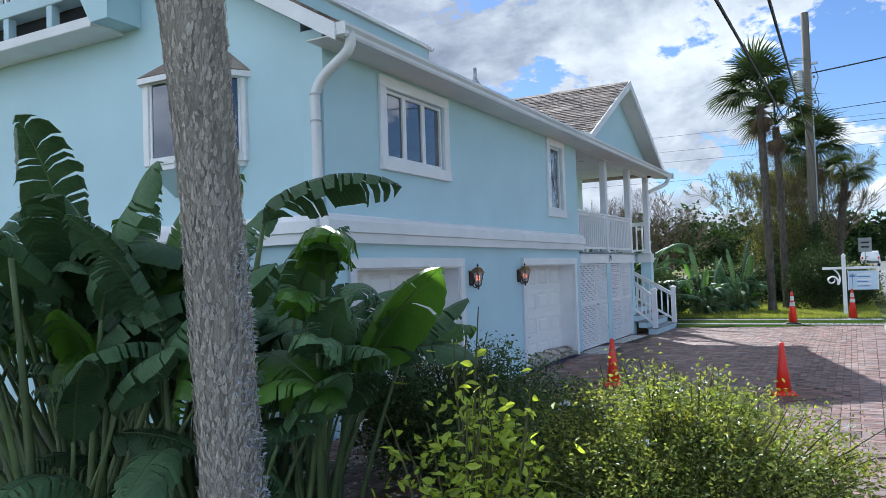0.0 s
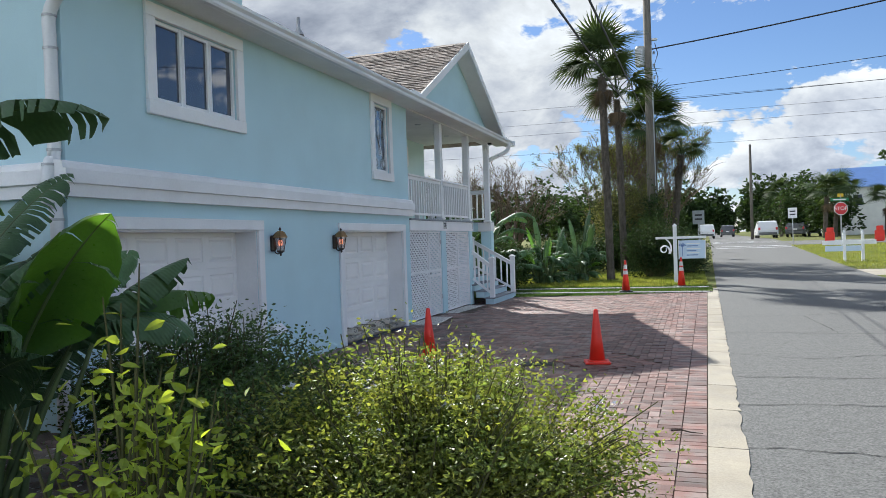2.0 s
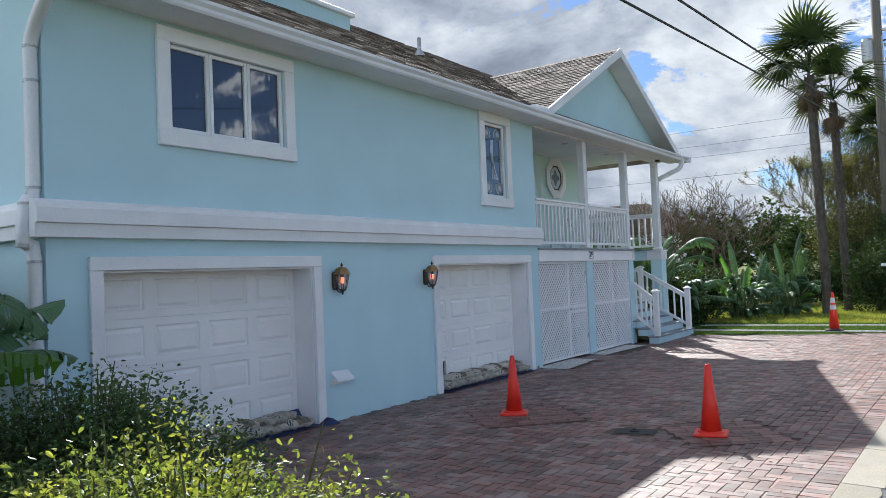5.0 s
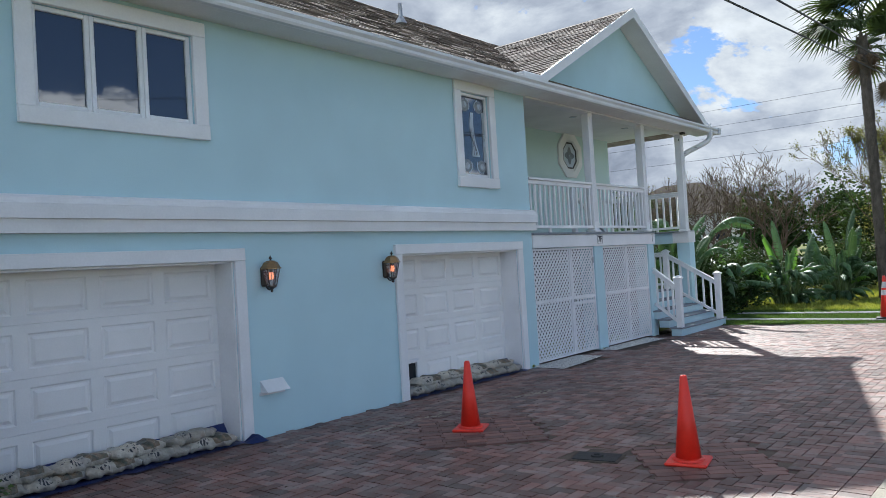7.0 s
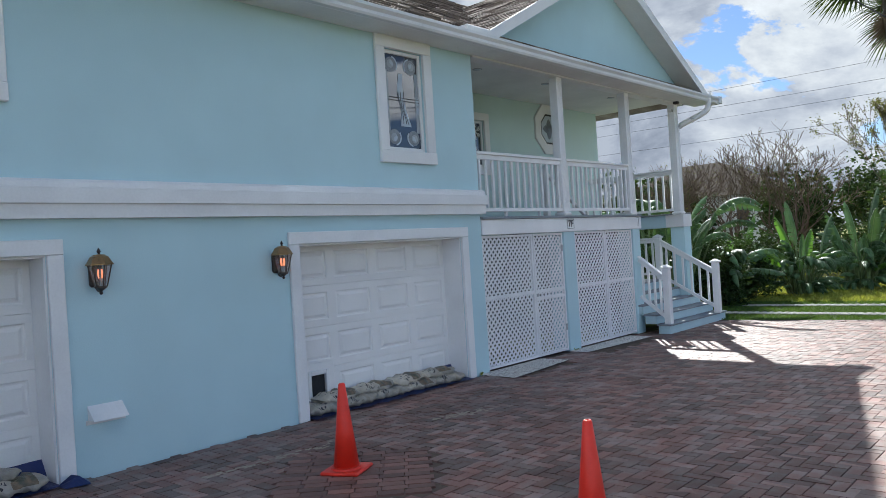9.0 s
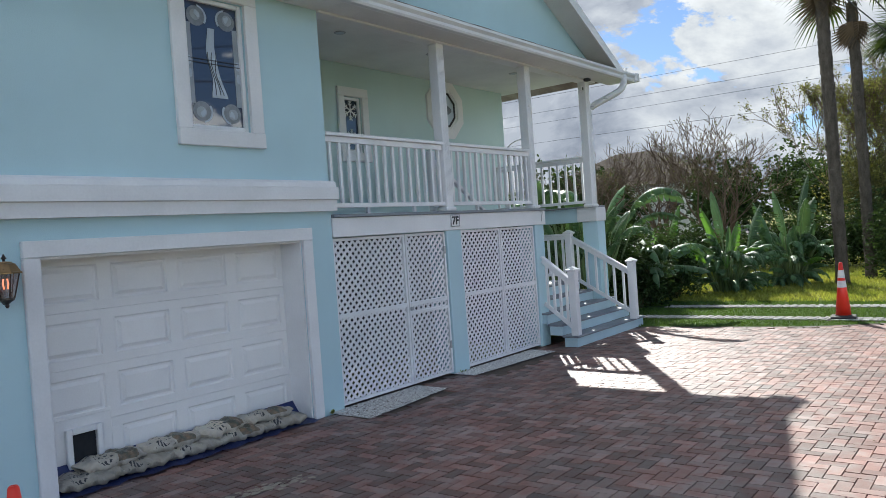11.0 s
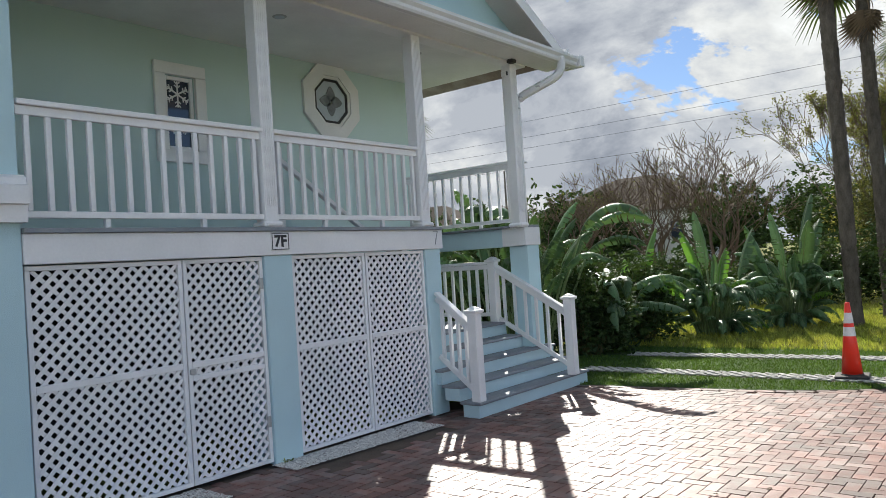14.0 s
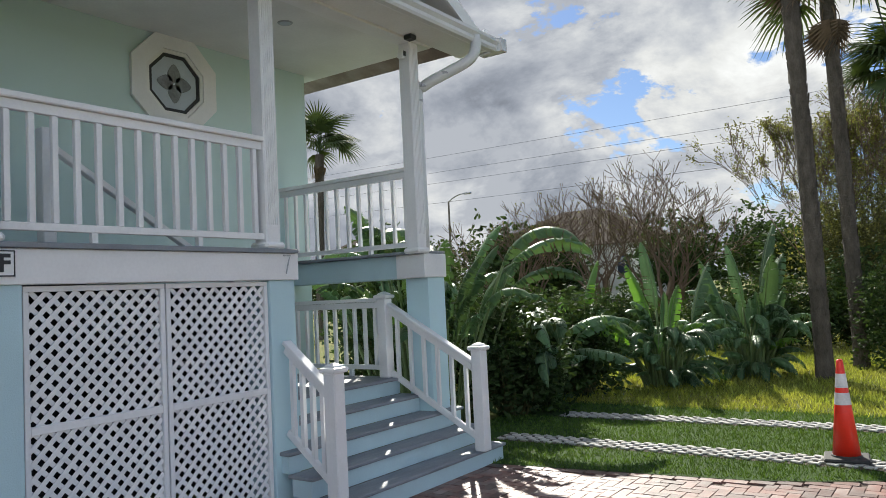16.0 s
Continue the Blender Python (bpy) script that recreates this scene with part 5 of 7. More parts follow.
# the palm trunk that the walk begins beside
def near_trunk():
    rnd = random.Random(5)
    t = thing("palm_trunk", pose(-1.99, 2.115, 0), "rough grey cabbage palm trunk with flaking bark", "palm tree")
    path = [Vector((-0.075 * i * 0.25 - 0.012 * math.sin(i * 0.55), -0.01 * i * 0.25, -0.05 + i * 0.25)) for i in range(27)]
    radii = [0.150 if i == 0 else 0.134 - 0.012 * math.exp(-((i - 9) / 2.5) ** 2) + 0.016 * math.exp(-((i - 13) / 2.5) ** 2) + 0.004 * math.sin(i * 0.9) for i in range(27)]
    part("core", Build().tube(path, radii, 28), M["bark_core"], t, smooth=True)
    fl = Build()
    for _ in range(9500):
        z = rnd.uniform(0.0, 6.2)
        i = min(int((z + 0.05) / 0.25), 25)
        c = path[i].lerp(path[i + 1], (z + 0.05) / 0.25 - i)
        a = rnd.uniform(0, math.tau)
        o, s = Vector((math.cos(a), math.sin(a), 0)), Vector((-math.sin(a), math.cos(a), 0))
        r = radii[i] - 0.004
        w, h = rnd.uniform(0.005, 0.012), rnd.uniform(0.025, 0.075)
        lift = rnd.uniform(0.006, 0.019)
        tw = rnd.uniform(-0.012, 0.012)
        p = c + o * r
        fl.add([p - s * w * 0.4, p + s * w * 0.4, p + s * (w + tw) + o * lift * 0.8 + Vector((0, 0, h * 0.55)), p - s * (w - tw) + o * lift * 0.8 + Vector((0, 0, h * 0.55)), p + s * (tw + w * 0.2) + o * lift + Vector((0, 0, h))],
               ((0, 1, 2, 3), (3, 2, 4)))
    f = part("flaking_bark", fl, M["bark"], t)
    f["kind"] = "stuff"
    moss = Build()
    for _ in range(500):
        z = rnd.uniform(0.6, 2.0)
        i = min(int((z + 0.05) / 0.25), 25)
        a = rnd.gauss(0.15, 0.35)
        o = Vector((math.cos(a), math.sin(a), 0))
        p = path[i] + o * (radii[i] + 0.004) + Vector((0, 0, z - path[i].z))
        d = Vector((rnd.gauss(0, 1), rnd.gauss(0, 1), rnd.gauss(0, 1))).normalized() * 0.016
        e = d.orthogonal().normalized() * 0.006
        moss.add([p, p + d * 0.6 + e, p + d + o * 0.012, p + d * 0.6 - e], ((0, 1, 2, 3),))
    part("lichen", moss, M["lead"], t, "pale grey lichen tufts")["kind"] = "stuff"
    head = path[-1]
    for i in range(22):
        el = rnd.uniform(-30, 75)
        m = Matrix.Translation(head) @ Matrix.Rotation(radians(rnd.uniform(0, 360)), 4, "Z") @ Matrix.Rotation(radians(-el), 4, "Y") @ Matrix.Scale(1.1, 4)
        part("frond", rnd.choice(FRONDS), M["frond"], t, at=m)


near_trunk()
for k, (x, y, n, s, sp, aim) in enumerate(((-3.3, 4.1, 22, 0.95, 0.3, -15), (-4.6, 4.3, 28, 1.16, 0.5, None), (-5.4, 3.9, 26, 1.14, 0.55, None), (-6.1, 4.7, 24, 1.15, 0.6, None), (-4.5, 3.0, 28, 1.06, 0.5, None), (-3.6, 3.5, 12, 0.8, 0.45, None), (-6.2, 3.2, 20, 1.12, 0.6, None), (-3.95, 4.5, 14, 1.08, 0.35, None))):
    paddle_clump(x, y, -0.013, n, 20 + k, PADDLES_NEAR, s, sp, aim=aim, tilt=0.16 if k == 0 else 0.32)
bush("lime_shrub", (-1.66, 3.52, -0.013), (0.62, 0.5), 1.45, 820, 0.082, M["lime"], "young shrub with bright lime-green leaves", 31, twigs=34, aspect=0.42, lumps=10, fill=0.05, wild=0.3)
bush("plumbago_hedge", (-0.80, 4.88, -0.01), (1.3, 1.05), 1.16, 64000, 0.032, M["plumbago"], "sunlit plumbago bush with pale blue flowers", 32, twigs=420, lumps=42, flowers=110, fill=0.22, wild=0.05)
# the next two bushes get their shade from the darker leaf colour
bush("plumbago_hedge", (-2.75, 5.75, -0.01), (1.35, 0.8), 1.24, 40000, 0.038, M["plumbago_shaded"], "shaded plumbago bush beside the garage", 33, twigs=330, lumps=34, flowers=8, fill=0.5, wild=0.14)
bush("plumbago_hedge", (-1.9, 4.9, -0.01), (0.75, 0.7), 0.9, 15000, 0.037, M["plumbago_shaded"], "shaded lower plumbago bush between larger ones", 34, twigs=140, lumps=16, flowers=6, fill=0.5, wild=0.12)

# garden beyond the paving
paddle_clump(-4.52, 28.0, 0, 110, 41, PADDLES_CLUMP, 1.08, 0.28, young=0.05, tilt=0.2)
paddle_clump(-3.5, 29.5, 0, 110, 42, PADDLES_CLUMP, 1.12, 0.28, young=0.05, tilt=0.2)
paddle_clump(-6.35, 23.95, 0, 62, 46, PADDLES_TALL, 1.06, 0.6, young=0.08, tilt=0.25)
paddle_clump(-5.75, 25.5, 0, 30, 47, PADDLES_FAR, 1.25, 0.4, young=0.1, tilt=0.3)
paddle_clump(-3.75, 3.1, -0.013, 10, 48, PADDLES_FAN[6:], 1.0, 0.4, tilt=0.3)
paddle_clump(-4.4, 3.9, -0.013, 9, 49, PADDLES_FAN[6:], 1.2, 0.4, tilt=0.3)
paddle_clump(-6.1, 27.7, 0, 18, 44, PADDLES_FAN, 1.1, 0.15, young=0.25, tilt=0.1)
bush("garden_shrub", (-5.6, 24.7, 0), (0.9, 0.9), 1.9, 6500, 0.11, M["hedge"], "leafy dark green shrub beside the porch", 51, twigs=90, lumps=14)
bush("garden_shrub", (-7.7, 24.6, 0), (1.2, 1.0), 2.9, 8000, 0.11, M["hedge"], "tall leafy dark green shrub behind the porch end", 58, twigs=110, lumps=18)
bush("garden_shrub", (-8.8, 26.8, 0), (1.4, 1.1), 2.8, 8000, 0.11, M["hedge"], "broad dark green shrub behind the house corner", 59, twigs=110, lumps=18)
bush("garden_shrub", (-5.5, 26.6, 0), (0.8, 0.8), 1.7, 4800, 0.11, M["hedge"], "leafy dark green shrub on the lawn edge", 52, twigs=90, lumps=14)
bush("garden_shrub", (-0.75, 30.9, 0.01), (1.35, 1.1), 2.5, 15000, 0.09, M["hedge"], "dense dark green hedge shrub behind the sign", 53, twigs=200, lumps=30)
bush("garden_shrub", (0.35, 33.0, 0.04), (0.9, 1.3), 2.0, 7000, 0.09, M["hedge"], "dark green roadside shrub", 54, twigs=120, lumps=20)
bush("vine", (-1.0, 35.6, 0.1), (0.8, 0.7), 4.3, 6000, 0.1, M["hedge"], "vine climbing the utility pole", 55, twigs=110, lumps=16, fill=0.2)
for k, (x, y, rx, h) in enumerate(((-7.6, 33.5, 2.0, 1.7), (-10.5, 35.0, 2.4, 1.8), (-4.6, 35.0, 1.9, 1.8), (-13.5, 37.0, 2.6, 2.0), (-2.4, 35.5, 1.3, 2.4), (-17.0, 38.0, 2.8, 2.1))):
    bush("back_hedge", (x, y, rise(y)), (rx, 1.2), h, 9000, 0.13, M["hedge"], "tall dark hedge behind the lawn", 60 + k, twigs=160, lumps=26)
bush("thicket", (-2.3, 37.2, rise(37.2)), (2.2, 1.5), 5.2, 15000, 0.09, M["sparse"], "tall brown-green thicket of fine twigs behind the palms", 57, twigs=420, lumps=36, fill=0.35, wild=0.6)
fan_palm((-2.3, 29.3, 0), 7.5, 71, 24, (-0.13, 0.0), 0.135, 1.12)
fan_palm((-1.95, 31.0, 0.01), 6.9, 72, 22, (-0.12, 0.2), 0.125, 1.0)
fan_palm((-1.1, 37.5, 0.13), 6.3, 73, 38, (0.0, 0.2), 0.2, 1.15, "dense dark cabbage palm behind the utility pole", 10)
fan_palm((-0.35, 40.0, 0.2), 5.3, 74, 16, (0.5, 0.2), 0.17, 0.95, "leaning cabbage palm beside the road", 3)
fan_palm((-22.1, 37.9, 0.1), 7.6, 75, 30, (0.1, 0.2), 0.18, 1.1, "tall cabbage palm behind the house", 5)
for k, (x, y, h, tr, nl, mat_name, lbl) in enumerate((
        (-2.9, 38.5, 6.5, 3, 19000, "sparse", "thin-leaved tree with many fine bare twigs"), (-1.7, 41.5, 6.7, 3, 19000, "sparse", "thin-leaved tree with many fine bare twigs"),
        (-8.6, 41.0, 5.6, 5, 500, "sparse", "nearly bare winter tree with fine twigs"), (-11.5, 42.0, 5.4, 5, 500, "sparse", "nearly bare winter tree with fine twigs"),
        (-14.5, 41.0, 5.2, 5, 500, "sparse", "nearly bare winter tree with fine twigs"), (-1.2, 42.5, 6.4, 4, 400, "sparse", "brown bare-twigged tree behind the palms"))):
    tree((x, y, rise(y)), h, 80 + k, nl, 0.075, M[mat_name], lbl, tr, 6 if k in (0, 1) else 5, 0.27 if k in (0, 1) else 0.5, 0.07, 0.1)
# far trees along the street and behind the garden
for k in range(26):
    rnd = random.Random(200 + k)
    if k < 14:
        x, y = (rnd.uniform(9.5, 34), rnd.uniform(70, 120)) if k % 2 else (rnd.uniform(-14, 0.2), rnd.uniform(62, 130))
    else:
        x, y = rnd.uniform(-55, -12), rnd.uniform(52, 75)
    bush("far_tree", (x, y, rise(y)), (rnd.uniform(2.6, 4.5), rnd.uniform(2.4, 3.4)), rnd.uniform(4.5, 7.5), 2600, 0.42, M["hedge"], "far dark green street tree", 210 + k, twigs=60, lumps=18, base=0.6)
for k in range(20):
    rnd = random.Random(260 + k)
    x, y = -24 + k * 3.6 + rnd.uniform(-1, 1), rnd.uniform(140, 190)
    if abs(x - 6.5) < 4.5:
        y = 215
    bush("far_tree", (x, y, rise(y)), (rnd.uniform(4, 6), 3.0), rnd.uniform(9.5, 14.5), 3000, 1.0, M["hedge"], "far dark green tree at the end of the street", 290 + k, twigs=40, lumps=18, base=0.6)
for k, (x, y, h) in enumerate(((11.2, 72, 3.4), (12.6, 76, 3.0), (14.2, 84, 4.0), (17.5, 80, 3.0), (10.2, 96, 4.5), (20.5, 74, 2.6))):
    fan_palm((x, y, rise(y)), h, 90 + k, 22, (0.2, 0), 0.18, 1.3, "far cabbage palm beside the cross street", 4)

# ---- things on and before the house ----
def wall_lantern(y, z):
    """Brass carriage lantern on a curled arm; the bulb behind smoky glass is on."""
    t = thing("wall_lantern", pose(WX, y, z), "brass carriage lantern with a lit bulb on the blue wall", "wall lamp", group="wall lanterns")
    part("back_plate", Build().lathe([(0.03, -0.12), (0.045, -0.1), (0.045, 0.08), (0.03, 0.1)], 10), M["bronze"], t, at=pose(0.018, 0, 0))
    part("arm", Build().tube(bezier((0.03, 0, -0.08), (0.06, 0, -0.19), (0.135, 0, -0.135), 8), 0.009, 6), M["bronze"], t)
    part("arm", Build().tube(bezier((0.03, 0, 0.09), (0.05, 0, 0.15), (0.10, 0, 0.10), 6), 0.007, 6), M["bronze"], t)
    c = (0.135, 0, 0)
    part("glass", Build().lathe([(0.05, -0.11), (0.092, 0.07)], 6, c), M["lampglass"], t, "clear smoky glass")
    bars = Build()
    for k in range(6):
        a = k * math.tau / 6
        bars.tube([(c[0] + 0.052 * math.cos(a), 0.052 * math.sin(a), -0.112), (c[0] + 0.095 * math.cos(a), 0.095 * math.sin(a), 0.072)], 0.005, 5)
    part("cage", bars, M["bronze"], t)
    part("lid", Build().lathe([(0.113, 0.066), (0.113, 0.076), (0.104, 0.082), (0.072, 0.138), (0.05, 0.147), (0.05, 0.153), (0.014, 0.158)], 6, c), M["brass"], t, "hipped polished brass lid")
    part("finial", Build().lathe([(0.012, 0.157), (0.008, 0.17), (0.02, 0.178), (0.012, 0.192), (0.003, 0.212)], 10, c), M["bronze"], t)
    part("base", Build().lathe([(0.006, -0.185), (0.016, -0.17), (0.01, -0.155), (0.03, -0.14), (0.052, -0.125), (0.052, -0.11)], 12, c), M["bronze"], t)
    part("socket", Build().lathe([(0.016, 0.03), (0.018, 0.035), (0.018, 0.066)], 10, c), M["bronze"], t)
    glow = Build()
    for k in range(4):
        a = k * math.tau / 4 + 0.4
        glow.tube([(c[0] + 0.018 * math.cos(a), 0.018 * math.sin(a), 0.03), (c[0] + 0.024 * math.cos(a), 0.024 * math.sin(a), -0.005), (c[0] + 0.017 * math.cos(a), 0.017 * math.sin(a), -0.045)], 0.006, 6)
    part("bulb", glow, M["bulb"], t, "glowing orange filament bulb", smooth=True)


wall_lantern(10.02, 1.72)
wall_lantern(11.89, 1.72)

vent = thing("vent_hood", pose(WX, 10.05, 0.5), "small white louvred dryer vent hood low on the wall", "vent")
part("hood", fix_normals(part("hood_tmp", Build().prism([(0.003, -0.15, -0.02), (0.13, -0.15, -0.02), (0.003, -0.15, 0.10)], (0, 0.3, 0)), M["trim"])).data, M["trim"], vent)
bpy.data.objects.remove(bpy.data.objects["hood_tmp"])
part("flange", Build().box((0.001, -0.17, -0.06), (0.012, 0.17, -0.022), 0.003), M["trim"], vent)


def octagon_window(y, z, r):
    """Octagonal window with a broad flat frame and a four-petalled leaded pane."""
    t = thing("octagon_window", pose(BACK, y, z), "white octagonal window with leaded petal-shaped glass", "window")

    def ring(r0, r1, x0, x1):
        b, n = Build(), 8
        pts = []
        for rr, x in ((r0, x0), (r0, x1), (r1, x1), (r1, x0)):
            pts += [(x, rr * math.cos((k + 0.5) * math.tau / n), rr * math.sin((k + 0.5) * math.tau / n)) for k in range(n)]
        return b.add(pts, [(j * n + k, j * n + (k + 1) % n, ((j + 1) % 4) * n + (k + 1) % n, ((j + 1) % 4) * n + k) for j in range(4) for k in range(n)])

    fix_normals(part("casing", ring(r * 0.68, r, 0.002, 0.045), M["trim"], t))
    fix_normals(part("sash", ring(r * 0.60, r * 0.675, 0.002, 0.03), M["soffit"], t))
    fix_normals(part("lead_border", ring(r * 0.53, r * 0.598, 0.004, 0.018), M["black"], t))
    part("pane", Build().prism([(0.003, r * 0.6 * math.cos((k + 0.5) * math.tau / 8), r * 0.6 * math.sin((k + 0.5) * math.tau / 8)) for k in range(8)], (0.005, 0, 0)), M["frosted"], t)
    for k in range(4):
        a = k * math.tau / 4
        pts = []
        for i in range(12):
            q = i * math.tau / 12
            u, v = 0.11 + 0.1 * math.cos(q), 0.055 * math.sin(q) * (1.4 - 0.6 * math.cos(q))
            pts.append((0.009, u * math.cos(a) - v * math.sin(a), u * math.sin(a) + v * math.cos(a)))
        part("petal", Build().prism(pts, (0.004, 0, 0)), M["gem"], t, "dark smoky glass petal")


octagon_window(20.32, 4.07, 0.555)


def window_art():
    """Frosted scrolls and a tall plain wavy column in the stained glass panel; a snowflake in the porch window."""
    x = 0.0
    y0, y1, z0, z1 = W2[0] + 0.045, W2[1] - 0.045, W2[2] + 0.055, W2[3] - 0.045
    def flat(name, pts, mat, lift):
        return part(name, Build().prism([(lift, y, z) for y, z in pts], (0.003, 0, 0)), mat, win2)
    xx = -0.042
    cx = (y0 + y1) / 2
    # plain wavy column
    left, right = [], []
    for i in range(15):
        t = i / 14
        w = 0.035 + 0.05 * (1 - t) ** 1.5 * (0.6 + 0.4 * math.cos(t * 9))
        c = cx - 0.02 + 0.06 * (1 - t) ** 3 + 0.015 * math.sin(t * 7)
        left.append((c - w, z0 + 0.27 + t * 0.66))
        right.append((c + w * 1.15, z0 + 0.27 + t * 0.66))
    flat("frosted_column", left + right[::-1], M["frosted"], xx)
    for k in range(3):
        b = Build()
        for i in range(10):
            t0, t1 = i / 10, (i + 1) / 10
            f = lambda t: (cx - 0.05 + 0.035 * k + 0.05 * (1 - t) ** 2 + 0.02 * math.sin(t * 5 + k), z0 + 0.30 + t * 0.4)
            b.bar((xx + 0.005, *f(t0)), (xx + 0.005, *f(t1)), 0.004, 0.005, 0, (0, 1, 0))
        part("lead_line", b, M["black"], win2)
    for sy in (-1, 1):
        for sz, zc in ((-1, z0 + 0.13), (1, z1 - 0.13)):
            yc = cx + sy * 0.17
            for rr, off, mat_name in ((0.10, 0.0, "gem"), (0.055, 0.03, "lead"), (0.03, 0.06, "frosted")):
                pts = [(yc + sy * off * 0.3 + rr * math.cos(a * math.tau / 16), zc + sz * off * 0.3 + rr * 0.95 * math.sin(a * math.tau / 16)) for a in range(16)]
                flat("scroll", pts if rr > 0.05 else [(p[0] - sy * 0.025, p[1] + 0.012 * sz * math.sin(p[0] * 90)) for p in pts], M[mat_name], xx + (0.0 if rr > 0.09 else 0.004 if rr > 0.05 else 0.008))
            pts = []
            for a in range(9):
                q = -0.6 + a * 0.25
                pts.append((yc - sy * 0.12 * math.cos(q), zc + 0.11 * math.sin(q) * sz))
            for a in range(8, -1, -1):
                q = -0.6 + a * 0.25
                pts.append((yc - sy * (0.12 - 0.035) * math.cos(q) - sy * 0.01, zc + 0.09 * math.sin(q) * sz))
            flat("scroll_leaf", pts, M["frosted"], xx)
        for z in (0.48, 0.60):
            c = [(cx + sy * 0.275 + 0.028 * math.cos(a * math.tau / 10), z0 + z + 0.045 * math.sin(a * math.tau / 10)) for a in range(10)]
            flat("bead", c, M["frosted"], xx)
        part("side_strip", Build().box((xx - 0.001, cx + sy * 0.295, z0 + 0.2), (xx + 0.002, cx + sy * 0.235, z1 - 0.2)), M["lead"], win2)
    for z in (0.62, 0.585):
        part("lead_line", Build().box((xx + 0.004, y0, z0 + z), (xx + 0.008, y1, z0 + z + 0.006)), M["black"], win2)
    for o in win2.children:
        if o.name.startswith("pane"):
            o.data.materials.clear()
            o.data.materials.append(M["artglass"])
    fx = -0.04
    for zc, s in ((3.86, 0.15), (3.47, 0.10)):
        for k in range(6):
            a = k * math.tau / 6 + math.pi / 6
            b = Build()
            d = Vector((0, math.cos(a), math.sin(a)))
            n = Vector((0, -math.sin(a), math.cos(a)))
            c = Vector((fx, 17.97, zc))
            b.bar(c, c + d * s, 0.004, s * 0.13, 0, n)
            for q in (0.5, 0.78):
                for sg in (-1, 1):
                    b.bar(c + d * s * q, c + d * s * (q + 0.2) + n * sg * s * 0.24, 0.004, s * 0.10, 0, n)
            part("snowflake_arm", b, M["signwhite"], win3, "white frosted snowflake arm")


window_art()

# number plate, hook, security camera, ceiling lights
plate = thing("number_plate", pose(WX + 0.016, 17.56, 2.025), "small white tile number plate reading 7F", "sign")
part("tile", Build().box((0.0005, -0.105, -0.085), (0.012, 0.105, 0.085), 0.004), M["signwhite"], plate)
for lo, hi in (((-0.098, 0.070), (0.098, 0.078)), ((-0.098, -0.078), (0.098, -0.070)), ((-0.098, -0.07), (-0.09, 0.07)), ((0.09, -0.07), (0.098, 0.07))):
    part("plate_border", Build().box((0.012, lo[0], lo[1]), (0.014, hi[0], hi[1])), M["black"], plate)
text_mesh("7F", 0.145, M["black"], plate, Matrix(((0, 0, 1, 0.014), (1, 0, 0, 0), (0, 1, 0, -0.003), (0, 0, 0, 1))), bold=0.005)
hook = thing("hook", pose(WX + 0.016, 19.84, 2.04), "small dark metal hook on the rim board", "hook")
part("wire", Build().tube([(0.002, -0.05, 0.06), (0.01, 0.02, 0.06), (0.012, 0.0, 0.02), (0.01, -0.03, -0.09)], 0.006, 5), M["steel"], hook)
for y in (16.6, 18.5, 20.8):
    l_ = thing("ceiling_light", pose(-5.75, y, 4.56), "small round recessed ceiling light", "ceiling light", group="porch ceiling lights")
    part("rim", Build().lathe([(0.075, -0.006), (0.08, 0.0), (0.08, 0.004)], 16), M["steel"], l_)
    part("lens", Build().lathe([(0.055, -0.009), (0.055, -0.0062)], 16), M["frosted"], l_)
cam_box = thing("security_camera", pose(WX - 0.06, 21.62, 4.22), "small black and white security camera on the porch post", "camera")
part("case", Build().box((-0.03, -0.05, -0.035), (0.05, 0.012, 0.045), 0.012), M["signwhite"], cam_box)
part("lens", Build().box((0.051, -0.04, -0.02), (0.056, 0.0, 0.035), 0.002), M["black"], cam_box)
floodlight = thing("bracket", pose(WX + 0.06, 21.55, 4.36), "dark plastic bracket under the porch beam", "bracket")
part("block", Build().box((0, -0.05, -0.03), (0.1, 0.05, 0.02), 0.01), M["black"], floodlight)
downpipe([(-4.34, 22.18, 4.44), (-4.34, 22.18, 4.30), (-4.40, 22.12, 4.17), (-4.62, 22.0, 4.05), (-4.84, 21.89, 3.93), (-4.90, 21.86, 3.78), (-4.90, 21.86, 2.2)], "white round downpipe curving from gutter to porch post", 0.058)
post_box = thing("mailbox", pose(BACK + 0.01, 16.05, 2.42), "small pale box on the porch wall", "box")
part("shell", Build().box((0, -0.07, 0), (0.06, 0.07, 0.2), 0.012), M["riser"], post_box)


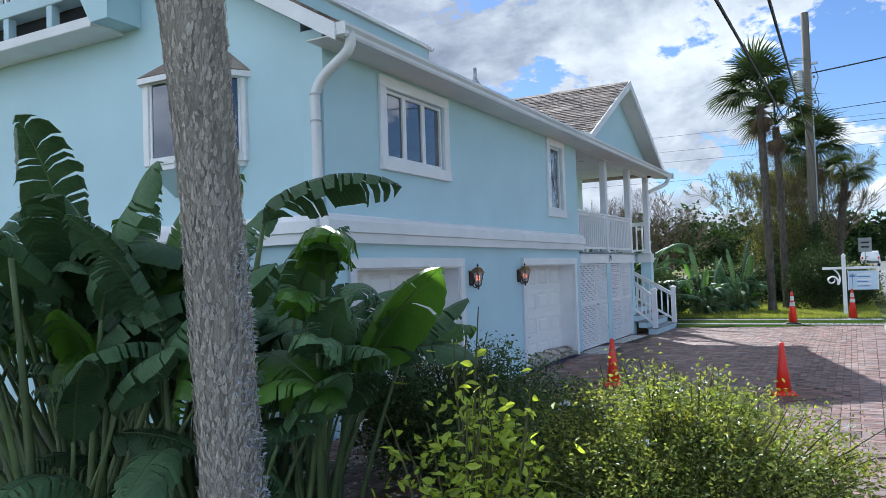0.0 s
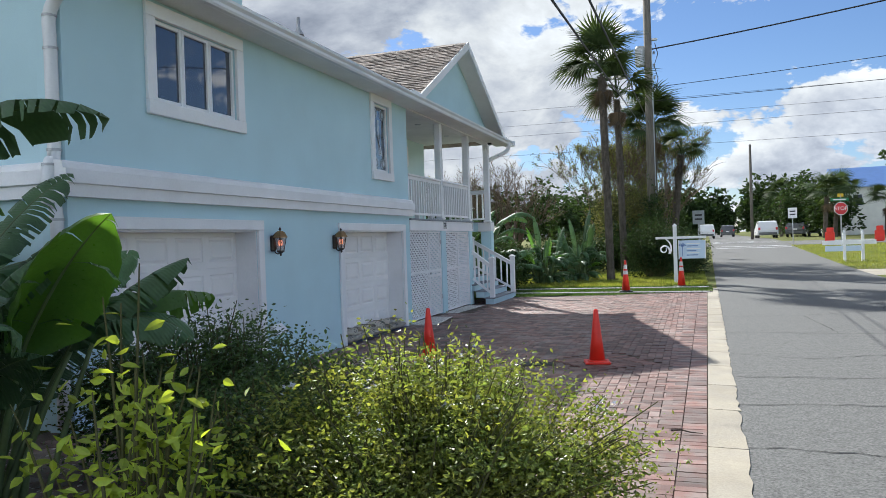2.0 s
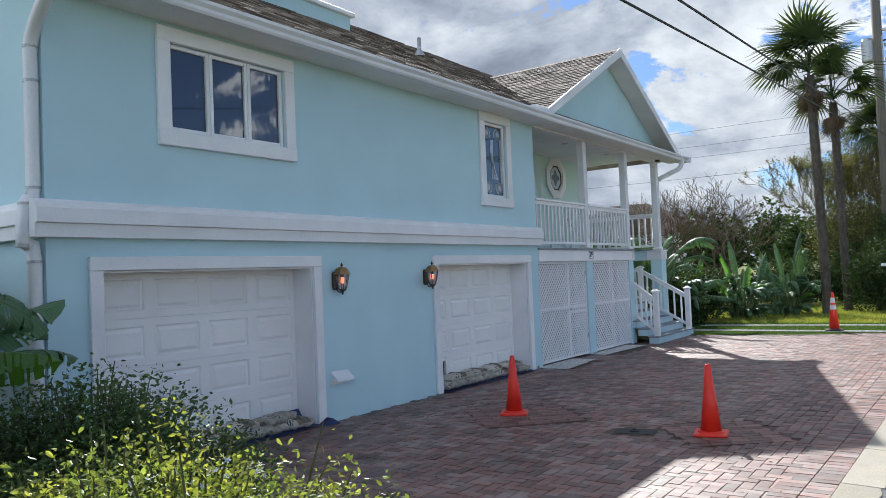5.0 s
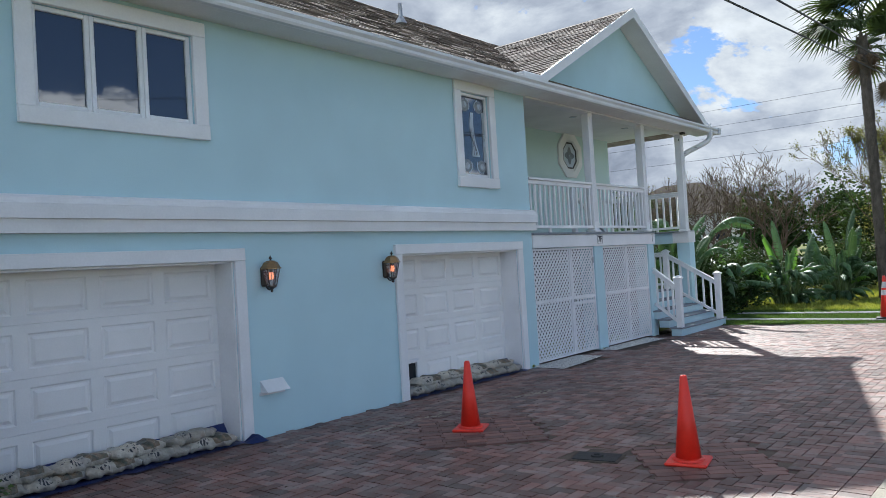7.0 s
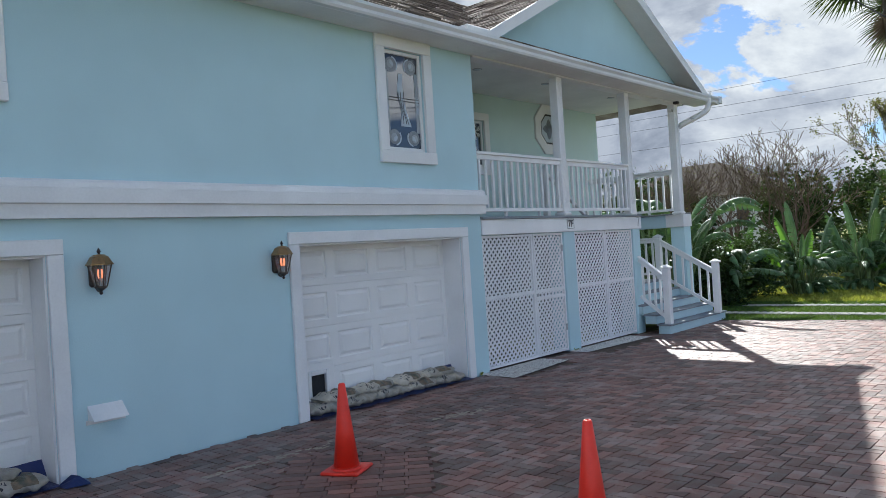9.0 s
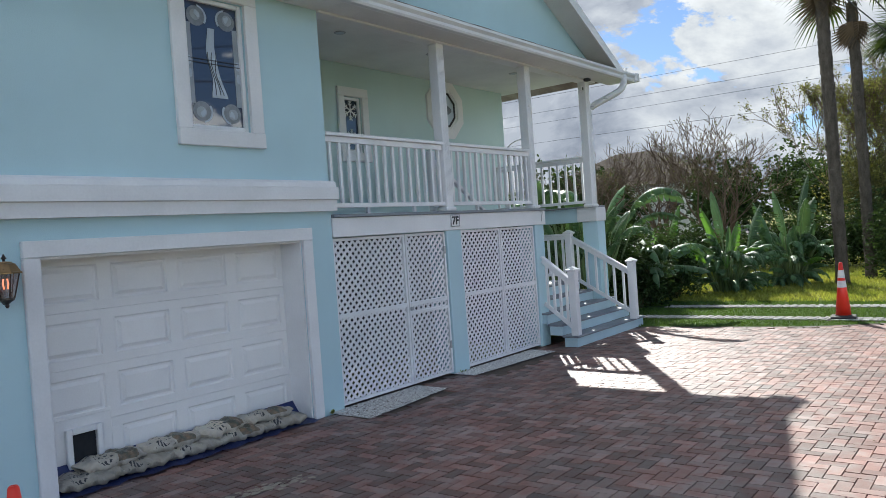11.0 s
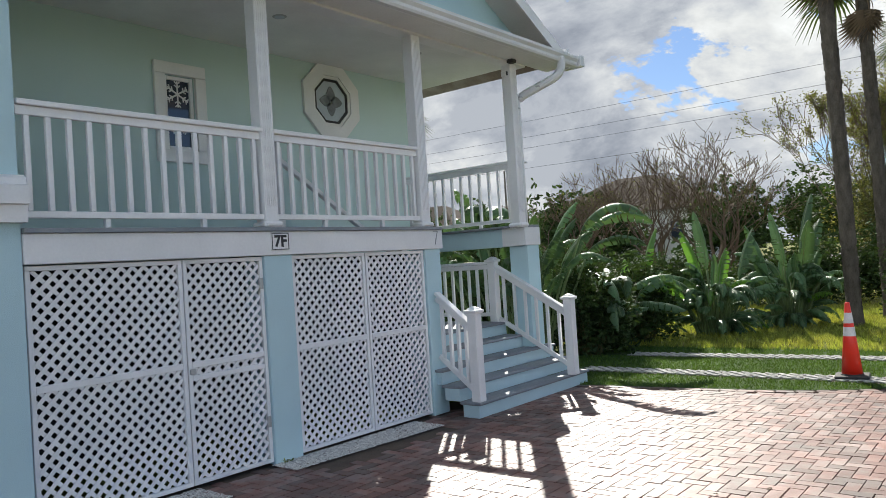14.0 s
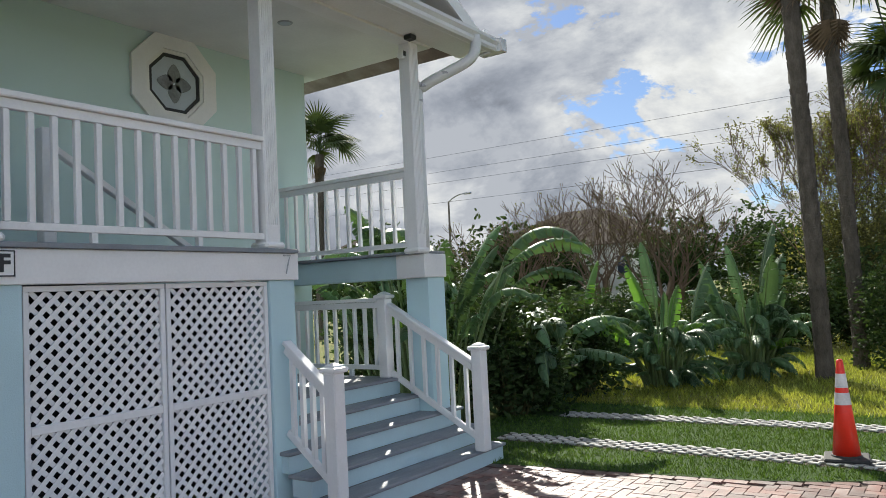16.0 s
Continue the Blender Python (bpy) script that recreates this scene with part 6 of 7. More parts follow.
# ---- traffic cones ----
def cone(x, y, bands, rz=0, z=0.0, h=0.71, label=""):
    c = thing("traffic_cone", pose(x, y, z, 0, 0, rz), label or ("orange traffic cone with two reflective bands and black base" if bands else "plain orange traffic cone on a square base"), "traffic cone", group="traffic cones")
    k = h / 0.71
    s = 0.165 if not bands else 0.19
    base = Build().box((-s, -s, 0.0), (s, s, 0.03), 0.012)
    base.lathe([(0.13, 0.028), (0.125, 0.045), (0.105, 0.05)], 20)
    part("base", base, M["conedark"] if bands else M["cone"], c)
    r0, r1 = 0.104 * (0.5 + 0.5 * k), 0.026
    def rad(z):
        return r0 + (r1 - r0) * (z - 0.04) / (h - 0.04)
    part("body", Build().lathe([(rad(0.04), 0.04), (rad(h * 0.5), h * 0.5), (rad(h) + 0.002, h - 0.012), (rad(h) - 0.006, h), (0.012, h), (0.012, h - 0.05)], 28), M["cone"], c, smooth=True)
    if bands:
        for a, b in ((0.55 * h, 0.67 * h), (0.72 * h, 0.86 * h)):
            part("reflective_band", Build().lathe([(rad(a) + 0.002, a), (rad(b) + 0.002, b), (rad(b) - 0.004, b), (rad(a) - 0.004, a)], 28), M["reflect"], c, smooth=False)
    return c


cone(-0.60, 10.95, False, 12)
cone(-3.01, 11.16, False, 25)
cone(-1.26, 23.28, True, 8, 0.03, 0.91)
cone(0.24, 25.45, True, 30, 0.008, 0.91)


# ---- sandbags ----
def sack_mesh(seed):
    rnd = random.Random(seed)
    n, m = 22, 14
    pts = []
    ph = [rnd.uniform(0, 6) for _ in range(4)]
    for i in range(n + 1):
        u = i / n * 2 - 1
        k = (1 - abs(u) ** 4.5) ** 0.5 if abs(u) < 1 else 0.0
        wid = 0.15 * (0.72 + 0.28 * k) if abs(u) < 0.99 else 0.12
        hgt = 0.054 * k + 0.006
        for j in range(m):
            a = j * math.tau / m
            cy, cz = math.copysign(abs(math.cos(a)) ** 0.7, math.cos(a)), math.copysign(abs(math.sin(a)) ** 0.8, math.sin(a))
            w = 0.014 * math.sin(u * 9 + ph[0] + a * 2) + 0.009 * math.sin(u * 17 + ph[1] - a * 3) + 0.005 * math.sin(u * 31 + ph[2] + a)
            pts.append((u * 0.27, cy * (wid + w), cz * (hgt + w * 0.8) + 0.056))
    faces = [(i * m + j, i * m + (j + 1) % m, (i + 1) * m + (j + 1) % m, (i + 1) * m + j) for i in range(n) for j in range(m)]
    faces += [tuple(range(m))[::-1], tuple(range(n * m, (n + 1) * m))]
    return Build().add(pts, faces).mesh("sack", True)


SACKS = [sack_mesh(300 + i) for i in range(5)]


def sack_material():
    """Crinkled white plastic with a printed olive panel and rows of dark unreadable print at one end."""
    m = material("sand_sack", (0.56, 0.52, 0.44), 0.36, 0.16, 5, 26, 0.9, second=(0.42, 0.35, 0.25), second_amount=0.5, random_tint=0.25, stain=0.35, bump_dist=0.02)
    nt = m.node_tree
    n, l = nt.nodes, nt.links
    bsdf = n["Principled BSDF"]
    plastic = bsdf.inputs["Base Color"].links[0].from_socket
    coord, sep, info = n.new("ShaderNodeTexCoord"), n.new("ShaderNodeSeparateXYZ"), n.new("ShaderNodeObjectInfo")
    l.new(coord.outputs["Object"], sep.inputs[0])
    wob = n.new("ShaderNodeTexNoise")
    wob.inputs["Scale"].default_value = 9.0
    l.new(coord.outputs["Object"], wob.inputs["Vector"])

    def calc(op, a, b):
        node = n.new("ShaderNodeMath")
        node.operation = op
        for i, v in enumerate((a, b)):
            if isinstance(v, (int, float)):
                node.inputs[i].default_value = v
            else:
                l.new(v, node.inputs[i])
        return node.outputs[0]

    def band(v, lo, hi):
        return calc("MULTIPLY", calc("GREATER_THAN", v, lo), calc("LESS_THAN", v, hi))

    def blend(fac, a, b):
        node = n.new("ShaderNodeMix")
        node.data_type = "RGBA"
        l.new(fac, node.inputs[0])
        l.new(a, node.inputs[6])
        if isinstance(b, tuple):
            node.inputs[7].default_value = (*b, 1)
        else:
            l.new(b, node.inputs[7])
        return node.outputs[2]

    along = calc("ADD", sep.outputs["X"], calc("MULTIPLY", calc("SUBTRACT", wob.outputs["Fac"], 0.5), 0.08))
    across = calc("ADD", sep.outputs["Y"], calc("MULTIPLY", along, 0.25))
    upper = calc("GREATER_THAN", sep.outputs["Z"], 0.058)
    panel = calc("MULTIPLY", band(along, 0.0, 0.19), calc("MULTIPLY", upper, calc("GREATER_THAN", info.outputs["Random"], 0.4)))
    ink = n.new("ShaderNodeTexNoise")
    ink.inputs["Scale"].default_value = 14.0
    l.new(coord.outputs["Object"], ink.inputs["Vector"])
    olive = n.new("ShaderNodeValToRGB")
    olive.color_ramp.elements[0].position, olive.color_ramp.elements[1].position = 0.4, 0.6
    olive.color_ramp.elements[0].color, olive.color_ramp.elements[1].color = (0.10, 0.105, 0.075, 1), (0.23, 0.16, 0.10, 1)
    l.new(ink.outputs["Fac"], olive.inputs[0])
    rows = calc("LESS_THAN", calc("FRACT", calc("MULTIPLY", across, 17.0), 0), 0.5)
    bars = calc("GREATER_THAN", calc("SINE", calc("ADD", calc("MULTIPLY", calc("ADD", along, calc("MULTIPLY", ink.outputs["Fac"], 0.03)), 210.0), calc("MULTIPLY", calc("FLOOR", calc("MULTIPLY", across, 17.0), 0), 2.3)), 0), -0.35)
    words = calc("GREATER_THAN", ink.outputs["Fac"], 0.48)
    text = calc("MULTIPLY", calc("MULTIPLY", rows, bars), calc("MULTIPLY", words, calc("MULTIPLY", upper, band(along, -0.2, -0.03))))
    col = blend(panel, plastic, olive.outputs[0])
    col = blend(text, col, (0.035, 0.035, 0.04))
    l.new(col, bsdf.inputs["Base Color"])
    return m


M["sack"] = sack_material()


def sandbag(x, y, z, rz, seed, tilt=0):
    rnd = random.Random(seed)
    t = thing("sandbag", pose(x, y, z, tilt, 0, rz), "printed plastic sandbag lying on blue tarpaulin", "sandbag", group="sandbags at the garage doors")
    part("sack", SACKS[seed % 5], M["sack"], t)
    return t


def sandbag_row(y0, y1, seed, x=WX - 0.09):
    tp = Build()
    n, m = 26, 7
    rnd = random.Random(seed)
    pts = [(x - 0.2 + 0.42 * j / m + (rnd.uniform(-0.03, 0.03) if j == m else 0), y0 + (y1 - y0) * i / n, 0.012 + rnd.uniform(0, 0.012) + (0.16 * (1 - j / 2) if j < 2 else 0)) for i in range(n + 1) for j in range(m + 1)]
    tp.add(pts, [(i * (m + 1) + j, (i + 1) * (m + 1) + j, (i + 1) * (m + 1) + j + 1, i * (m + 1) + j + 1) for i in range(n) for j in range(m)])
    tagged(part("tarpaulin", tp, M["tarp"], smooth=True), "crumpled dark blue tarpaulin under the sandbags", "tarpaulin")
    y, k = y0 + 0.28, 0
    while y < y1 - 0.2:
        sandbag(x + R(-0.02, 0.02), y, 0.02, 90 + R(-7, 7), seed + k)
        y += R(0.46, 0.52)
        k += 1
    y = y0 + 0.5
    while y < y1 - 0.3:
        sandbag(x - 0.05 + R(-0.03, 0.02), y, 0.098, 90 + R(-16, 16), seed + k, R(-10, 4))
        y += R(0.47, 0.56)
        k += 1


sandbag_row(G1[0] + 0.02, G1[1] - 0.02, 400)
sandbag_row(G2[0] + 0.02, G2[1] - 0.02, 440)
# loose end of tarpaulin past the frame
tb = Build()
tb.add([(WX + 0.06, 9.60, 0.01), (WX + 0.2, 9.62, 0.012), (WX + 0.24, 9.8, 0.012), (WX + 0.08, 9.84, 0.012), (WX + 0.1, 9.7, 0.09), (WX + 0.16, 9.74, 0.08)], ((0, 1, 5, 4), (1, 2, 5), (2, 3, 4, 5), (3, 0, 4)))
tagged(part("tarpaulin", tb, M["tarp"], smooth=True), "bunched blue tarpaulin end beside the door frame", "tarpaulin")

drain = thing("drain_cover", pose(-1.34, 10.78, 0.0, 0, 0, 12), "flat dark square drain cover set in the pavers", "drain cover", kind="structure")
part("plate", Build().box((-0.19, -0.125, 0.0), (0.19, 0.125, 0.006), 0.003), M["conedark"], drain)
part("rim", Build().box((-0.215, -0.15, -0.012), (0.215, 0.15, 0.0), 0.004), M["trunkdark"], drain)
part("lift_knob", Build().lathe([(0.055, 0.004), (0.05, 0.018), (0.03, 0.02), (0.02, 0.032), (0.001, 0.034)], 14), M["conedark"], drain)


# ---- hanging sign by the road ----
def hanging_sign(x, y, z):
    s = thing("hanging_sign", pose(x, y, z), "white wooden post sign with a hanging pale blue board and scroll", "sign")
    part("post", Build().box((-0.06, -0.06, -0.05), (0.06, 0.06, 2.1), 0.01), M["rail"], s)
    part("post_cap", Build().lathe([(0.1, 2.1), (0.1, 2.125), (0.02, 2.19)], 4), M["rail"], s)
    part("arm", Build().box((-0.62, -0.035, 1.68), (0.98, 0.035, 1.76), 0.008), M["rail"], s)
    b = part("board", Build().box((0.12, -0.015, 1.02), (0.94, 0.015, 1.62), 0.004), M["signblue"], s)
    part("board_edge", Build().box((0.10, -0.02, 1.0), (0.12, 0.02, 1.64)), M["rail"], b)
    part("board_edge", Build().box((0.94, -0.02, 1.0), (0.96, 0.02, 1.64)), M["rail"], b)
    for xx in (0.25, 0.8):
        part("hanger", Build().tube([(xx, 0, 1.62), (xx, 0, 1.68)], 0.006, 5), M["steel"], s)
    for k, (a, w) in enumerate(((1.50, 0.42), (1.42, 0.36), (1.33, 0.44), (1.26, 0.30), (1.19, 0.40), (1.12, 0.36))):
        part("print_bar", Build().box((0.36, -0.018, a), (0.36 + w, -0.0155, a + 0.03)), M["inkblue"] if k % 2 else M["signwhite"], b)
    for k in range(7):
        a = radians(20 + k * 23)
        part("print_leaf", Build().bar((0.23, -0.018, 1.42), (0.23 + 0.13 * math.cos(a), -0.018, 1.42 + 0.12 * math.sin(a)), 0.003, 0.02, 0, (-math.sin(a), 0, math.cos(a))), M["inkblue"], b)
    part("print_stem", Build().box((0.222, -0.018, 1.1), (0.238, -0.0155, 1.42)), M["inkblue"], b)
    pts = []
    for i in range(34):
        t = i / 33
        a = -0.5 + t * 7.2
        r = 0.19 * (1 - t * 0.72)
        pts.append((-0.34 + r * math.cos(a) * (0.9 if t < 0.4 else 1), 0, 1.28 + r * math.sin(a) * 1.0 + t * 0.08))
    part("scroll", Build().tube(pts, [0.035 - 0.02 * i / 33 for i in range(34)], 7), M["rail"], s, "white carved scroll")
    part("scroll_stem", Build().tube(bezier((-0.16, 0, 1.2), (-0.05, 0, 1.5), (-0.3, 0, 1.69), 8), 0.025, 6), M["rail"], s)
    return s


hanging_sign(0.04, 27.2, -0.2)


# ---- utility pole and wires ----
def utility_pole(x, y, z, h, r=0.17, arms=True):
    p = thing("utility_pole", pose(x, y, z), "tall weathered wooden utility pole with wires", "utility pole")
    part("pole", Build().tube([(0, 0, -0.1), (0, 0, h * 0.5), (0, 0, h)], [r, r * 0.88, r * 0.72], 14), M["pole"], p, smooth=True)
    if arms:
        part("transformer", Build().lathe([(0.2, h - 3.4), (0.22, h - 3.35), (0.22, h - 2.6), (0.18, h - 2.52)], 14, (-0.34, -0.05, 0)), M["steel"], p)
        part("bracket", Build().box((0.1, -0.05, h - 2.3), (0.42, 0.05, h - 2.2), 0.01), M["steel"], p)
        for k in range(4):
            part("insulator", Build().lathe([(0.03, 0), (0.055, 0.03), (0.035, 0.06), (0.055, 0.09), (0.03, 0.13)], 10, (0.25, 0.0, h - 2.9 - k * 0.55)), M["lead"], p)
        part("conduit", Build().tube([(0.16, -0.1, 0.1), (0.15, -0.1, h - 2.5)], 0.03, 8), M["lead"], p)
        part("loop_wire", Build().tube([(0.3, 0, h - 2.4), (0.42, -0.05, h - 2.9), (0.25, 0, h - 3.4), (0.4, 0, h - 4.0), (0.3, 0, h - 4.4)], 0.018, 5), M["wire"], p)
    return p


def wire(a, b, sag, r=0.012, n=18):
    a, b = Vector(a), Vector(b)
    pts = [a.lerp(b, i / n) - Vector((0, 0, sag * 4 * (i / n) * (1 - i / n))) for i in range(n + 1)]
    w = Build().tube([p - a for p in pts], r, 5)
    t = part("wire", w, M["wire"], at=Matrix.Translation(a))
    return tagged(t, "black overhead wire strung across the sky", "wire", group="overhead wires")


utility_pole(-1.08, 36.0, rise(36), 12.5, 0.22)
utility_pole(5.6, 74.0, rise(74), 8.5, 0.14, False)
utility_pole(-1.6, 70.0, rise(70), 7.5, 0.14, False)
for dx, dz in ((0.0, 0.0), (0.28, 0.05)):
    run = [(-0.25 - 0.028 * y + dx, y, 3.06 + 0.0886 * y + dz + 0.0045 * max(0.0, -y) ** 2) for y in range(36, -31, -3)]
    tagged(part("wire", Build().tube([(x - run[0][0], y - 36.0, z - run[0][2]) for x, y, z in run], 0.012, 5), M["wire"], at=Matrix.Translation(run[0])), "black overhead wire slung low along the street", "wire", group="overhead wires")
wire((-1.0, 36.0, 9.9), (30.0, 24.0, 12.0), 0.6, 0.03)
wire((-1.0, 36.0, 8.2), (40.0, 30.0, 10.5), 0.5, 0.014)
wire((-1.0, 36.0, 7.6), (40.0, 36.0, 9.5), 0.5, 0.012)
for z in (12.6, 11.3, 10.4, 8.75):
    wire((-75, 66 + z * 0.1, z + 1.0), (75, 60 + z * 0.1, z - 0.2), 0.5, 0.011, 24)
lamp_post = thing("street_lamp", pose(-34, 65, rise(65)), "far grey street lamp on a tall pole", "street lamp")
part("pole", Build().tube([(0, 0, 0), (0, 0, 8.2)], [0.12, 0.07], 8), M["pole"], lamp_post)
part("arm", Build().tube(bezier((0, 0, 8.1), (0.6, 0, 8.7), (1.7, 0, 8.65), 8), 0.05, 6), M["steel"], lamp_post)
part("lamp_head", Build().box((1.5, -0.13, 8.57), (2.2, 0.13, 8.72), 0.06), M["steel"], lamp_post)


twig = tagged(part("fallen_twig", Build().tube([(0, 0, 0.012), (0.08, 0.03, 0.02), (0.17, 0.02, 0.014), (0.26, 0.05, 0.012)], [0.008, 0.007, 0.006, 0.003], 5), M["trunkdark"], at=pose(0.42, 7.55, 0, 0, 0, -25)), "short dark fallen twig lying on the pavers", "twig")
rnd = random.Random(19)
for k in range(46):
    x, y = rnd.uniform(-4.5, 0.4), rnd.uniform(6.6, 21.5)
    lf = Build().add([(0, 0, 0), (0.018, 0.011, 0.006), (0.045, 0, 0.002), (0.018, -0.011, 0.007)], ((0, 1, 2), (0, 2, 3)))
    tagged(part("fallen_leaf", lf, M["dry"], at=pose(x, y, 0.004, 0, 0, rnd.uniform(0, 360))), "small dry brown leaf on the pavers", "leaf", group="fallen leaves")
for k in range(4):
    y = rnd.choice((10.9, 15.15, 17.5)) + rnd.uniform(-0.06, 0.06)
    w = Build()
    for q in range(12):
        a, h = rnd.uniform(0, 6.3), rnd.uniform(0.02, 0.05)
        d = Vector((math.cos(a), math.sin(a), 0)) * rnd.uniform(0.02, 0.05)
        sd = Vector((-math.sin(a), math.cos(a), 0)) * 0.006
        w.add([(0, 0, 0), d * 0.6 + sd + Vector((0, 0, h)), d + Vector((0, 0, h * 0.9)), d * 0.6 - sd + Vector((0, 0, h))], ((0, 1, 2, 3),))
    tagged(part("weed", w, M["plumbago"], at=pose(WX + 0.03, y, 0.0)), "tiny green weed at the foot of the wall", "weed", group="wall-foot weeds")

# ---- far street ----
def octagon(r, x, flip=1):
    return [(r * math.cos((k + 0.5) * math.tau / 8), x, r * math.sin((k + 0.5) * math.tau / 8)) for k in range(8)]


def stop_sign(x, y):
    s = thing("stop_sign", pose(x, y, rise(y), 0, 0, 6), "red octagonal stop sign with green street name plates", "sign")
    part("post", Build().box((-0.03, -0.02, -0.05), (0.03, 0.02, 3.2), 0.004), M["steel"], s)
    o = Matrix.Translation((0, -0.03, 2.35))
    part("rim", Build().prism(octagon(0.40, 0.0), (0, 0.008, 0)), M["signwhite"], s, at=o)
    part("face", Build().prism(octagon(0.37, -0.006), (0, 0.004, 0)), M["red"], s, at=o)
    text_mesh("STOP", 0.30, M["signwhite"], s, Matrix.Translation((0, -0.04, 2.35)) @ Matrix.Rotation(radians(90), 4, "X"))
    part("name_plate", Build().box((-0.55, -0.02, 2.80), (0.45, 0.0, 2.98), 0.004), M["signgreen"], s)
    part("print_bar", Build().box((-0.42, -0.026, 2.86), (0.3, -0.022, 2.92)), M["signwhite"], s)
    part("yellow_plate", Build().box((-0.16, -0.02, 3.05), (0.16, 0.0, 3.24), 0.004), M["signyellow"], s)


stop_sign(8.95, 51.0)


def post_sign(x, y, w, h, top, mat_name, label, rz=0):
    s = thing("street_sign", pose(x, y, rise(y), 0, 0, rz), label, "sign")
    part("post", Build().box((-0.03, -0.02, -0.05), (0.03, 0.02, top), 0.004), M["steel"], s)
    part("plate", Build().box((-w / 2, -0.035, top - h), (w / 2, -0.021, top), 0.004), M[mat_name], s)
    for k in range(2):
        part("print_bar", Build().box((-w * 0.3, -0.04, top - h * (0.4 + 0.3 * k)), (w * 0.3, -0.0355, top - h * (0.28 + 0.3 * k))), M["black"], s)


post_sign(0.9, 45.0, 0.62, 0.75, 2.6, "lead", "grey back of a roadside sign on a post")
post_sign(7.4, 60.5, 0.6, 0.75, 2.5, "signwhite", "white speed limit sign on a post")
post_sign(1.0, 52.0, 0.4, 0.45, 2.2, "signwhite", "small white roadside sign on a post")

brd = thing("fence_sign", pose(7.15, 39.5, rise(39.5)), "low white two-post board sign on the verge", "sign")
for xx in (0, 0.75):
    part("post", Build().box((xx - 0.06, -0.06, -0.05), (xx + 0.06, 0.06, 1.25), 0.01), M["rail"], brd)
    part("finial", Build().lathe([(0.07, 1.25), (0.09, 1.27), (0.02, 1.42)], 4, (xx, 0, 0)), M["rail"], brd)
part("board", Build().box((-0.9, -0.025, 0.75), (1.3, 0.025, 0.95), 0.005), M["rail"], brd)
part("lower_board", Build().box((-0.8, -0.025, 0.45), (0.7, 0.025, 0.7), 0.005), M["signblue"], brd)


def barrel(x, y):
    b = thing("orange_barrier", pose(x, y, rise(y)), "bright orange mesh barrier beside the cross street", "barrier", group="orange barriers")
    part("mesh_panel", Build().box((-0.3, -0.05, 0.0), (0.3, 0.05, 0.75), 0.04), M["cone"], b)
    part("flap", Build().box((-0.2, -0.07, 0.65), (0.24, 0.02, 1.05), 0.05), M["cone"], b)


barrel(9.4, 58.0)
barrel(12.6, 59.0)


def car(x, y, rz, mat_name, label, suv=True):
    """A car seen from far off: shaped body, glasshouse, wheels and lights."""
    c = thing("car", pose(x, y, rise(y), 0, 0, rz), label, "car", group="parked cars")
    L, W, H = 4.5, 1.84, 1.68 if suv else 1.45
    side = [(-2.2, 0.3), (-2.25, 0.75), (-2.18, 1.0), (-1.9, H - 0.08), (-1.6, H), (0.2, H), (0.95, 1.02), (2.0, 0.9), (2.22, 0.7), (2.22, 0.3)]
    b = Build()
    prof = []
    for yy, k in ((-W / 2, 0.0), (-W / 2 + 0.12, 1.0), (W / 2 - 0.12, 1.0), (W / 2, 0.0)):
        prof.append([(px, yy * (0.86 if (pz > 1.1) else 1.0), pz * (1.0 if k else 0.985)) for px, pz in side])
    n = len(side)
    b.add([p for row in prof for p in row], [(i * n + k, i * n + k + 1, (i + 1) * n + k + 1, (i + 1) * n + k) for i in range(3) for k in range(n - 1)] + [tuple(range(n))[::-1], tuple(range(3 * n, 4 * n)), (0, n, n + n - 1, n - 1)])
    fix_normals(part("body", b, M[mat_name], c, smooth=False))
    part("rear_window", Build().add([(-2.13, -0.62, 1.08), (-2.13, 0.62, 1.08), (-1.93, 0.56, H - 0.18), (-1.93, -0.56, H - 0.18)], ((0, 1, 2, 3),)), M["carglass"], c)
    for s in (-1, 1):
        part("side_window", Build().prism([(-1.75, s * 0.80, 1.05), (0.75, s * 0.80, 1.05), (0.15, s * 0.80, H - 0.14), (-1.6, s * 0.80, H - 0.14)], (0, s * 0.02, 0)), M["carglass"], c)
        part("tail_light", Build().box((-2.27, s * 0.86, 0.8), (-2.12, s * 0.68, 1.05), 0.02), M["red"], c)
        part("head_light", Build().box((2.1, s * 0.86, 0.68), (2.24, s * 0.6, 0.82), 0.02), M["signwhite"], c)
        for xx in (-1.35, 1.35):
            w = part("wheel", Build().lathe([(0.22, -0.11), (0.33, -0.1), (0.34, 0.0), (0.33, 0.1), (0.22, 0.11)], 18), M["tyre"], c, at=pose(xx, s * 0.82, 0.34, 90))
            part("rim", Build().lathe([(0.2, -0.115), (0.2, 0.115)], 14), M["steel"], w)
    part("bumper", Build().box((-2.32, -0.8, 0.35), (-2.2, 0.8, 0.58), 0.03), M["cargrey"], c)
    part("number_plate", Build().box((-2.27, -0.22, 0.72), (-2.255, 0.22, 0.86)), M["signwhite"], c)


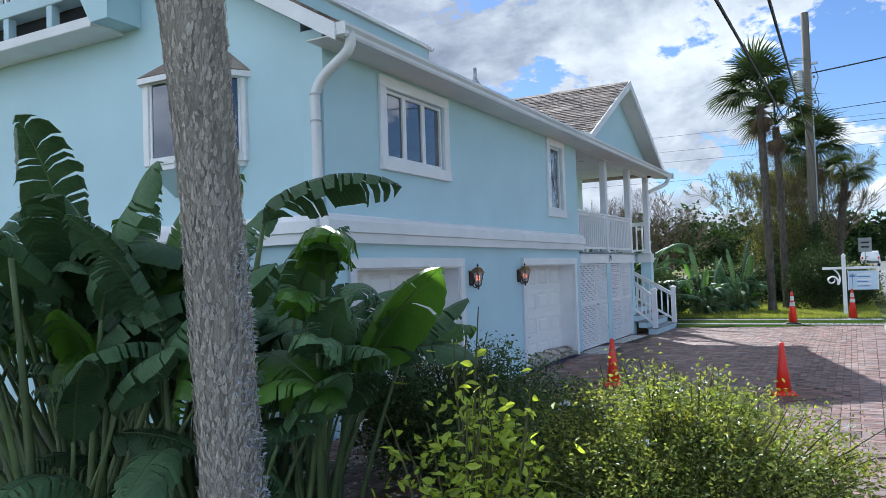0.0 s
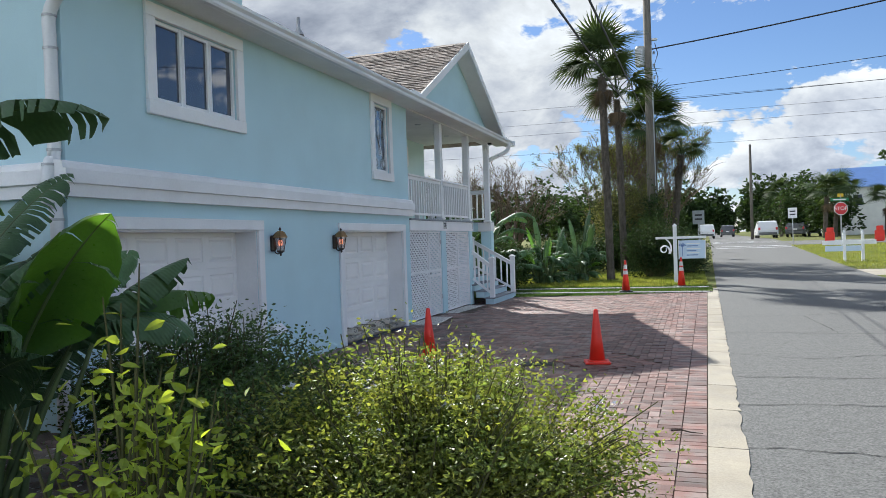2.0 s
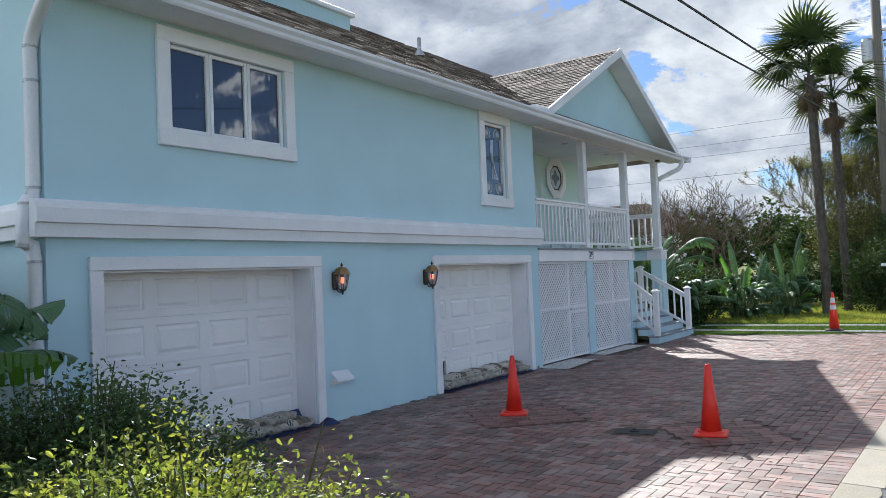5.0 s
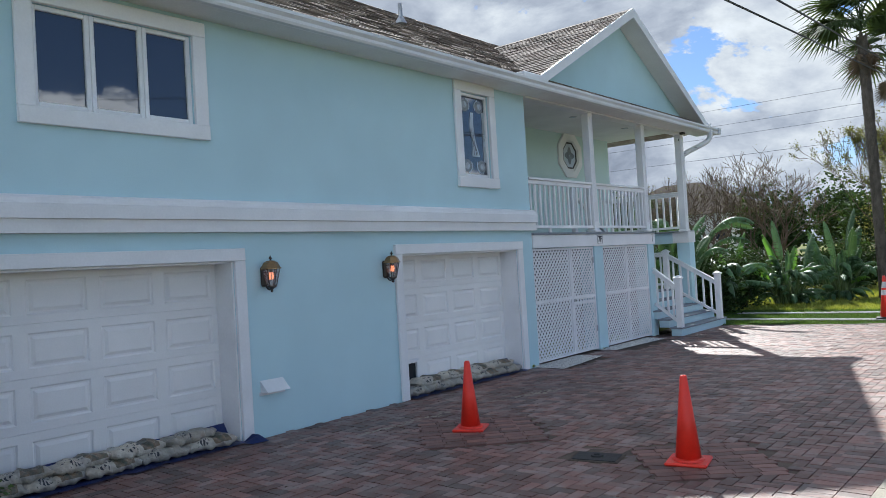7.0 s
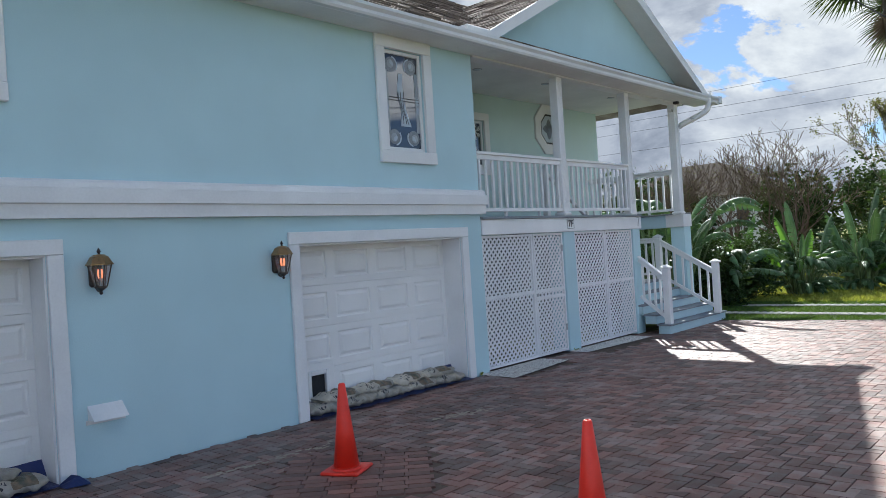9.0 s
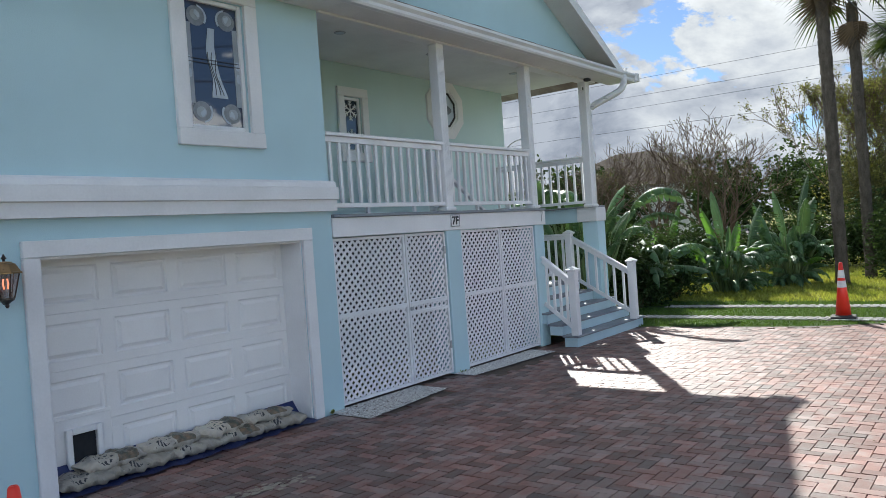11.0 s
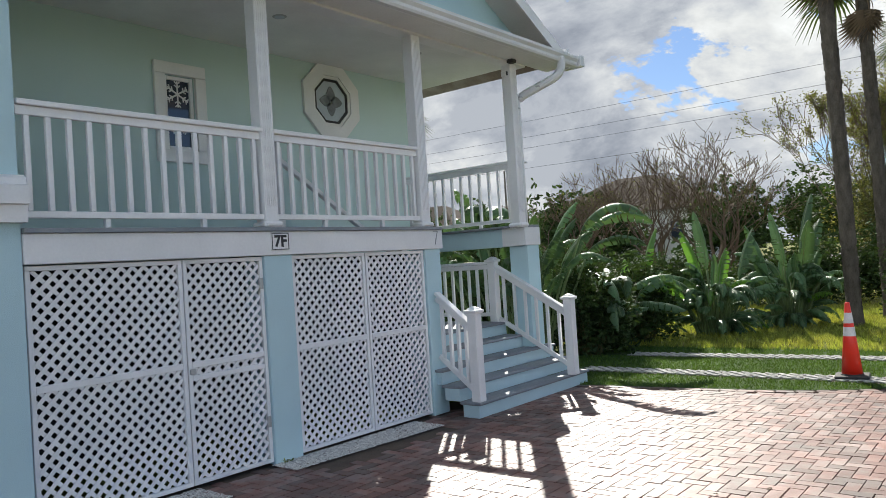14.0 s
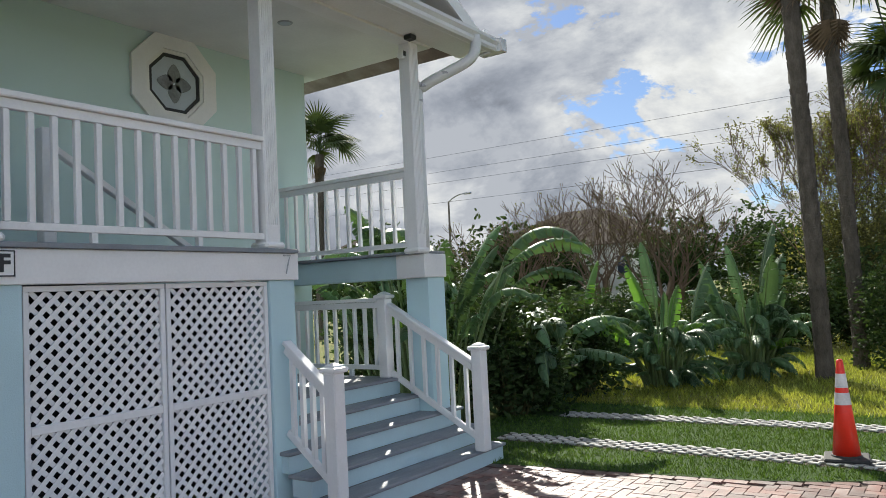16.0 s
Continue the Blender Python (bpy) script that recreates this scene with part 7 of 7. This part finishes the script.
car(7.4, 82.0, 90, "carwhite", "white sport utility vehicle seen from behind")
car(2.0, 96.0, 90, "carwhite", "far white van on the road edge")
car(5.2, 118.0, 90, "cargrey", "far dark car on the road")
car(10.8, 86.0, 75, "cargrey", "far dark car parked under trees", False)
car(12.6, 90.0, 80, "carwhite", "far white car parked under trees", False)
for k, (y0, x0, x1) in enumerate(((56.2, 2.0, 6.6), (64.8, 2.0, 6.6))):
    for q in range(2):
        tagged(part("road_marking", Build().quad((x0, y0 - q * 2.2, rise(y0 - q * 2.2) + 0.002), (x1, y0 - q * 2.2, rise(y0 - q * 2.2) + 0.002), (x1, y0 + 0.3 - q * 2.2, rise(y0 + 0.3 - q * 2.2) + 0.002), (x0, y0 + 0.3 - q * 2.2, rise(y0 + 0.3 - q * 2.2) + 0.002)), M["signwhite"]), "worn white crossing line on the road", "road marking", kind="structure")
tagged(part("side_drive", Build().quad((6.55, 30.5, 0.004), (14, 29.0, 0.004), (14, 33.5, 0.03), (6.6, 34.0, 0.035)), M["kerb"]), "pale concrete driveway across the road", "pavement", kind="structure")


def far_house(x, y, w, d, wall_h, roof_h, wall_mat, roof_mat, label, hip=True, rz=0):
    h = thing("far_house", pose(x, y, rise(y), 0, 0, rz), label, "house")
    part("wall", Build().box((-w / 2, -d / 2, 0), (w / 2, d / 2, wall_h)), M[wall_mat], h)
    o, e = 0.5, (d / 2 if hip else 0)
    r = Build().add([(-w / 2 - o, -d / 2 - o, wall_h + 0.01), (w / 2 + o, -d / 2 - o, wall_h + 0.01), (w / 2 + o, d / 2 + o, wall_h + 0.01), (-w / 2 - o, d / 2 + o, wall_h + 0.01), (-w / 2 - (0 if hip else o) + e, 0, wall_h + roof_h), (w / 2 + (0 if hip else o) - e, 0, wall_h + roof_h)],
                    ((0, 1, 5, 4), (1, 2, 5), (2, 3, 4, 5), (3, 0, 4), (0, 3, 2, 1)))
    part("roof", r, M[roof_mat], h)
    n = int(w / 3)
    for k in range(n):
        xx = -w / 2 + (k + 0.5) * w / n
        win_o = part("window", Build().box((xx - 0.5, -d / 2 - 0.04, wall_h - 2.0), (xx + 0.5, -d / 2 - 0.001, wall_h - 0.7), 0.01), M["trim"], h)
        part("pane", Build().box((xx - 0.42, -d / 2 - 0.05, wall_h - 1.92), (xx + 0.42, -d / 2 - 0.0405, wall_h - 0.78)), M["glass"], win_o)
    return h


far_house(-23.0, 66, 13, 10, 3.5, 2.9, "farwall", "farroof", "far single-storey house with a dark brown hip roof")
far_house(22.0, 95, 13, 9, 5.0, 2.4, "farwall", "blueroof", "white building with a bright blue metal roof", False)
far_house(-48, 72, 14, 10, 3.2, 3.4, "farwall", "farroof", "far house with a dark roof behind trees")

# dried sand washed along the paving near the wall
for k, (x0, y0, x1, y1, w) in enumerate(((-3.9, 10.4, -3.8, 11.8, 0.05), (-3.6, 12.8, -3.4, 13.5, 0.05))):
    rnd = random.Random(900 + k)
    sp = Build()
    for _ in range(70):
        t = rnd.random()
        c = Vector((x0 + (x1 - x0) * t + rnd.gauss(0, w) * (0.3 + t), y0 + (y1 - y0) * t, 0.0065 + rnd.uniform(0, 0.001)))
        a0, ra = rnd.uniform(0, 6), rnd.uniform(0.006, 0.032)
        sp.add([c + Vector((math.cos(a0 + q * 1.05) * ra * rnd.uniform(0.4, 1.1), math.sin(a0 + q * 1.05) * ra * rnd.uniform(0.7, 1.9), 0)) for q in range(6)], ((0, 1, 2, 3, 4, 5),))
    tagged(part("spilt_sand", sp, M["kerb"]), "pale dried sand smeared over the brick pavers", "sand", kind="stuff")

# ---- turf, lawn and pavers ----
def blades(n, region, height, width, seed, mat, name, label, z=0.0):
    """Grass blades scattered over a region test, as one mesh of stuff."""
    rs = np.random.RandomState(seed)
    x0, x1, y0, y1, test = region
    p = np.column_stack([rs.uniform(x0, x1, n), rs.uniform(y0, y1, n)])
    p = p[test(p[:, 0], p[:, 1])]
    n = len(p)
    a = rs.uniform(0, math.tau, n)
    h = height * rs.uniform(0.5, 1.3, n)
    w = width * rs.uniform(0.6, 1.3, n)
    zz = np.array([rise(v) for v in p[:, 1]]) + z
    lean = rs.normal(0, 0.45, (n, 2)) * h[:, None]
    b0 = np.column_stack([p[:, 0] - w * np.cos(a), p[:, 1] - w * np.sin(a), zz])
    b1 = np.column_stack([p[:, 0] + w * np.cos(a), p[:, 1] + w * np.sin(a), zz])
    tip = np.column_stack([p + lean, zz + h])
    me = bpy.data.meshes.new(name)
    me.from_pydata(np.stack([b0, b1, tip], 1).reshape(-1, 3).tolist(), [], np.arange(n * 3).reshape(-1, 3).tolist())
    me.update()
    return tagged(part(name, me, mat), label, "grass", kind="stuff")


END = np.vectorize(drive_end)
S1, S2 = (lambda x: 23.02), (lambda x: 24.66 + 0.05 * (x + 4.4))


def on_turf(x, y):
    return (y > END(x) + 0.02) & (y < 25.9) & ~((y > S1(x) - 0.03) & (y < S1(x) + 0.40)) & ~((y > S2(x) - 0.03) & (y < S2(x) + 0.36))


tb = Build()
for i in range(24):
    xa, xb = -5.6 + i * 0.28, -5.6 + (i + 1) * 0.28
    tb.quad((xa, drive_end(xa), 0.006), (xb, drive_end(xb), 0.006), (xb, 25.9, 0.006), (xa, 25.9, 0.006))
tagged(part("turf", tb, material("turf_base", (0.045, 0.08, 0.022), 0.9, 0.2, 1.0, 90, 0.6, spec=0.1)), "short bright green turf beside the paving", "turf", kind="structure")
blades(46000, (-5.6, 1.12, 21.8, 25.9, on_turf), 0.035, 0.006, 1, M["turf"], "turf_blades", "short dense bright green turf blades", 0.006)
blades(52000, (-9, 1.0, 25.75, 34, lambda x, y: y > 25.75), 0.085, 0.009, 2, M["blade"], "lawn_blades", "sunlit uneven lawn grass")
blades(22000, (6.7, 16, 34, 56, lambda x, y: x > 6.7), 0.08, 0.014, 3, M["blade"], "verge_blades", "bright verge grass across the road")
blades(9000, (-9, 0.9, 34, 46, lambda x, y: y > 34), 0.10, 0.014, 4, M["blade"], "lawn_blades", "far shaded lawn grass")

for fn, label in ((S1, "strip of white openwork pavers in the turf"), (S2, "second strip of white openwork pavers in the turf")):
    strip = thing("paver_strip", pose(0, 0, 0), label, "pavement", kind="structure")
    part("strip_bed", Build().quad((-4.9, fn(-4.9) - 0.02, 0.010), (1.1, fn(1.1) - 0.02, 0.010), (1.1, fn(1.1) + 0.38, 0.010), (-4.9, fn(-4.9) + 0.38, 0.010)), M["soil"], strip)
    me = Build().box((-0.052, -0.026, 0), (0.052, 0.026, 0.02), 0.006).mesh("paver")
    for r in range(5):
        x = -4.8 + (r % 2) * 0.075
        while x < 1.0:
            part("paver", me, M["paverwhite"], strip, at=pose(x, fn(x) + 0.03 + r * 0.074, 0.0105, 0, 0, R(-4, 4) + (24 if r % 2 else -24)))
            x += 0.15

# ---- white pebbles before the lattice and in the bed ----
def pebbles(n, spot, seed, size, label):
    rs, b = random.Random(seed), Build()
    for _ in range(n):
        p = spot(rs)
        if p is None:
            continue
        s = size * rs.uniform(0.5, 1.3)
        sx, sy, sz = s * rs.uniform(0.7, 1.3), s * rs.uniform(0.7, 1.3), s * rs.uniform(0.4, 0.8)
        a = rs.uniform(0, 6.3)
        c, d = math.cos(a), math.sin(a)
        q = [(sx, 0, 0), (0, sy, 0), (-sx, 0, 0), (0, -sy, 0)]
        pts = [(p[0] + u * c - v * d, p[1] + u * d + v * c, p[2] + sz * 0.4) for u, v, _ in q] + [(p[0] + sx * 0.2, p[1], p[2] + sz), (p[0], p[1], p[2] - sz * 0.2)]
        b.add(pts, ((0, 1, 4), (1, 2, 4), (2, 3, 4), (3, 0, 4)))
    return tagged(part("pebbles", b, M["pebble"]), label, "gravel", kind="stuff")


def gravel_spot(rs):
    y = rs.uniform(15.1, 19.3)
    if y < 16.6:
        w = 0.62 - 0.10 * (y - 15.1)
    elif y > 17.35:
        w = 0.34 + 0.06 * (y - 17.4)
    else:
        return None
    return (WX - 0.02 + rs.uniform(0, w), y, 0.008)


pebbles(16000, gravel_spot, 7, 0.011, "white pebbles along the lattice foot")
pebbles(2600, lambda rs: (rs.uniform(-5.5, -1.2), rs.uniform(1.6, 6.0), -0.008), 8, 0.022, "white pebbles scattered in the planting bed")

# ---- bricks: herringbone field, soldier courses at the edges ----
U = 0.102
TOP = 0.0


def brick_points(x0, y0, x1, y1, z):
    g, c = 0.0016, 0.0028
    lo, hi = (x0 + g, y0 + g), (x1 - g, y1 - g)
    return [(lo[0], lo[1], z - 0.02), (hi[0], lo[1], z - 0.02), (hi[0], hi[1], z - 0.02), (lo[0], hi[1], z - 0.02),
            (lo[0] + c, lo[1] + c, z), (hi[0] - c, lo[1] + c, z), (hi[0] - c, hi[1] - c, z), (lo[0] + c, hi[1] - c, z)]


BRICK_FACES = ((4, 5, 6, 7), (0, 1, 5, 4), (1, 2, 6, 5), (2, 3, 7, 6), (3, 0, 4, 7))
field, singles = Build(), []
rnd = random.Random(77)


# two squares taken up and laid again on the slant: centre, half side, turn
PATCHES = ((-2.90, 11.20, 0.64, 45.0), (-0.52, 11.12, 0.54, 38.0))


def in_patch(x, y, grow=0.0):
    for px, py, half, turn in PATCHES:
        c, d = math.cos(radians(turn)), math.sin(radians(turn))
        u, v = (x - px) * c + (y - py) * d, -(x - px) * d + (y - py) * c
        if max(abs(u), abs(v)) < half + grow:
            return True
    return False


def lay(x0, y0, x1, y1):
    cx, cy = (x0 + x1) / 2, (y0 + y1) / 2
    if in_patch(cx, cy, -0.005):
        return
    if cy > drive_end(cx) - 0.12 or cy < 4.45 or cx < WX - 0.34 or (cx < WX and not (G1[0] < cy < G1[1] or G2[0] < cy < G2[1])):
        return
    if cx < -4.2 and (15.1 < cy < 16.55 or 17.45 < cy < 19.3):
        return
    if abs(cx + 1.34) < 0.21 and abs(cy - 10.78) < 0.14:
        return
    sunk = 0.012 * math.exp(-((cx + 1.4) ** 2 + (cy - 10.9) ** 2) / 0.5)
    z = TOP + rnd.uniform(-0.0025, 0.0025) - sunk
    if -0.7 < cx < 0.3 and 8.2 < cy < 14.0 and len(singles) < 300:
        singles.append((x0, y0, x1, y1, z))
    else:
        t = rnd.uniform(-0.0012, 0.0012)
        pts = brick_points(x0, y0, x1, y1, z)
        field.add([(p[0], p[1], p[2] + t * (1 if i % 2 else -1)) for i, p in enumerate(pts)], BRICK_FACES)


for i in range(-60, 16):
    for j in range(40, 229):
        x, y = i * U, j * U
        if x + U > kerb_x(y) - 0.30:
            continue
        k = (i - j) % 4
        if k == 0:
            lay(x, y, x + 2 * U, y + U)
        elif k == 3:
            lay(x, y, x + U, y + 2 * U)
y = 4.5
while y < 23.1:
    for q in range(2):
        x1 = kerb_x(y) + 0.008 - q * 0.204
        lay(x1 - 0.204, y, x1, y + U)
    y += U
part("brick_field", field, M["brick"], drive, "red, brown and grey clay pavers")["kind"] = "stuff"
x = -4.3
while x < 0.9:
    y1 = drive_end(x + 0.1)
    e = Build().add(brick_points(x, y1 - 0.11, x + 0.2, y1, 0.004), BRICK_FACES)
    part("edge_brick", e, M["brick"], drive)
    x += 0.202
for a, b, w, h, rz in ((0, 0, 2 * U, U, 0), (0, 0, U, 2 * U, 1), (0, 0, 0.204, U, 2)):
    me = Build().add(brick_points(-w / 2, -h / 2, w / 2, h / 2, 0), BRICK_FACES).mesh("brick")
    for s in singles:
        if abs((s[2] - s[0]) - w) < 1e-4 and abs((s[3] - s[1]) - h) < 1e-4:
            part("brick", me, M["brick"], drive, at=pose((s[0] + s[2]) / 2, (s[1] + s[3]) / 2, s[4], R(-0.3, 0.3), R(-0.3, 0.3), 0))

for px, py, half, turn in PATCHES:
    m = pose(px, py, 0.0, 0, 0, turn)
    me = Build().add(brick_points(-0.1, -U / 2, 0.1, U / 2, 0), BRICK_FACES).mesh("brick")
    rows = int(2 * half / U)
    for r in range(rows):
        for q in range(int(2 * half / 0.2)):
            u, v = -half + 0.1 + q * 0.2 + (0.1 if r % 2 else 0.0) * 0.3, -half + U * (r + 0.5)
            p = m @ Vector((u, v, 0))
            if abs(p.x + 1.34) < 0.25 and abs(p.y - 10.78) < 0.2:
                continue
            part("brick", me, M["newbrick"], drive, at=Matrix.Translation((p.x, p.y, R(0.001, 0.005))) @ Matrix.Rotation(radians(turn + R(-1.2, 1.2)), 4, "Z") @ Matrix.Rotation(radians(R(-0.7, 0.7)), 4, "X"))
